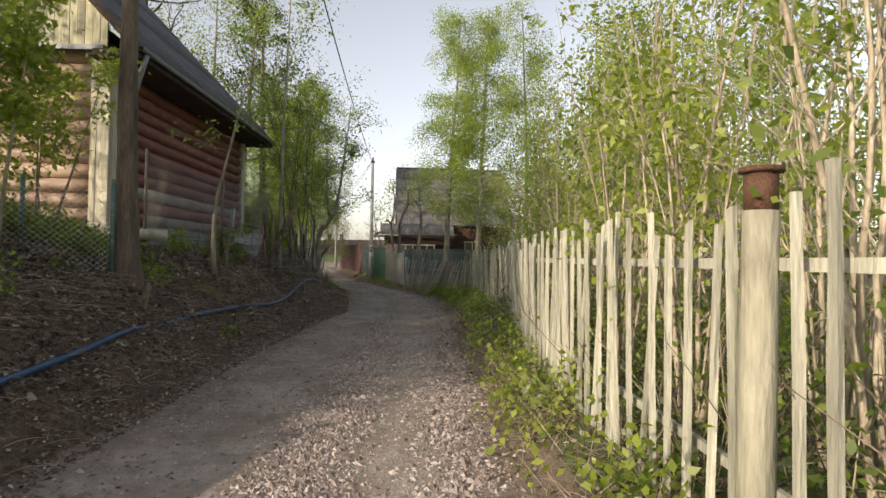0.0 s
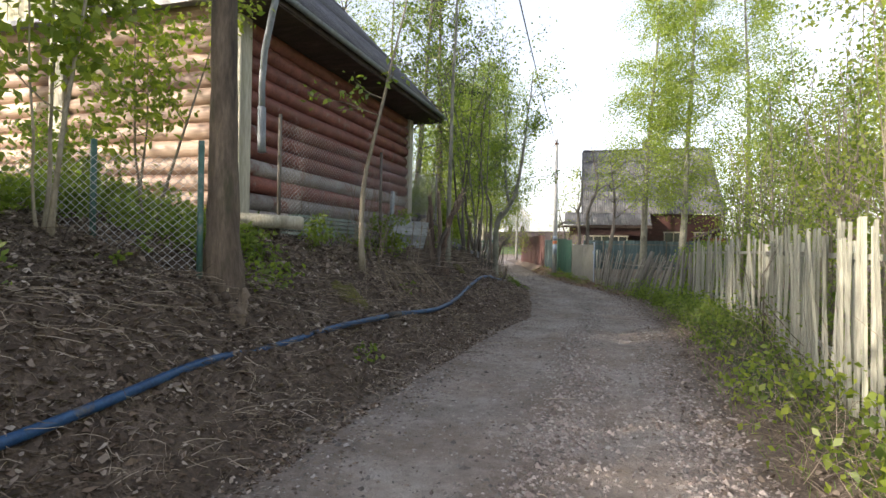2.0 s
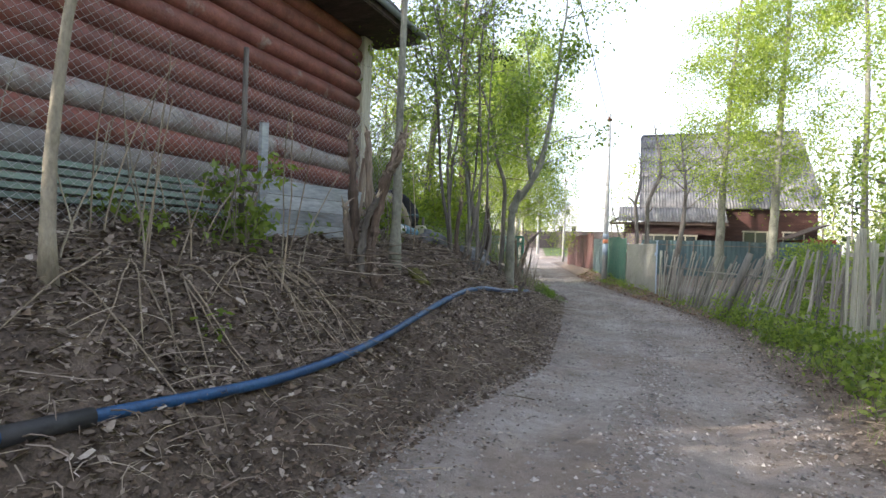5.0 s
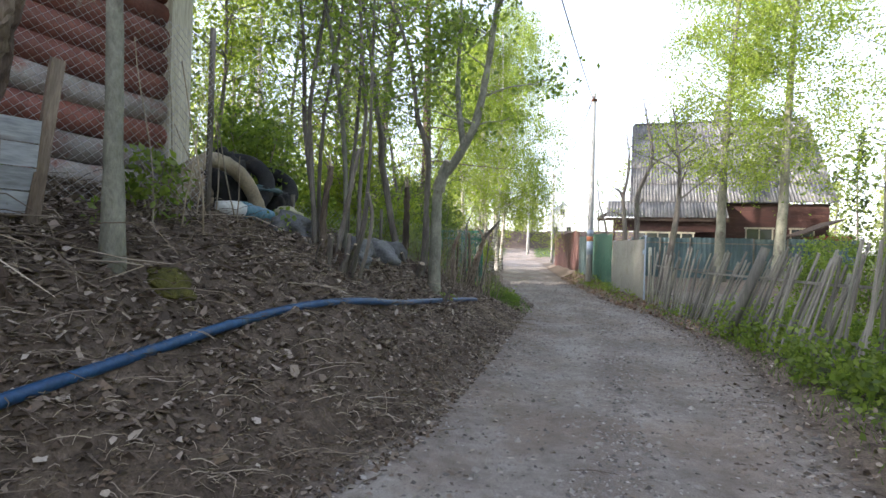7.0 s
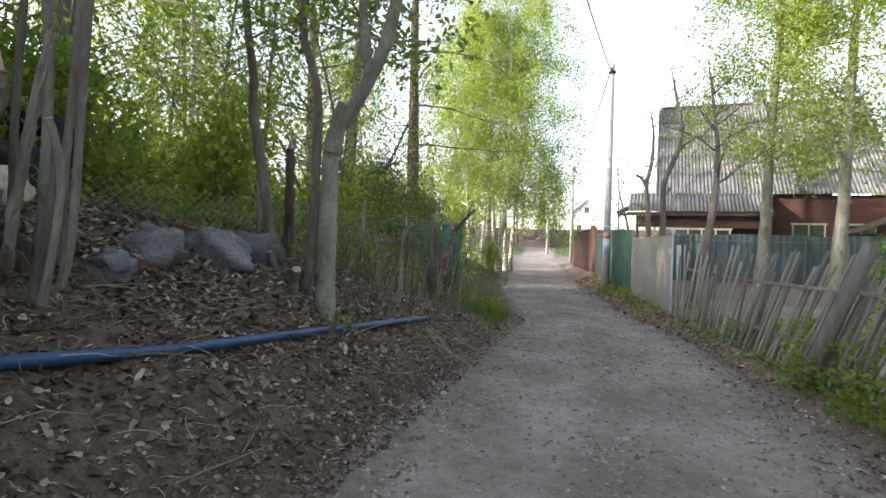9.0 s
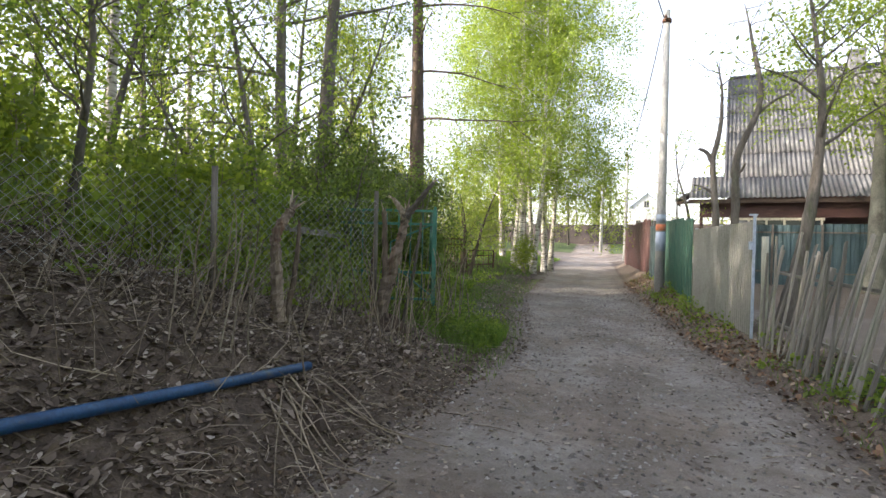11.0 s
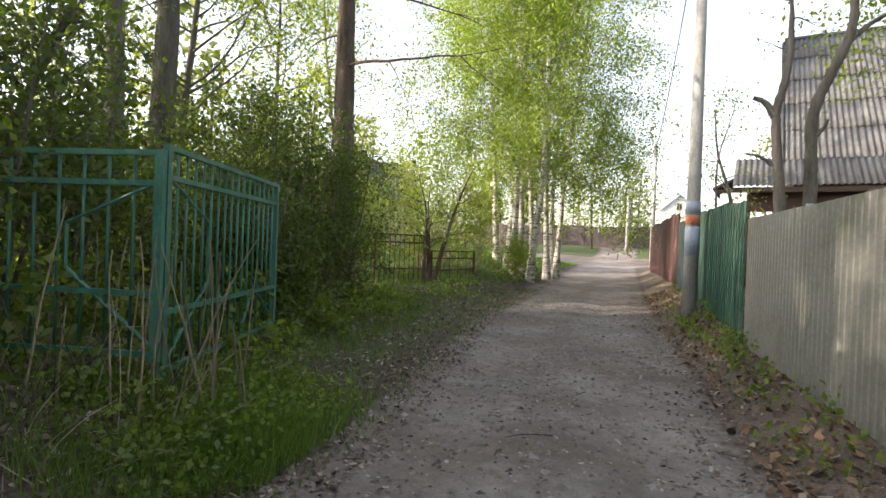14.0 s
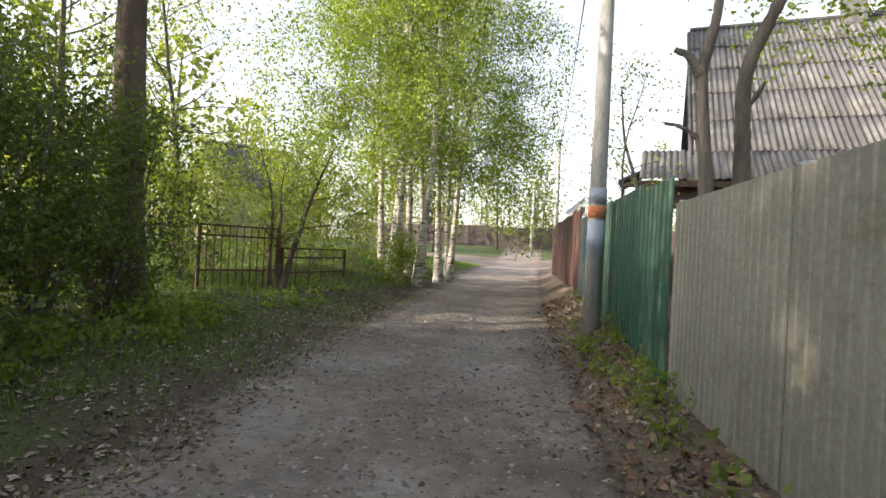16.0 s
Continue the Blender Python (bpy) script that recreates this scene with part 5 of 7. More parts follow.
for i, (x, y, h) in enumerate([(-6.7, 24.5, 5.6), (-7.9, 26.2, 5.4), (-7.2, 22.6, 4.6)]):
    plant("small_tree", (x, y), h, 0.06, 530 + i, "bark", "leaf_mid", "twiggy small tree behind the net", group="small trees behind the net", stems=2, spread=0.22, limbs=44, limb_from=0.3, limb_len=0.34, leaves=2600, leaf_size=0.075, tuft=0.35, bend=0.08)
# Out of view: trees added to keep the sun off the lane and grey fence.
for i, (x, y, h) in enumerate([(-16.8, 18.2, 13), (-19.5, 15.0, 14), (-21.0, 18.5, 14), (-18.0, 11.5, 13)]):
    plant("tree", (x, y), h, 0.17, 510 + i, "bark", "leaf_mid", "unseen leafy tree added behind the log house for shade", group="trees behind the log house", limbs=44, limb_from=0.25, limb_len=0.32, leaves=8000, leaf_size=0.17, tuft=0.9, bend=0.03)
for i, (x, y, h) in enumerate([(-6.8, 26.4, 3.0), (-7.5, 27.2, 3.3), (-8.6, 27.8, 3.0)]):
    plant("lilac_bush", (x, y), h, 0.03, 520 + i, "bark", "leaf_dark", "dark green bush hanging over the gate", "bush", "dark bushes by the gate", stems=7, spread=0.3, limbs=50, limb_from=0.3, limb_len=0.3, leaves=3600, leaf_size=0.075, tuft=0.34)


# ---- trees on the bank and in the wood behind it ----
plant("tree", (-3.6, 7.3), 11, 0.165, 13, "bark_brown", "leaf_mid", "thick trunk with split brown bark on the bank", limbs=16, limb_from=0.5, limb_len=0.3, leaves=4500, leaf_size=0.09, tuft=0.5, bend=0.015)
plant("maple_sapling", (-3.75, 10.7), 5.2, 0.05, 14, "twig", "leaf_mid", "slender young tree with few leaves on the bank", lean=(0.03, 0.05), limbs=9, limb_from=0.5, limb_len=0.22, leaves=260, leaf_size=0.10, tuft=0.18)
plant("tree", (-3.6, 14.8), 9, 0.062, 15, "aspen", "leaf_mid", "slim pale grey trunk beside a split stump", limbs=12, limb_from=0.5, limb_len=0.3, leaves=2500, leaf_size=0.09, tuft=0.45, bend=0.02)
WOOD = [(-15.5, 24.0, 12, 0.15, "leaf_bright"), (-13.2, 31.5, 11, 0.13, "leaf_bright"), 
        (-13.5, 34.2, 9, 0.1, "leaf_bright"), (-15.0, 38.5, 9.5, 0.1, "leaf_bright"), (-13.6, 22.4, 9, 0.10, "leaf_bright"), (-8.6, 20.4, 7.5, 0.06, "leaf_bright"), (-11.3, 29.3, 15, 0.19, "leaf_mid"), (-15.4, 28.2, 12, 0.13, "leaf_bright"), (-10.4, 24.6, 9, 0.09, "leaf_mid"), (-14.2, 26.6, 8, 0.08, "leaf_mid")]
for i, (x, y, h, r, lf) in enumerate(WOOD):
    plant("tree", (x, y), h, r, 100 + i, "bark", lf, "leafy deciduous tree in the small wood behind the bank", group="trees of the wood", limbs=40, limb_from=0.34, limb_len=0.28, leaves=5200 if x < -13 else 3800, leaf_size=0.105, tuft=0.7, bend=0.035, lean=(0.04 * math.sin(i * 2.1), 0.03))
for i, (x, y) in enumerate([(-16.7, 30.8), (-12.5, 25.9), (-18.0, 27.0)]):
    plant("birch_tree", (x, y), 13, 0.13, 140 + i, "birch", "leaf_birch", "slim white birch in the small wood", group="birches of the wood", limbs=24, limb_from=0.4, limb_len=0.22, leaves=3200, leaf_size=0.11, hang=0.7, tuft=0.5)
SHRUBS = [(-11.0, 28.2, 2.5, "leaf_mid"), (-12.8, 28.8, 2.5, "leaf_mid"), (-12.0, 30.3, 3.2, "leaf_mid"), (-15.2, 30.4, 3.6, "leaf_bright"), (-9.6, 28.6, 2.5, "leaf_mid"), (-14.2, 27.2, 2.5, "leaf_mid"), (-17.5, 33.0, 4.0, "leaf_mid"), (-5.6, 20.8, 1.7, "leaf_bright"), (-6.0, 23.4, 1.7, "leaf_bright"), (-7.2, 22.2, 1.7, "leaf_bright"), (-6.5, 25.6, 1.7, "leaf_mid"), (-8.6, 24.6, 1.7, "leaf_mid"), (-7.6, 25.8, 1.7, "leaf_mid"), (-9.4, 23.0, 2.5, "leaf_mid"), (-6.8, 17.6, 1.7, "leaf_mid"), (-6.4, 19.4, 1.7, "leaf_mid"), (-10.6, 25.0, 2.5, "leaf_bright"), (-7.9, 20.9, 1.7, "leaf_mid"), (-6.4, 24.3, 1.7, "leaf_mid"), (-7.6, 23.4, 1.7, "leaf_mid"), (-9.6, 26.6, 2.2, "leaf_mid"), (-10.0, 27.2, 2.5, "leaf_bright"),
          (-6.0, 18.7, 1.7, "leaf_mid"), (-11.0, 23.5, 2.5, "leaf_bright"), (-12.5, 31.5, 3.4, "leaf_bright"), (-11.4, 33.8, 3.0, "leaf_mid"), (-14.0, 34.5, 4.2, "leaf_bright"), (-12.8, 37.6, 3.4, "leaf_mid"), (-15.5, 39.0, 4.5, "leaf_bright"), (-11.6, 40.0, 3.0, "leaf_bright"), (-13.5, 41.5, 4.0, "leaf_bright"), (-16.5, 43.0, 4.5, "leaf_bright"), (-15.0, 36.4, 4.0, "leaf_bright"), (-17.5, 37.0, 5.0, "leaf_bright"), (-13.8, 46.0, 3.6, "leaf_bright"), (-19.0, 40.5, 5.0, "leaf_mid")]
for i, (x, y, h, lf) in enumerate(SHRUBS):
    plant("shrub", (x, y), h, 0.022, 200 + i, "twig", lf, "bushy shrub with fresh green leaves", "shrub", "shrubs left of the lane", stems=7, spread=0.33, limbs=42, limb_from=0.15, limb_len=0.28, leaves=2400, leaf_size=0.09, tuft=0.36)
HEDGE = [(-8.2, 30.3, 3.2), (-8.9, 31.6, 3.6), (-9.3, 32.6, 3.4), (-7.5, 29.3, 2.4), (-9.6, 30.0, 3.8), (-10.6, 31.4, 4.0)]
for i, (x, y, h) in enumerate(HEDGE):
    plant("bush", (x, y), h, 0.03, 230 + i, "bark", "leaf_dark", "dense dark green bush beside the lane", "bush", "dark bushes by the gate", stems=9, spread=0.36, limbs=70, limb_from=0.05, limb_len=0.28, leaves=8000, leaf_size=0.07, tuft=0.3)

# birches at the bend
for i, (x, y, h) in enumerate([(-10.35, 42.4, 15), (-10.0, 43.0, 15.5), (-10.8, 43.9, 14), (-10.2, 45.0, 15), (-11.2, 45.8, 16), (-10.5, 46.6, 15.5), (-11.3, 48.2, 15), (-12.2, 44.6, 13), (-10.9, 42.9, 12)]):
    plant("birch_tree", (x, y), h, 0.125, 250 + i, "birch", "leaf_birch", "white-barked birch with glowing spring foliage at the bend", group="birches at the bend", limbs=40, limb_from=0.24, limb_len=0.30, leaves=19000, leaf_size=0.10, hang=1.0, tuft=0.42, limb_r=0.3, twigs=4, bend=0.03, lean=(0.07 * math.sin(i * 1.7), 0.05 * math.cos(i * 2.3)))
plant("birch_tree", (1.47, 37.5), 18, 0.20, 11, "aspen", "leaf_birch", "tall grey-barked birch with thin spring leaves by the red house", group="birches by the red house", limbs=90, limb_from=0.24, limb_len=0.16, leaves=32640, leaf_size=0.115, hang=0.6, tuft=0.55, limb_r=0.2, twigs=5, bend=0.02)
plant("birch_tree", (3.6, 37.6), 18.5, 0.21, 12, "aspen", "leaf_birch", "tall grey-barked birch with thin spring leaves by the red house", group="birches by the red house", limbs=94, limb_from=0.24, limb_len=0.16, leaves=34560, leaf_size=0.115, hang=0.6, tuft=0.55, limb_r=0.2, twigs=5, bend=0.02)
plant("apple_tree", (-3.4, 40.2), 5.0, 0.09, 33, "bark", "leaf_bright", "small fruit tree in blossom green by the porch", stems=2, spread=0.2, limbs=22, limb_from=0.35, limb_len=0.3, leaves=900, leaf_size=0.08, tuft=0.35, bend=0.08)
plant("apple_tree", (-0.55, 30.0), 6.0, 0.13, 35, "bark", "leaf_bright", "bare-trunked tree just inside the gate", lean=(0.1, 0.1), limbs=14, limb_from=0.45, limb_len=0.35, leaves=900, leaf_size=0.08, tuft=0.4, bend=0.05)
pine = plant("pine_tree", (-9.75, 33.2), 17, 0.27, 41, "pine", "needle", "straight bare pine trunk with dead lower limbs", limbs=22, limb_from=0.55, limb_len=0.22, limb_rise=0.3, leaves=5000, leaf_size=0.16, tuft=0.4, bend=0.008)
prng = np.random.default_rng(9)
for z, a, length in ((4.9, -0.25, 4.2), (6.3, 0.2, 3.0), (7.1, -0.9, 2.6), (5.6, 2.9, 1.6), (8.2, 0.4, 3.4), (4.2, 2.4, 1.0)):
    line = wander(prng, (0, 0, z), (math.cos(a), math.sin(a), 0.12), length, 9, 0.07, -0.05)
    lim = Soup().tube(line, 0.04 * np.linspace(1, 0.15, 10), 5, False)
    for j in (3, 5, 7):
        lim.tube(wander(prng, line[j], line[j] - line[j - 1] + prng.normal(size=3) * 0.2, length * 0.3, 4, 0.15), 0.012 * np.linspace(1, 0.3, 5), 4, False)
    part("dead_limb", lim.mesh("dead_limb", M["pine"], True), pine, "dead leafless limb")

# ---- thicket behind the picket fence ----
trng = np.random.default_rng(77)
THICKET = [(2.9, 2.2), (3.4, 3.3), (2.75, 4.0), (3.6, 4.9), (2.8, 5.8), (3.3, 7.0), (4.3, 6.0), (2.9, 8.2), (3.7, 9.1), (4.6, 8.4), (3.1, 10.4), (4.2, 11.2), (3.3, 12.6), (4.9, 10.2), (5.2, 13.0), (3.9, 14.2), (3.2, 16.0), (4.4, 16.8), (5.6, 15.6), (3.0, 18.0), (4.0, 19.4), (5.4, 18.6), (4.9, 3.6), (5.8, 5.2), (6.2, 7.6)]
for i, (x, y) in enumerate(THICKET):
    plant("young_maple", (x, y), trng.uniform(4.2, 6.6), 0.03, 300 + i, "twig", "leaf_bright" if i % 4 else "leaf_mid", "thin-stemmed young maple with pale spring leaves behind the fence", "sapling", "thicket behind the picket fence",
          stems=8, spread=0.16, limbs=48, limb_from=0.12, limb_len=0.2, limb_rise=0.9, leaves=1300, leaf_size=0.08, tuft=0.22, bend=0.06)
RIGHTWOOD = [(6.8, 17, 9), (7.5, 22, 9.5), (5.6, 26, 8), (9.5, 27, 10), (12, 22, 11), (11, 15, 10), (13.5, 31, 12), (9.5, 34, 9), (15, 39, 12), (17, 27, 12), (14, 8, 8)]
for i, (x, y, h) in enumerate(RIGHTWOOD):
    plant("tree", (x, y), h, 0.12, 340 + i, "bark", "leaf_mid" if i % 3 else "leaf_bright", "leafy tree in the garden behind the picket fence", group="garden trees", limbs=36, limb_from=0.18, limb_len=0.3, leaves=9000, leaf_size=0.115, tuft=0.7, bend=0.04)
for i, (x, y, h) in enumerate([(3.0, 24.6, 1.8), (4.4, 23.0, 2.8), (2.6, 27.0, 1.6), (5.0, 28.6, 2.4), (6.4, 31.0, 3.0), (4.2, 33.0, 2.2), (3.6, 21.4, 2.2)]):
    plant("shrub", (x, y), h, 0.02, 370 + i, "twig", "leaf_mid", "green garden shrub behind the low picket fence", "shrub", "garden shrubs", stems=7, spread=0.33, limbs=36, limb_from=0.15, limb_len=0.3, leaves=2000, leaf_size=0.085, tuft=0.28)

# unseen trees added behind and beside the start of the walk to shade the lane
for i, (x, y, h) in enumerate([(-8.8, 0.3, 6.6), (-8.2, 2.8, 6.8), (-10.2, 3.6, 9.0), (-12.5, 0.5, 6.5), (-13.5, 6.5, 9)]):
    plant("tree", (x, y), h, 0.10, 400 + i, "bark", "leaf_mid", "unseen leafy tree added to shade the lane's start", group="trees by the lane's start", limbs=40, limb_from=0.2, limb_len=0.36, leaves=7500, leaf_size=0.14, tuft=0.8)
plant("maple_sapling", (-4.7, 6.3), 3.6, 0.03, 420, "twig", "leaf_bright", "young maple with bright lobed leaves on the bank", limbs=18, stems=3, spread=0.2, limb_from=0.3, limb_len=0.3, leaves=2800, leaf_size=0.11, tuft=0.28)
plant("maple_sapling", (-4.5, 4.9), 3.2, 0.025, 421, "twig", "leaf_bright", "young maple with bright lobed leaves on the bank", limbs=20, stems=4, spread=0.25, limb_from=0.25, limb_len=0.3, leaves=2400, leaf_size=0.10, tuft=0.25)
plant("maple_sapling", (-5.2, 7.9), 3.0, 0.025, 422, "twig", "leaf_bright", "young maple with bright lobed leaves on the bank", limbs=18, stems=3, spread=0.25, limb_from=0.3, limb_len=0.3, leaves=1400, leaf_size=0.10, tuft=0.25)

# ---- far woods ----
frng = np.random.default_rng(55)
fw, fl, fdk = Soup(), [], []
for k in range(150):
    side = k % 3
    if side == 0:
        x, y = frng.uniform(-75, 35), frng.uniform(98, 135)
    elif side == 1:
        x, y = frng.uniform(-60, -22), frng.uniform(20, 95)
    else:
        x, y = frng.uniform(16, 50), frng.uniform(0, 95)
    z, h = ground_at(x, y), frng.uniform(9, 16)
    fw.tube([(x, y, z - 0.2), (x + frng.normal() * 0.3, y, z + h * 0.5), (x + frng.normal() * 0.5, y, z + h * 0.95)], [0.14, 0.1, 0.03], 6)
    conifer = frng.uniform() < 0.25
    n = 420
    u = frng.uniform(0.12, 1, n)
    wide = (2.3 * (1.02 - u)) if conifer else (0.5 + 2.3 * np.sin(np.clip(u, 0, 1) * math.pi) ** 0.7)
    a, rr = frng.uniform(0, 2 * math.pi, n), np.sqrt(frng.uniform(0, 1, n))
    lump = 1 + 0.35 * np.sin(3 * a + 7 * u + k)
    c = np.stack([x + np.cos(a) * rr * wide * lump, y + np.sin(a) * rr * wide * lump, z + u * h], -1)
    (fdk if conifer else fl).append(leaf_quads(frng, c, 0.55 if conifer else 0.5, 0.6))
tagged(new("far_wood_trunks", fw.mesh("far_wood_trunks", M["bark"], True)), "slim trunks of the far wood", "woods", kind="stuff")
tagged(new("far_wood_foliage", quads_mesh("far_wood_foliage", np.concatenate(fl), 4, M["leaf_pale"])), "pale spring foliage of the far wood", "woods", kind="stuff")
tagged(new("far_conifer_foliage", quads_mesh("far_conifer_foliage", np.concatenate(fdk), 4, M["needle"])), "dark foliage of far conifers", "woods", kind="stuff")
plant("birch_tree", (6.8, 36.5), 18, 0.17, 43, "aspen", "leaf_birch", "tall grey-barked birch with thin spring leaves by the red house", group="birches by the red house", limbs=80, limb_from=0.24, limb_len=0.16, leaves=23040, leaf_size=0.115, hang=0.6, tuft=0.55, limb_r=0.2, twigs=5, bend=0.02)
plant("apple_tree", (-10.0, 36.8), 3.4, 0.08, 44, "bark_brown", "leaf_mid", "gnarled little tree by the rusty iron fence", stems=3, spread=0.25, limbs=26, limb_from=0.3, limb_len=0.4, leaves=1500, leaf_size=0.08, tuft=0.35, bend=0.1)
for i, (x, y, h) in enumerate([(-11.3, 38.2, 2.4), (-11.0, 41.0, 2.6), (-9.9, 41.8, 1.6), (-11.9, 36.0, 2.6)]):
    plant("shrub", (x, y), h, 0.02, 450 + i, "twig", "leaf_bright", "thin-stemmed shrub by the iron fence", "shrub", "shrubs left of the lane", stems=8, spread=0.2, limbs=36, limb_from=0.2, limb_len=0.3, leaves=1800, leaf_size=0.085, tuft=0.3)
plant("weed_clump", (-4.15, 12.7), 0.95, 0.012, 460, "twig", "leaf_mid", "leafy green weed growing through the net", "plant", stems=6, spread=0.35, limbs=20, limb_from=0.2, limb_len=0.3, leaves=420, leaf_size=0.09, tuft=0.14)
plant("weed_clump", (-4.25, 10.2), 0.6, 0.010, 461, "twig", "leaf_mid", "leafy green weed at the fence foot", "plant", stems=5, spread=0.35, limbs=14, limb_from=0.2, limb_len=0.3, leaves=260, leaf_size=0.08, tuft=0.12)
plant("weed_clump", (-4.2, 15.6), 0.7, 0.010, 462, "twig", "leaf_mid", "leafy green weed at the fence foot", "plant", stems=5, spread=0.35, limbs=14, limb_from=0.2, limb_len=0.3, leaves=300, leaf_size=0.08, tuft=0.12)
for i, (x, y, h) in enumerate([(-5.6, 5.0, 1.2), (-4.8, 3.6, 1.0), (-6.2, 7.6, 1.3)]):
    plant("shrub", (x, y), h, 0.014, 470 + i, "twig", "leaf_mid", "low leafy shrub on the bank by the big trunk", "shrub", "shrubs by the big trunk", stems=7, spread=0.4, limbs=34, limb_from=0.1, limb_len=0.3, leaves=1500, leaf_size=0.08, tuft=0.2)

# ---- far fence and far house ----
def plain_fence(a, b, h, label):
    a, b = Vector(a), Vector(b)
    n = int((b - a).length / 2.5)
    root = thing("board_fence", (0, 0, 0), label, "fence")
    for i in range(n):
        p, q = a + (b - a) * (i / n), a + (b - a) * ((i + 0.985) / n)
        zp = ground_at(p.x, p.y)
        zq = ground_at(q.x, q.y)
        s = Soup()
        t = math.atan2(q.y - p.y, q.x - p.x)
        m = Matrix.Translation((p.x, p.y, min(zp, zq))) @ Matrix.Rotation(t, 4, "Z")
        s.box((0, -0.03, -0.2), ((q - p).length, 0.03, h), m)
        s.box((-0.05, -0.07, -0.2), (0.05, -0.031, h + 0.08), m)
        part("panel", s.mesh("panel", M["brown_sheet"]), root)
    return root


plain_fence((-42, 86), (6, 92), 2.4, "long dull brown board fence beyond the crossing")
fh = thing("far_house", (-26.7, 150, 5.0), "far white house with a pale blue roof among trees", "house", turn=20)
part("wall", Soup().box((-3.5, -4, -4.5), (3.5, 4, 5.5)).add([(-3.5, -4, 5.5), (3.5, -4, 5.5), (0, -4, 8.6), (-3.5, 4, 5.5), (3.5, 4, 5.5), (0, 4, 8.6)], [(0, 1, 2), (3, 5, 4)]).mesh("wall", M["white"]), fh)
fr_ = Soup()
for sd in (-1, 1):
    fr_.box((-0.3, -4.4, 0), (4.9, 4.4, 0.12), Matrix.Translation((0, 0, 8.65)) @ Matrix.Rotation(radians(41 if sd > 0 else 139), 4, "Y"))
part("roof", fr_.mesh("roof", M["blue_paint"]), fh)
for x in (-1.6, 1.6):
    window(fh, x - 0.5, x + 0.5, 1.2, 2.6, -4.03, 2)
window(fh, -0.5, 0.5, 5.6, 6.8, -4.03, 2)
sh_ = thing("garden_shed", (-24.0, 50.0, ground_at(-24.0, 50.0)), "small beige cottage glimpsed behind shrubs", "house", turn=-25)
part("wall", Soup().box((-2.2, -2, -0.3), (2.2, 2, 3.0)).add([(-2.2, -2, 3.0), (2.2, -2, 3.0), (0, -2, 5.0), (-2.2, 2, 3.0), (2.2, 2, 3.0), (0, 2, 5.0)], [(0, 1, 2), (3, 5, 4)]).mesh("wall", M["gable"]), sh_)
fr_ = Soup()
for sd in (-1, 1):
    fr_.box((-0.2, -2.4, 0), (3.4, 2.4, 0.1), Matrix.Translation((0, 0, 5.05)) @ Matrix.Rotation(radians(42 if sd > 0 else 138), 4, "Y"))
part("roof", fr_.mesh("roof", M["slate_dark"]), sh_)
window(sh_, -0.6, 0.6, 1.1, 2.2, -2.03, 2)


# ---- green gate leaf left open ----
def bar_gate(name, a, b, z0, z1, bars, material, label, group="", diag=True):
    a, b = np.array(a, float), np.array(b, float)
    root = thing(name, (a[0], a[1], 0), label, "gate", group, turn=math.degrees(math.atan2(*(b - a)[::-1])))
    w = float(np.linalg.norm(b - a))
    fr = Soup()
    for x in (0, w):
        fr.box((x - 0.03, -0.02, z0), (x + 0.03, 0.02, z1))
    for z in (z0 + 0.05, z0 + 0.45, z1 - 0.22, z1 - 0.02):
        fr.box((0.03, -0.018, z - 0.018), (w - 0.03, 0.018, z + 0.018))
    if diag:
        fr.tube([(0.03, 0, z1 - 0.22), (w * 0.28, 0, z1 - 0.5), (w * 0.28, 0, z0 + 0.6), (0.03, 0, z0 + 0.1)], 0.014, 6)
        fr.tube([(w - 0.03, 0, z0 + 0.1), (w * 0.72, 0, z0 + 0.5), (w * 0.6, 0, z0 + 0.1)], 0.014, 6)
    part("gate_frame", fr.mesh("gate_frame", M[material]), root)
    bar = Soup().tube([(0, 0, z0 + 0.07), (0, 0, z1 - 0.03)], 0.011, 6).mesh("bar", M[material], True)
    for i in range(1, bars):
        part("bar", bar, root, "", pose(w * i / bars, 0, 0))
    return root


bar_gate("iron_gate", (-5.12, 26.85), (-6.46, 28.85), 0.42, 2.0, 17, "green_paint", "green-painted iron bar gate standing open")
bar_gate("iron_gate", (-5.08, 26.78), (-7.2, 25.7), 0.55, 1.95, 13, "green_paint", "green-painted iron bar gate overgrown with dry stems")
bar_gate("iron_fence", (-10.75, 35.45), (-10.2, 37.0), 0.30, 1.65, 11, "rust", "rusty iron bar fence panel before the meadow", "iron fence panels", False)
bar_gate("iron_fence", (-10.15, 37.1), (-10.3, 39.6), 0.25, 1.25, 5, "rust", "rusty iron bar fence panel before the meadow", "iron fence panels", False)

gp = thing("gate_post", (-0.95, 29.0, ground_at(-0.95, 29.0)), "pale blue square steel gate post with a latch box", "post", turn=17)
part("shaft", Soup().box((-0.018, -0.018, -0.2), (0.018, 0.018, 1.80)).mesh("shaft", M["blue_paint"]), gp)
part("top_arm", Soup().box((-0.07, -0.02, 1.80), (0.04, 0.02, 1.825)).mesh("arm", M["blue_paint"]), gp)
part("latch_box", Soup().box((-0.07, -0.03, 1.30), (-0.019, 0.02, 1.42)).mesh("latch", M["blue_paint"]), gp)
gw = thing("wooden_post", (-0.80, 28.45, ground_at(-0.8, 28.45)), "mossy wooden post beside the gate", "post")
part("shaft", Soup().tube([(0, 0, -0.2), (0.01, 0, 0.8), (0, 0.01, 1.5)], [0.05, 0.046, 0.043], 8).mesh("shaft", M["picket"], True), gw)

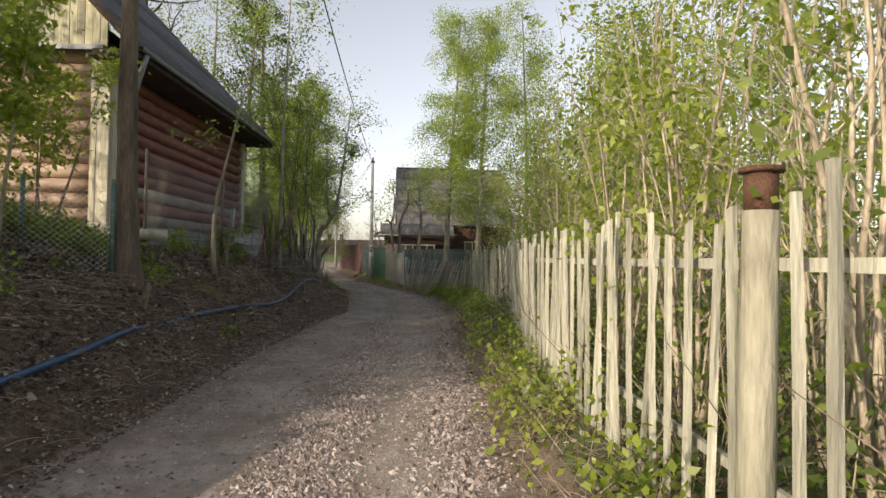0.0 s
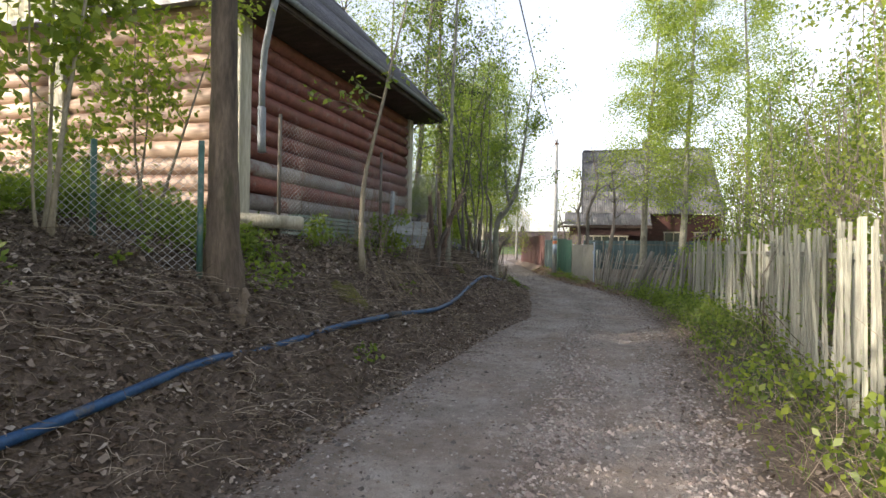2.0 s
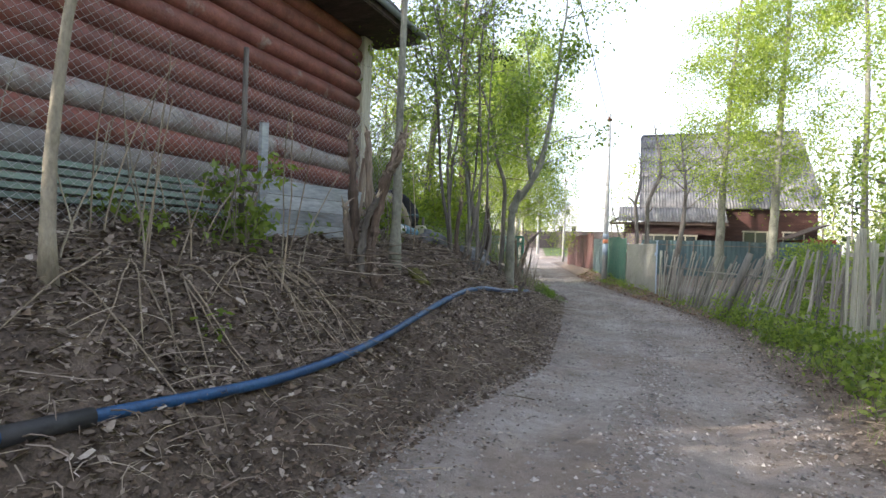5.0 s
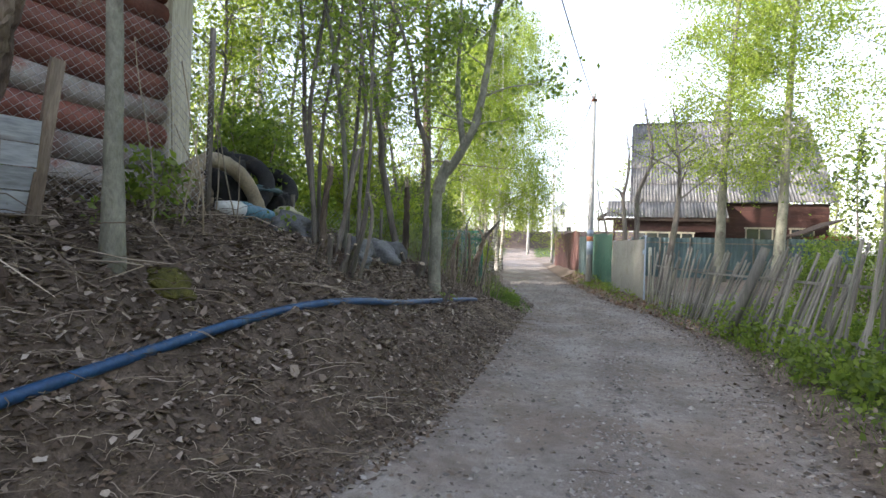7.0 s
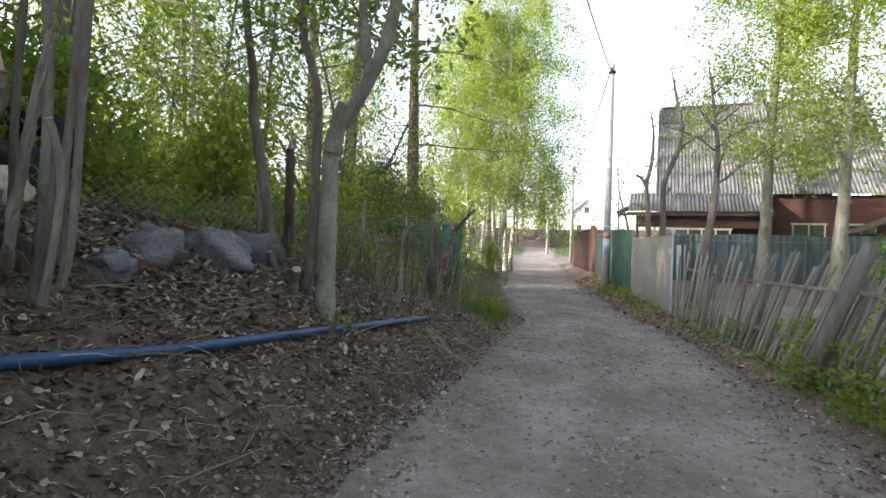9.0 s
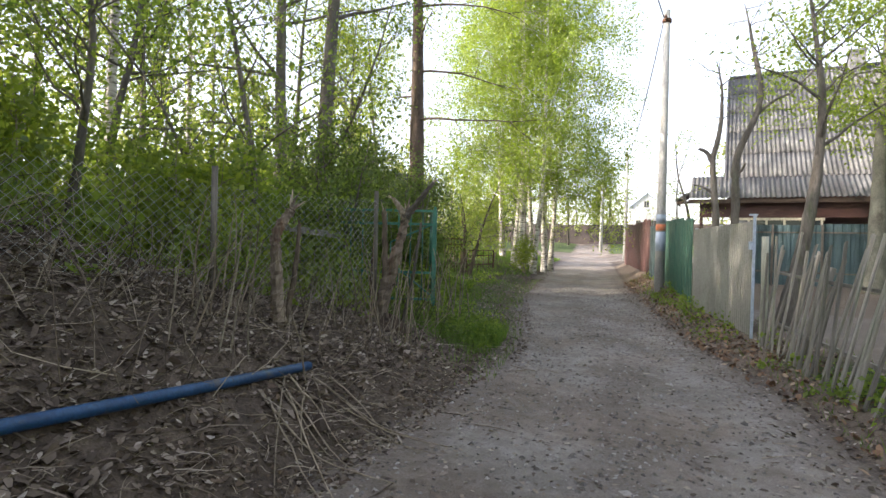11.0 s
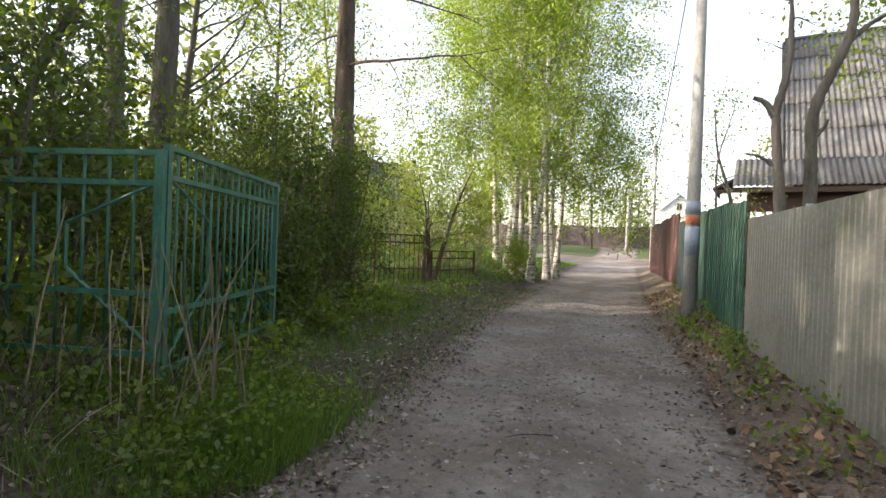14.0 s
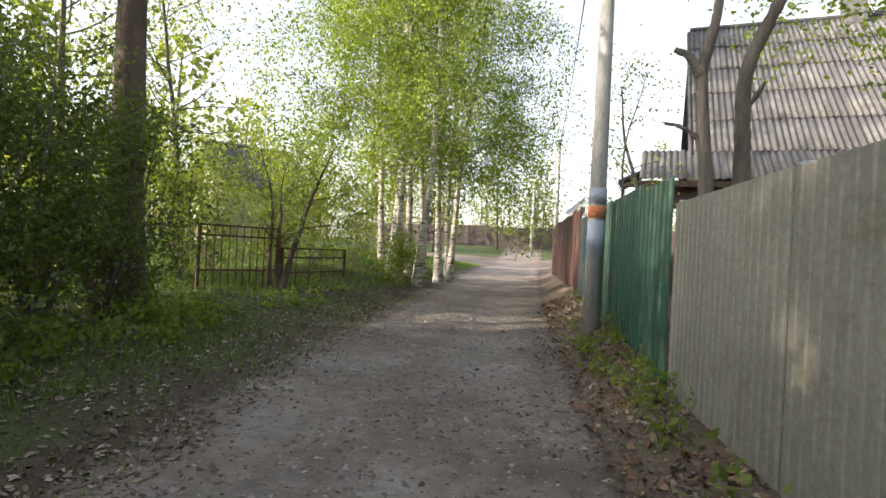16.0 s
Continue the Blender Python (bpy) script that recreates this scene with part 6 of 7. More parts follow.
# ---- blue pipe along the bank ----
PIPE = [(-2.75, 2.6), (-2.85, 4.2), (-2.95, 5.5), (-3.15, 6.8), (-3.1, 8.4), (-3.03, 10.3), (-2.86, 11.6), (-2.9, 13.1), (-3.03, 14.7), (-3.1, 15.9), (-3.12, 17.2), (-3.2, 18.2), (-3.42, 20.0), (-3.65, 21.9), (-3.9, 23.0)]
pp = np.array(PIPE)
tt = np.linspace(0, len(pp) - 1, 110)
pxy = np.stack([np.interp(tt, range(len(pp)), pp[:, k]) for k in range(2)] + [0 * tt], -1)
for _ in range(4):
    pxy[1:-1] = (pxy[:-2] + 2 * pxy[1:-1] + pxy[2:]) / 4
pxy[:, 2] = land(pxy[:, 0], pxy[:, 1]) + 0.05
for _ in range(40):
    pxy[1:-1, 2] = (pxy[:-2, 2] + 2 * pxy[1:-1, 2] + pxy[2:, 2]) / 4
pxy[:, 2] -= 0.075 * np.exp(-((pxy[:, 1] - 7.4) / 0.9) ** 2)
wp = thing("water_pipe", (0, 0, 0), "bright blue plastic water pipe lying along the bank", "pipe")
part("hose", Soup().tube(pxy, 0.036, 10).mesh("hose", M["pipe"], True), wp)
for k in (38,):
    part("coupling", Soup().tube([pxy[k], pxy[k + 1], pxy[k + 2]], 0.05, 10).mesh("coupling", M["cable"], True), wp)

# ---- things lying by the log house ----
lg = new("felled_log", Soup().tube([(-6.0, 9.35, 2.0), (-5.0, 9.5, 1.97), (-4.2, 9.65, 1.93)], [0.10, 0.10, 0.095], 12).mesh("felled_log", M["casing"], True))
tagged(lg, "pale peeled log lying across the bank top", "log")
bd = thing("board_stack", (0, 0, 0), "faded green boards stacked along the log wall", "boards")
for k in range(5):
    z = ground_at(-4.95, 11.5) + 0.05 + 0.075 * k
    part("board", Soup().box((-5.05 - 0.02 * k, 10.2 + 0.13 * k, z), (-4.85 - 0.02 * k, 13.2 - 0.09 * k, z + 0.045)).mesh("board", M["plank_green"]), bd)
pn = thing("leaning_hoarding", (-4.25, 13.9, ground_at(-4.25, 13.9) - 0.03), "pale grey-blue boarded panel leaning by the fence", "panel", turn=78)
for k in range(4):
    part("board", Soup().box((-0.7, -0.015, 0.155 * k), (0.7, 0.015, 0.155 * k + 0.146)).mesh("board", M["plank_grey"]), pn, m=pose(0, 0, 0, 12, 0, 0))
part("prop", Soup().box((-0.74, -0.05, 0), (-0.66, 0.0, 1.25)).mesh("prop", M["plank_grey"]), pn, m=pose(0, 0, 0, 8, -6, 0))
part("prop", Soup().box((0.66, -0.05, 0), (0.74, 0.0, 1.1)).mesh("prop", M["dead"]), pn, m=pose(0, 0, 0, 4, 5, 0))


def split_stump(at, h, r, seed, label, prongs=5):
    """A storm-broken, cut-back stump: gnarled stems rising out of one knotted base, each torn off at its own height."""
    rng = np.random.default_rng(seed)
    base = min(ground_at(at[0] + dx, at[1]) for dx in (-r, 0, r)) - 0.12
    root = thing("broken_stump", (at[0], at[1], base), label, "stump")
    n, k = 22, 9
    a = np.arange(n) * 2 * math.pi / n
    flute = 1 + 0.16 * np.sin(4 * a + seed) + 0.12 * rng.normal(size=n)
    v = []
    for i in range(k):
        f = i / (k - 1)
        rr = r * flute * (1.75 - 0.75 * min(f * 2, 1)) * (1 + 0.10 * rng.normal(size=n)) * (1 if f < 0.95 else 0.3)
        v.append(np.stack([np.cos(a) * rr, np.sin(a) * rr, f * h * 0.34 * (0.75 + 0.35 * rng.uniform(size=n))], -1))
    f = [(i * n + j, i * n + (j + 1) % n, (i + 1) * n + (j + 1) % n, (i + 1) * n + j) for i in range(k - 1) for j in range(n)]
    f.append(tuple((k - 1) * n + j for j in range(n)))
    part("stump_base", Soup().add(np.concatenate(v), f).mesh("stump_base", M["dead_red"], True), root)
    for p in range(prongs + 2):
        b = 2 * math.pi * p / (prongs + 2) + rng.uniform(-0.4, 0.4)
        out = rng.uniform(0.0, 0.16)
        length = h * (1.0 if p == 0 else rng.uniform(0.5, 0.95))
        line = wander(rng, (math.cos(b) * r * 0.7, math.sin(b) * r * 0.7, 0.05), (math.cos(b) * out, math.sin(b) * out, 1), length, 12, 0.10, 0.06)
        rad = r * rng.uniform(0.30, 0.55) * np.linspace(1.25, 0.62, 13) * (1 + 0.16 * rng.normal(size=13))
        rad[-1] *= 0.25
        stem = part("broken_stem", Soup().tube(line, np.abs(rad) + 0.006, 8, True, 0.22).mesh("broken_stem", M["dead_red" if p % 2 else "dead"], True), root)
        for q in range(2):
            tip = wander(rng, line[-2 - q * 2], line[-1] - line[-3] + rng.normal(size=3) * 0.12, length * rng.uniform(0.08, 0.2), 4, 0.12)
            part("splinter", Soup().tube(tip, abs(rad[-3]) * np.linspace(0.55, 0.08, 5), 5, True, 0.2).mesh("splinter", M["splint"]), stem, "pale torn wood")
    return root


split_stump((-3.40, 7.14), 0.42, 0.12, 8, "torn red-brown wood at the foot of the big trunk", 5)


def torus(at, R, r, turn, material, name, label, category, squash=1.0, sides=10):
    a = np.linspace(0, 2 * math.pi, 29)
    pts = np.stack([np.cos(a) * R, np.sin(a) * R * squash, 0.0 * a], -1)
    me = Soup().tube(pts, r, sides, False).mesh(name, M[material], True)
    ob = new(name, me)
    ob.matrix_basis = pose(*at) @ pose(0, 0, 0, *turn)
    return tagged(ob, label, category)


torus((-5.2, 17.6, ground_at(-5.2, 17.6) + 0.28), 0.36, 0.10, (62, 10, 30), "rubber", "tyre", "old black car tyre leaning on a rubbish heap", "tyre")
torus((-5.6, 18.5, ground_at(-5.6, 18.5) + 0.30), 0.40, 0.12, (40, -15, 60), "rubber", "tyre", "old black car tyre on a rubbish heap", "tyre")

def stone(at, size, seed, label, material="stone", flat=0.6):
    rng = np.random.default_rng(seed)
    bm = bmesh.new()
    bmesh.ops.create_icosphere(bm, subdivisions=3, radius=1.0)
    for v in bm.verts:
        d = v.co.normalized()
        k = 1 + 0.45 * noise.noise(d * 1.8 + Vector((seed, 0, 0))) + 0.22 * noise.noise(d * 4.5 + Vector((0, seed, 0)))
        v.co = Vector((d.x * k * size[0], d.y * k * size[1], d.z * k * size[2]))
    me = bpy.data.meshes.new("stone")
    bm.to_mesh(me)
    bm.free()
    me.materials.append(M[material])
    me.polygons.foreach_set("use_smooth", [True] * len(me.polygons))
    ob = new("boulder" if material == "stone" else "moss_cushion", me)
    gx_, gy_ = (ground_at(at[0] + 0.2, at[1]) - ground_at(at[0] - 0.2, at[1])) / 0.4, (ground_at(at[0], at[1] + 0.2) - ground_at(at[0], at[1] - 0.2)) / 0.4
    up = Vector((-gx_, -gy_, 1)).to_track_quat("Z", "Y").to_matrix().to_4x4()
    ob.matrix_basis = Matrix.Translation((at[0], at[1], ground_at(*at) + size[2] * (0.3 if material == "stone" else 0.0))) @ up @ pose(0, 0, 0, 0, 0, seed * 40)
    return tagged(ob, label, "stone" if material == "stone" else "moss")


def lump(name, at, size, seed, material, label, category, turn=0.0, rough=0.3):
    """A crumpled soft thing resting on the ground."""
    bm = bmesh.new()
    bmesh.ops.create_icosphere(bm, subdivisions=4, radius=1.0)
    for v in bm.verts:
        d = v.co.normalized()
        k = 1 + rough * noise.noise(d * 1.7 + Vector((seed, 0, 0))) + rough * 0.6 * abs(noise.noise(d * 4.0 + Vector((0, seed, 0)))) + rough * 0.25 * noise.noise(d * 9 + Vector((0, 0, seed)))
        v.co = Vector((d.x * k * size[0], d.y * k * size[1], max(-0.55, d.z) * k * size[2]))
    me = bpy.data.meshes.new(name)
    bm.to_mesh(me)
    bm.free()
    me.materials.append(M[material])
    me.polygons.foreach_set("use_smooth", [True] * len(me.polygons))
    ob = new(name, me)
    ob.matrix_basis = pose(at[0], at[1], ground_at(*at[:2]) + at[2] + size[2] * 0.4, 0, 0, turn)
    return tagged(ob, label, category)


ht = eased([(-4.92, 16.5, 1.75), (-4.92, 16.58, 2.15), (-4.9, 16.85, 2.36), (-4.88, 17.2, 2.30), (-4.86, 17.45, 2.12), (-4.84, 17.66, 1.75)], 3)
hose_r = 0.085 * (1 + 0.05 * np.sin(np.arange(len(ht)) * 2.1))
hc = thing("foam_hose", (-4.9, 17.0, ground_at(-4.9, 17.0)), "thick beige foam hose arching over a rubbish heap", "hose")
part("tube", Soup().tube(ht - np.array([[-4.9, 17.0, ground_at(-4.9, 17.0)]]), hose_r, 12, True, 0.03).mesh("tube", M["hose"], True), hc)
tb = thing("tarp_bundle", (-4.75, 17.25, ground_at(-4.75, 17.25)), "rolled blue and white plastic tarp on a rubbish heap", "tarp", turn=84)
roll_line = eased([(-0.05, 0, 0.06), (0.2, 0.01, 0.05), (0.42, 0, 0.03)], 3)
part("roll", Soup().tube(roll_line, 0.11 * np.linspace(1, 0.4, len(roll_line)) ** 0.6 * (1 + 0.06 * np.sin(np.arange(len(roll_line)) * 1.9)), 12, True, 0.08).mesh("roll", M["blue_plastic"], True), tb)
part("lining", Soup().tube([(-0.36, 0.02, 0.10), (-0.2, 0.01, 0.08), (-0.04, 0, 0.065)], [0.05, 0.085, 0.1], 12, True, 0.1).mesh("lining", M["white"], True), tb, "dirty white lining")
lump("plastic_sack", (-4.75, 18.0, 0.0), (0.2, 0.16, 0.17), 4, "gable", "grimy yellowish plastic sack on a rubbish heap", "sack", 20)
lump("black_sack", (-5.35, 17.5, 0.0), (0.3, 0.36, 0.4), 7, "rubber", "crumpled black plastic sheet over a heap", "sack", 10, 0.4)
lump("black_sack", (-5.25, 18.3, 0.0), (0.26, 0.32, 0.26), 9, "rubber", "crumpled black plastic sheet over a heap", "sack", 60, 0.4)
lump("brown_sack", (-5.15, 16.8, 0.0), (0.2, 0.28, 0.24), 11, "dead", "earthy brown sacking under the hose", "sack", 0, 0.4)
lump("teal_sheet_scrap", (-5.0, 17.85, 0.33), (0.2, 0.26, 0.06), 13, "teal_sheet", "crumpled teal plastic on a black sack", "plastic", 15, 0.35)
board_b = new("fallen_board", Soup().box((-0.5, -0.01, -0.045), (0.5, 0.01, 0.045)).mesh("fallen_board", M["picket_old"]))
board_b.matrix_basis = pose(-6.2, 25.38, 1.565, 0, 5, 84)
tagged(board_b, "pale grey board nailed across behind the net", "board")


stone((-4.3, 17.55), (0.22, 0.3, 0.16), 13, "pale blue-grey block of stone on the bank")
stone((-4.35, 20.0), (0.22, 0.28, 0.2), 15, "rough grey boulder on the bank top")
stone((-4.2, 19.5), (0.34, 0.2, 0.2), 3, "rough grey boulder on the bank top")
stone((-4.1, 18.75), (0.26, 0.2, 0.17), 5, "rough grey boulder on the bank top")
stone((-3.75, 18.2), (0.15, 0.12, 0.1), 6, "small grey stone on the bank")
stone((-3.4, 15.1), (0.16, 0.14, 0.035), 8, "yellow-green moss cushion on the bank", "moss")
stone((-3.45, 9.7), (0.3, 0.35, 0.08), 10, "yellow-green moss cushion on the bank", "moss")


def cane_fan(at, count, seed, label):
    """Dead canes bent over and hanging down the slope from one root."""
    rng = np.random.default_rng(seed)
    root = thing("cane_clump", (0, 0, 0), label, "dead canes")
    for k in range(count):
        a = rng.normal() * 0.42 - 0.25
        length = rng.uniform(0.7, 1.7)
        p = np.array([at[0] + rng.normal() * 0.08, at[1] + rng.normal() * 0.25, 0.0])
        p[2] = ground_at(p[0], p[1])
        pts = []
        for i in range(9):
            f = i / 8
            x_, y_ = p[0] + math.cos(a) * length * f * 0.8, p[1] + math.sin(a) * length * f + 0.02 * math.sin(4 * f + k)
            arch = 0.07 * math.sin(min(1, f * 1.1) * math.pi) * rng.uniform(0.7, 1.1)
            pts.append((x_, y_, ground_at(x_, y_) + 0.015 + arch * (0.3 + 0.7 * ((k * 37) % 10) / 10)))
        part("cane", Soup().tube(pts, np.linspace(0.008, 0.003, 9), 5, True, 0.08).mesh("cane", M["cane"], True), root)
    return root


cane_fan((-3.95, 12.7), 18, 71, "fan of pale dead canes bent down the bank")
cane_fan((-3.9, 11.3), 10, 73, "thin fan of pale dead canes on the bank")
cane_fan((-3.8, 22.6), 14, 74, "fan of pale dead canes bent down the bank")

def cut_stems(at, count, h, seed, label):
    """Cut-back suckers with pale sawn ends."""
    rng = np.random.default_rng(seed)
    root = thing("cut_stems", (at[0], at[1], ground_at(*at) - 0.1), label, "stump")
    for k in range(count):
        b = 2 * math.pi * k / count + rng.uniform(-0.3, 0.3)
        line = wander(rng, (math.cos(b) * 0.16, math.sin(b) * 0.16, 0), (math.cos(b) * 0.4, math.sin(b) * 0.4, 1), h * rng.uniform(0.35, 1.0), 8, 0.10, 0.05)
        r = rng.uniform(0.010, 0.024)
        stem = part("stem", Soup().tube(line, np.linspace(r * 1.3, r, 9), 7, True, 0.06).mesh("stem", M["bark"], True), root)
        w = (line[-1] - line[-2]) / np.linalg.norm(line[-1] - line[-2])
        part("sawn_end", Soup().tube([line[-1] - w * 0.004, line[-1] + w * 0.006], r * 0.95, 8).mesh("sawn_end", M["splint"]), stem, "pale sawn end")
    return root


cut_stems((-3.55, 17.2), 8, 0.45, 81, "cut-back suckers with pale sawn ends on the bank")
cut_stems((-3.5, 19.9), 7, 0.32, 82, "cut-back suckers with pale sawn ends on the bank")


def cane_clump(at, count, h, seed, label):
    """Dead upright stems standing close together."""
    rng = np.random.default_rng(seed)
    root = thing("dead_stems", (at[0], at[1], ground_at(*at) - 0.06), label, "dry stems")
    for k in range(count):
        p = rng.normal(size=2) * (0.30, 0.38)
        z = ground_at(at[0] + p[0], at[1] + p[1]) - ground_at(*at)
        line = wander(rng, (p[0], p[1], z), (rng.normal() * 0.14, rng.normal() * 0.14, 1), h * rng.uniform(0.5, 1.1), 7, 0.06)
        part("stem", Soup().tube(line, np.linspace(0.0085, 0.004, 8), 5, False).mesh("stem", M["cane" if k % 2 else "twig"], True), root)
    return root


cane_clump((-5.15, 26.9), 30, 1.25, 91, "pale dead stems standing by the green gate")
cane_clump((-4.55, 24.6), 22, 1.1, 92, "pale dead stems standing along the net")
cane_clump((-4.3, 22.6), 16, 1.0, 93, "pale dead stems standing along the net")
cane_clump((-4.25, 11.3), 14, 1.5, 94, "thin bare stems standing along the net")
cane_clump((-4.2, 12.6), 12, 1.6, 95, "thin bare stems standing along the net")
cane_clump((-4.2, 16.3), 10, 1.5, 96, "thin bare stems standing along the net")

# ---- loose growth and litter on the ground ----
def scatter(rng, n, x0, x1, y0, y1, keep):
    x, y = rng.uniform(x0, x1, n), rng.uniform(y0, y1, n)
    d, e = np.interp(y, *ROAD_L) - x, x - np.interp(y, *ROAD_R)
    ok = keep(x, y, d, e) > rng.uniform(0, 1, n)
    return x[ok], y[ok]


def patchy(x, y, s=1.0):
    return 0.5 + 0.5 * np.sin(1.7 * s * x + 2.1 * np.sin(0.9 * s * y)) * np.sin(1.3 * s * y + 1.1 * np.sin(1.4 * s * x))


def flakes(name, rng, x, y, size, material, label, category, lift=0.012, tip=0.35):
    n = len(x)
    c = np.stack([x, y, land(x, y) + lift], -1)
    a = rng.uniform(0, 2 * math.pi, n)
    al = np.stack([np.cos(a), np.sin(a), rng.normal(size=n) * tip], -1)
    sd = np.stack([-np.sin(a), np.cos(a), rng.normal(size=n) * tip], -1)
    s = (size * rng.uniform(0.5, 1.4, n))[:, None]
    j = lambda lo, hi: rng.uniform(lo, hi, n)[:, None]
    lift_ = np.array([0, 0, 1.0]) * s
    q = np.stack([c - al * s * j(0.35, 0.6), c - al * s * j(0.0, 0.3) + sd * s * j(0.15, 0.45) + lift_ * min(1, tip * 4) * j(0, 0.25), c + al * s * j(0.1, 0.4) + sd * s * j(0.1, 0.4) + lift_ * j(0, 0.2),
                  c + al * s * j(0.4, 0.65) + lift_ * min(1, tip * 4) * j(0, 0.2), c + al * s * j(0.0, 0.35) - sd * s * j(0.1, 0.45) + lift_ * j(0, 0.25), c - al * s * j(0.1, 0.35) - sd * s * j(0.1, 0.4)], 1)
    return tagged(new(name, quads_mesh(name, q, 6, M[material])), label, category, kind="stuff")


lr = np.random.default_rng(21)
bank_w = lambda y: np.clip(np.interp(y, BANK_Y, BANK_A) * 1.6, 0, 1)
x, y = scatter(lr, 190000, -6.5, -1.7, 1, 28, lambda x, y, d, e: (d > -0.15) * bank_w(y) * (0.25 + 0.75 * patchy(x, y, 1.4)) * np.where(d < 0.7, 0.45, 1))
flakes("leaf_litter_bank", lr, x, y, 0.04, "litter", "brown dead leaves strewn over the bank", "litter")
x, y = scatter(lr, 90000, -5, 2.6, 1, 42, lambda x, y, d, e: (e > -0.35) * (e < 1.5) * np.clip(0.15 + patchy(x, y, 1.2), 0, 1) * np.where(e < 0, 0.45, 1))
flakes("leaf_litter_verge", lr, x, y, 0.045, "litter", "brown dead leaves along the fence foot", "litter")
x, y = scatter(lr, 120000, -9, 1.5, 2, 42, lambda x, y, d, e: (d < 0) * (e < 0) * np.where(np.minimum(-d, -e) < 0.7, 0.6, 0.10 + 0.28 * np.clip((y - 18) / 6, 0, 1)) * (0.2 + patchy(x, y)))
flakes("leaf_litter_lane", lr, x, y, 0.040, "litter", "scattered dead leaf bits on the lane", "litter", 0.003, 0.06)


x, y = scatter(lr, 34000, -6, 1.2, 23, 42, lambda x, y, d, e: (e > -0.1) * (e < 0.9) * np.clip(0.1 + patchy(x, y, 1.0), 0, 1) * np.where(e < 0, 0.3, 1))
flakes("leaf_drift", lr, x, y, 0.06, "litter_brown", "drift of curled brown leaves at the fence foot", "litter", 0.02, 0.5)


x, y = scatter(lr, 42000, -6.2, -2.3, 1, 27, lambda x, y, d, e: (d > 0.45) * bank_w(y) * (0.1 + 0.9 * patchy(x, y, 2.2)))
flakes("curled_leaves_bank", lr, x, y, 0.065, "litter", "larger curled dead leaves over the bank top", "litter", 0.015, 0.45)


x, y = scatter(lr, 60000, -11, -3.4, 26, 44, lambda x, y, d, e: (d > -0.4) * (d < 3.0) * (0.15 + 0.85 * patchy(x, y, 1.5)))
flakes("leaf_litter_left_verge", lr, x, y, 0.045, "litter", "dead leaves among the grass of the verge", "litter", 0.012, 0.3)


def stalks(name, rng, x, y, lo, hi, r, flatness, material, label, downhill=0.6):
    s = Soup()
    z = land(x, y)
    for i in range(len(x)):
        length = rng.uniform(lo, hi)
        w = np.array([rng.normal() * 0.6 + downhill, rng.normal() * 0.9, rng.uniform(-0.1, 1.0) * (1 - flatness)])
        w /= np.linalg.norm(w)
        p0 = np.array([x[i], y[i], z[i]])
        k = rng.normal(size=3) * length * 0.045
        pts = [p0, p0 + w * length * 0.35 + k + [0, 0, 0.015], p0 + w * length * 0.7 + k * 1.2, p0 + w * length - k * 0.5 + [0, 0, -0.08 * length]]
        for p in pts:
            p[2] = max(p[2], ground_at(p[0], p[1]) + 0.008)
        s.tube(pts, [r, r * 0.9, r * 0.7, r * 0.35], 3, False)
    return tagged(new(name, s.mesh(name, M[material])), label, "dry stalks", kind="stuff")


x, y = scatter(lr, 9500, -5.5, -2.2, 2, 27, lambda x, y, d, e: (d > 0.1) * bank_w(y) * (0.15 + 0.85 * patchy(x, y, 0.9)))
stalks("dry_stalks", lr, x, y, 0.06, 0.40, 0.0036, 0.75, "stalk", "dry pale stalks fallen down the bank")
x, y = scatter(lr, 26000, -5.2, -2.0, 3, 27, lambda x, y, d, e: (d > -0.1) * bank_w(y) * (0.1 + 0.9 * patchy(x, y, 1.9)))
stalks("straw_bits", lr, x, y, 0.04, 0.15, 0.0028, 0.8, "stalk", "short bits of pale straw and twig on the bank", 0.3)
x, y = scatter(lr, 110, -4.4, -3.3, 11.8, 16.5, lambda x, y, d, e: 0.7 + 0 * x)
stalks("fallen_cane", lr, x, y, 0.4, 1.1, 0.006, 0.9, "stalk", "long dry canes hanging down the bank", 2.2)
x, y = scatter(lr, 620, -5.6, -3.6, 20.5, 27, lambda x, y, d, e: (d > 0.55) * 0.9)
stalks("dry_upright_stems", lr, x, y, 0.3, 0.95, 0.004, -1.4, "stalk", "tangle of dry upright stems by the net fence", 0.0)
x, y = scatter(lr, 1500, 2.2, 4.6, 0.5, 14, lambda x, y, d, e: 0.3 + 0.7 * patchy(x, y, 1.5))
stalks("thicket_stems", lr, x, y, 0.6, 1.8, 0.005, -2.2, "stalk", "pale bare stems standing behind the picket fence", 0.0)
x, y = scatter(lr, 3600, 0.9, 2.3, 1, 17, lambda x, y, d, e: (e > 0.2) * (0.3 + 0.7 * patchy(x, y)))
stalks("dry_grass_stems", lr, x, y, 0.2, 0.7, 0.0028, 0.1, "stalk", "dry grass stems leaning at the picket fence", 0.0)
x, y = scatter(lr, 260, -3.4, 1.3, 2, 34, lambda x, y, d, e: (d < 0.2) * (e < 0.3) * np.where(np.minimum(-d, -e) < 0.6, 0.9, 0.2))
stalks("twigs_on_lane", lr, x, y, 0.1, 0.45, 0.005, 1.0, "stalk", "small twigs dropped on the lane", 0.0)
x, y = scatter(lr, 400, -3.4, -2.3, 3, 24, lambda x, y, d, e: (d > 0.2) * (d < 1.1) * 0.9 * (y > 0))
stalks("root_ends", lr, x, y, 0.15, 0.5, 0.005, 0.6, "litter", "dark roots hanging out of the cut bank", 0.8)


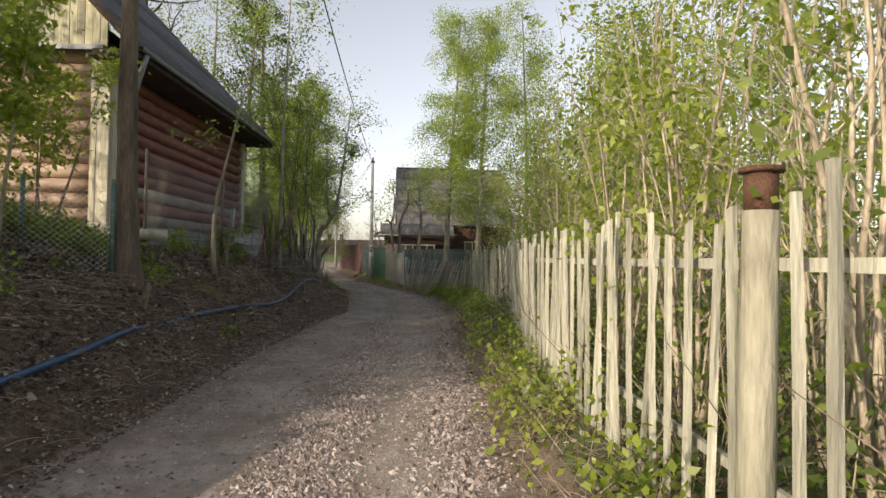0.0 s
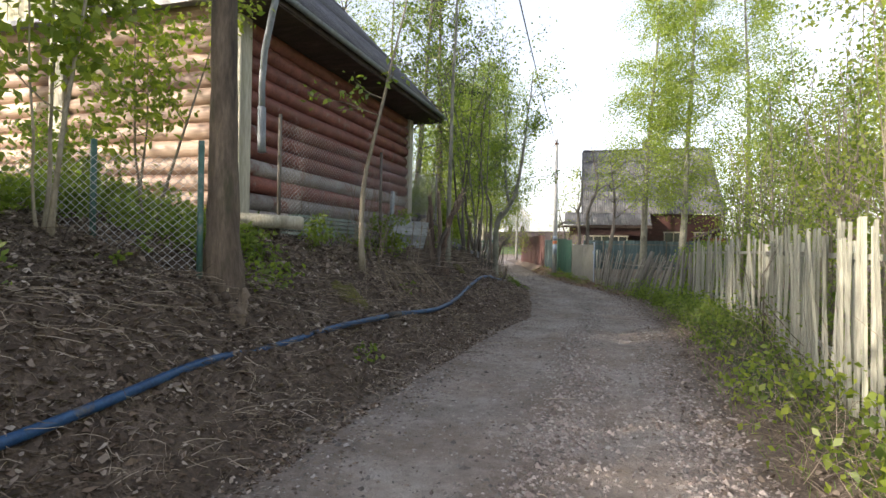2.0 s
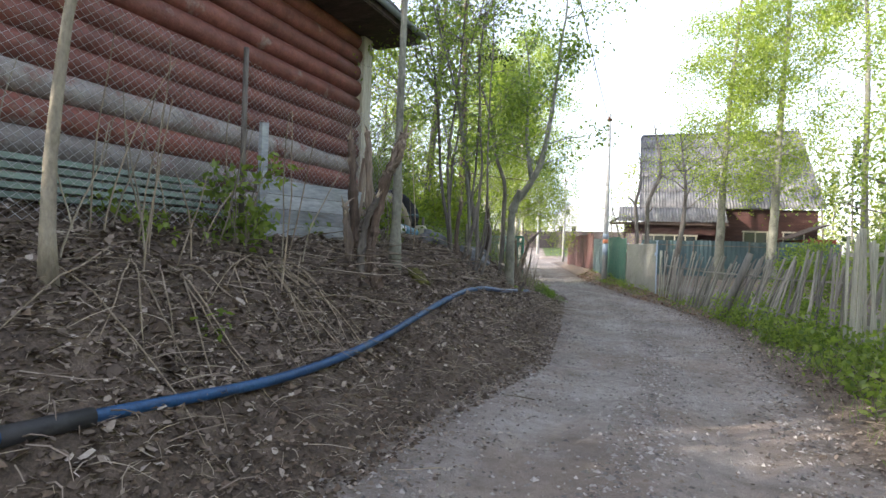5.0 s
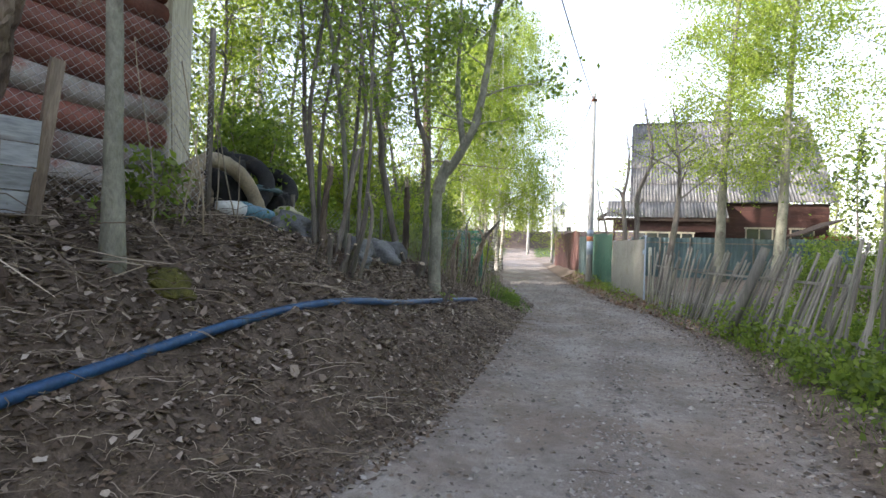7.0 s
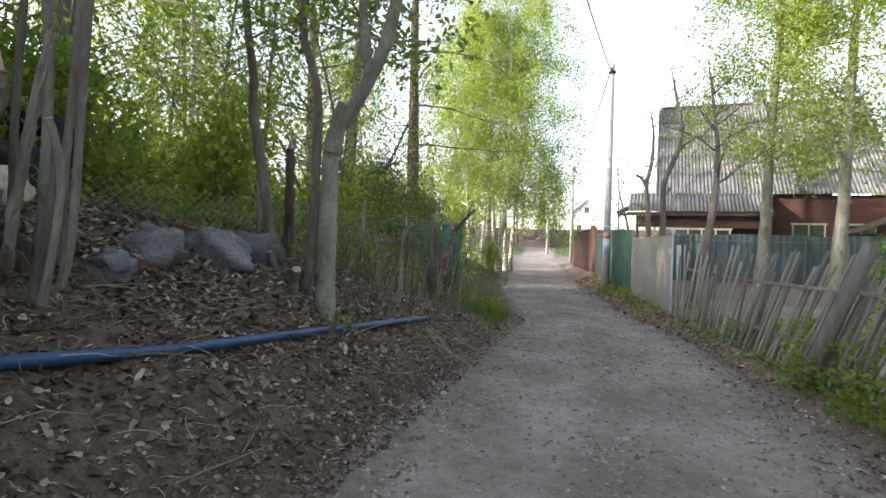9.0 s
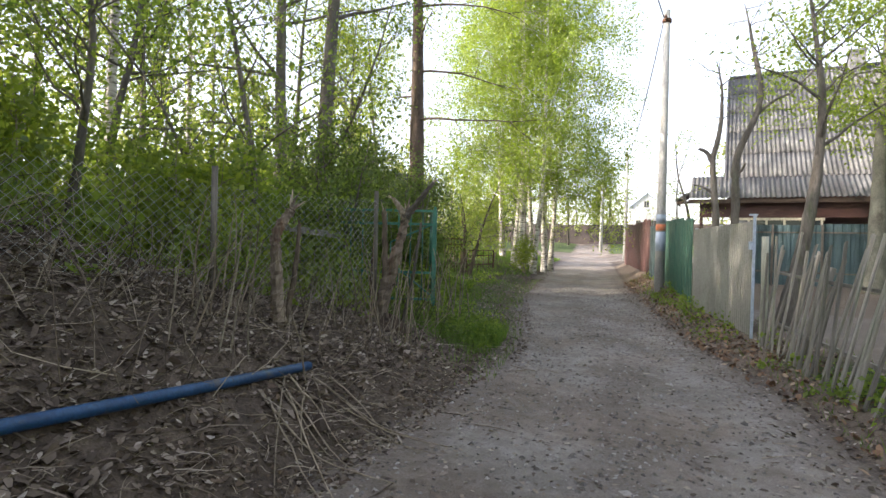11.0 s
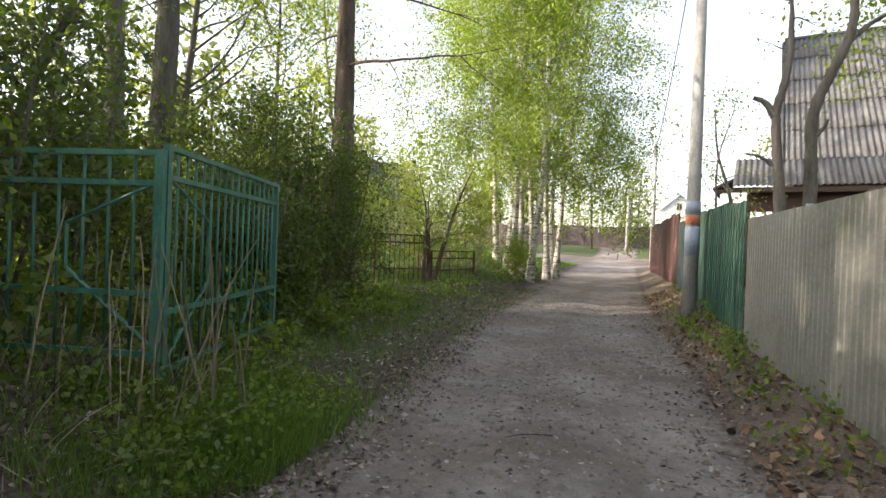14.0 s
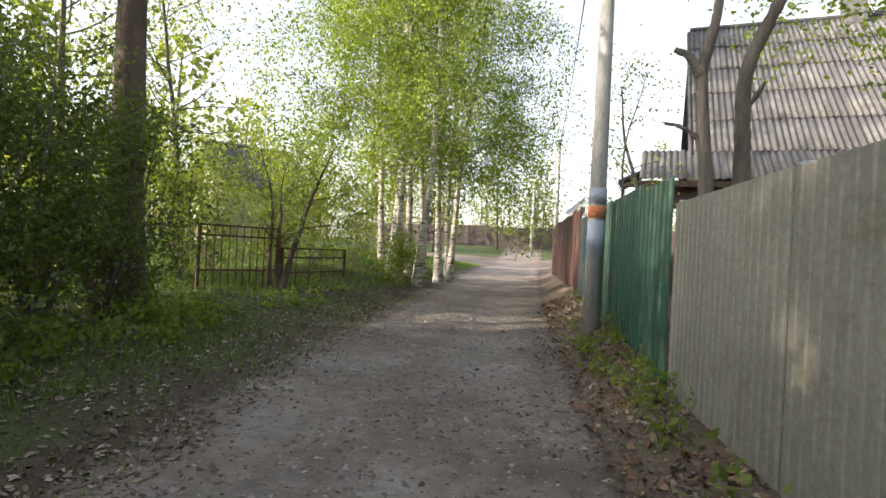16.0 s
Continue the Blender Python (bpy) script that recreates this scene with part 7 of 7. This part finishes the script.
x, y = scatter(lr, 2600, -4.4, -3.0, 1.5, 9.5, lambda x, y, d, e: np.exp(-((d - 1.15) / 0.25) ** 2) * (0.2 + 0.8 * patchy(x, y, 2.0)))
stalks("overhanging_grass", lr, x, y, 0.2, 0.5, 0.0032, 0.85, "stalk", "dry grass hanging over the bank's edge", 2.6)


def pebbles(name, rng, x, y, size, label, material="pebble", category="gravel"):
    n = len(x)
    base = np.array([(1, 0, 0), (0, 1, 0), (-1, 0, 0), (0, -1, 0), (0, 0, 1)], float)
    tri = np.array([(0, 1, 4), (1, 2, 4), (2, 3, 4), (3, 0, 4)])
    s = (size * rng.lognormal(0, 0.4, n))[:, None, None]
    a = rng.uniform(0, 6.28, n)
    v = base[None] * (1 + 0.35 * rng.normal(size=(n, 5, 1))) * s * np.array([1, 0.75, 0.6])
    v = np.stack([v[..., 0] * np.cos(a)[:, None] - v[..., 1] * np.sin(a)[:, None], v[..., 0] * np.sin(a)[:, None] + v[..., 1] * np.cos(a)[:, None], v[..., 2]], -1)
    v = v + np.stack([x, y, land(x, y) - size * 0.05], -1)[:, None]
    f = (np.arange(n) * 5)[:, None, None] + tri[None]
    me = bpy.data.meshes.new(name)
    me.from_pydata(v.reshape(-1, 3).tolist(), [], f.reshape(-1, 3).tolist())
    me.materials.append(M[material])
    return tagged(new(name, me), label, category, kind="stuff")


def strip(x, y):
    mid = (np.interp(y, *ROAD_L) + np.interp(y, *ROAD_R)) / 2
    return np.exp(-((x - mid - 0.05) / 0.32) ** 2) + 0.7 * np.exp(-((x - mid - 1.25) / 0.3) ** 2) + 0.5 * np.exp(-((x - mid + 1.4) / 0.3) ** 2)


x, y = scatter(lr, 330000, -8.5, 1.4, 1.5, 40, lambda x, y, d, e: (d < 0.1) * (e < 0.1) * np.clip(strip(x, y) * (0.35 + 0.65 * patchy(x, y)) * np.clip((30 - y) / 14, 0.35, 1), 0.18, 1))
pebbles("gravel", lr, x, y, 0.014, "loose crushed gravel between the wheel tracks")
x, y = scatter(lr, 80000, -1.6, 1.3, 0.8, 12, lambda x, y, d, e: (np.exp(-((x + 0.25) / 0.35) ** 2) + np.exp(-((x - 0.85) / 0.3) ** 2)) * (0.3 + 0.7 * patchy(x, y, 1.3)) * np.clip((12 - y) / 6, 0, 1))
pebbles("gravel_ridges", lr, x, y, 0.018, "pinkish crushed stone heaped between the wheel tracks", "pebble_pink")
x, y = scatter(lr, 60000, -4.2, -1.6, 2, 26, lambda x, y, d, e: (d > -0.15) * np.where(d < 0.8, 1, 0.4) * bank_w(y) * (0.15 + 0.85 * patchy(x, y, 2.3)))
pebbles("soil_clods", lr, x, y, 0.020, "crumbled dark soil clods on the bank", "clod", "soil")
x, y = scatter(lr, 500, -4, 1.4, 1.5, 33, lambda x, y, d, e: (d < 0.1) * (e < 0.1) * (0.2 + strip(x, y)))
pebbles("stones_on_lane", lr, x, y, 0.022, "larger stones pressed into the lane")


def blades(name, rng, x, y, h, w, label, material="grass"):
    n = len(x)
    b = np.stack([x, y, land(x, y) - 0.01], -1)
    a = rng.uniform(0, 6.28, n)
    sd = np.stack([np.cos(a), np.sin(a), 0 * a], -1) * w
    ln = np.stack([rng.normal(size=n) * 0.35, rng.normal(size=n) * 0.35, np.ones(n)], -1) * (h * rng.uniform(0.4, 1.3, n))[:, None]
    q = np.stack([b - sd, b + sd, b + ln], 1)
    return tagged(new(name, quads_mesh(name, q, 3, M[material])), label, "grass", kind="stuff")


x, y = scatter(lr, 120000, -9, -3, 24.5, 44, lambda x, y, d, e: (d > -0.25) * np.clip((y - 24.5) / 2, 0, 1) * np.clip(1.3 - d / 4, 0.2, 1) * (0.15 + 0.85 * patchy(x, y, 0.8)) * np.where(d < 0.9, np.where(y < 29, 0.7, 0.25), 1))
blades("grass_left_verge", lr, x, y, 0.09, 0.006, "short green grass along the lane's edge")
x, y = scatter(lr, 26000, -5.6, -3.9, 25.8, 28.6, lambda x, y, d, e: (d > 0.0) * np.exp(-((y - 27) / 0.9) ** 2) * patchy(x, y, 2.0))
blades("tall_grass_tuft", lr, x, y, 0.22, 0.0045, "taller grass tuft by the green gate")
x, y = scatter(lr, 70000, -5.5, 3, 1, 42, lambda x, y, d, e: (e > 0.1) * (e < 1.6) * (0.12 + 0.75 * patchy(x, y, 1.1)) * np.where(y > 27, 0.4, 1))
blades("grass_fence_verge", lr, x, y, 0.13, 0.005, "grass along the foot of the fences")
x, y = scatter(lr, 60000, -24, -9.5, 33, 64, lambda x, y, d, e: (d > 0.3) * 0.9)
blades("meadow_grass", lr, x, y, 0.16, 0.014, "sunlit meadow grass behind the iron fence")


def weeds(name, rng, x, y, h, size, leaves, label, material):
    c = []
    for i in range(len(x)):
        hh = h * rng.uniform(0.4, 1.3)
        c.append(np.array([x[i], y[i], ground_at(x[i], y[i])]) + rng.normal(size=(leaves, 3)) * [0.09, 0.09, 0] + np.stack([np.zeros(leaves), np.zeros(leaves), rng.uniform(0.03, hh, leaves)], -1))
    return tagged(new(name, quads_mesh(name, leaf_quads(rng, np.concatenate(c), size, 0.6, 0.9), 4, M[material])), label, "weeds", kind="stuff")


x, y = scatter(lr, 620, 0.6, 2.5, 1.5, 27, lambda x, y, d, e: (e > 0.3) * np.where(y < 11, 0.45, 1) * (0.2 + 0.8 * patchy(x, y, 1.3)))
weeds("verge_weeds", lr, x, y, 0.36, 0.085, 30, "fresh green weeds at the picket fence", "leaf_mid")
x, y = scatter(lr, 900, 2.3, 6.5, 0.5, 14, lambda x, y, d, e: 0.4 + 0.6 * patchy(x, y, 1.1))
weeds("thicket_undergrowth", lr, x, y, 0.95, 0.075, 30, "leafy undergrowth behind the picket fence", "leaf_mid")
x, y = scatter(lr, 240, 0.4, 2.2, 14, 23.5, lambda x, y, d, e: (e > 0.35) * 1.0)
weeds("nettle_patch", lr, x, y, 0.5, 0.085, 38, "leafy nettle patch under the fence", "leaf_mid")
x, y = scatter(lr, 90, 1.2, 2.1, 2, 10, lambda x, y, d, e: (e > 0.1) * 0.8)
weeds("young_shoots", lr, x, y, 0.6, 0.075, 16, "yellow-green shoots by the fence", "leaf_bright")
x, y = scatter(lr, 420, -7.5, -2.4, 2, 25, lambda x, y, d, e: (d > 0.3) * np.where(d > 1.9, 0.9, 0.25) * (0.2 + 0.8 * patchy(x, y, 1.0)))
weeds("bank_weeds", lr, x, y, 0.2, 0.075, 22, "small green plants on the bank", "leaf_mid")
x, y = scatter(lr, 520, -6.2, -3.2, 1.5, 8.6, lambda x, y, d, e: (d > 1.15) * ((y < 5.3) | (x < -5.2) | (y > 7.3)) * (0.25 + 0.75 * patchy(x, y, 1.6)))
weeds("bank_edge_weeds", lr, x, y, 0.28, 0.075, 26, "leafy green plants along the bank's edge", "leaf_mid")
x, y = scatter(lr, 950, -8.5, -4.0, 2.5, 8.8, lambda x, y, d, e: (d > 1.5) * ((x < -5.2) | (y < 5.3) | (y > 7.3)) * 1.0)
weeds("ground_elder", lr, x, y, 0.35, 0.08, 34, "dense low ground cover on the bank top", "leaf_mid")
x, y = scatter(lr, 420, -9.6, -4.8, 27.5, 44, lambda x, y, d, e: (d > 1.2) * (d < 3.6) * 0.9)
weeds("verge_herbs", lr, x, y, 0.3, 0.09, 34, "leafy herbs under the bushes", "leaf_mid")
x, y = scatter(lr, 160, -5, -1.0, 29, 44, lambda x, y, d, e: (e > 0.35) * (e < 1.2) * 0.8)
weeds("pole_foot_weeds", lr, x, y, 0.22, 0.075, 30, "green weeds at the foot of the sheet fence", "leaf_mid")
x, y = scatter(lr, 800, -3.5, 1.4, 22, 36, lambda x, y, d, e: (e > 0.25) * (e < 0.95) * patchy(x, y, 1.7))
weeds("fence_foot_weeds", lr, x, y, 0.2, 0.065, 26, "small green weeds among dead leaves at the fence", "leaf_mid")
x, y = scatter(lr, 1700, -15, -4.9, 18.5, 31, lambda x, y, d, e: (d > 1.5) * 0.9)
weeds("undergrowth", lr, x, y, 0.7, 0.085, 34, "bright green undergrowth behind the net", "leaf_mid")
x, y = scatter(lr, 90, -5.4, -3.9, 26.2, 28.2, lambda x, y, d, e: (d > 0.15) * 0.9)
weeds("gate_weeds", lr, x, y, 0.34, 0.05, 44, "fresh green weeds before the gate", "leaf_mid")
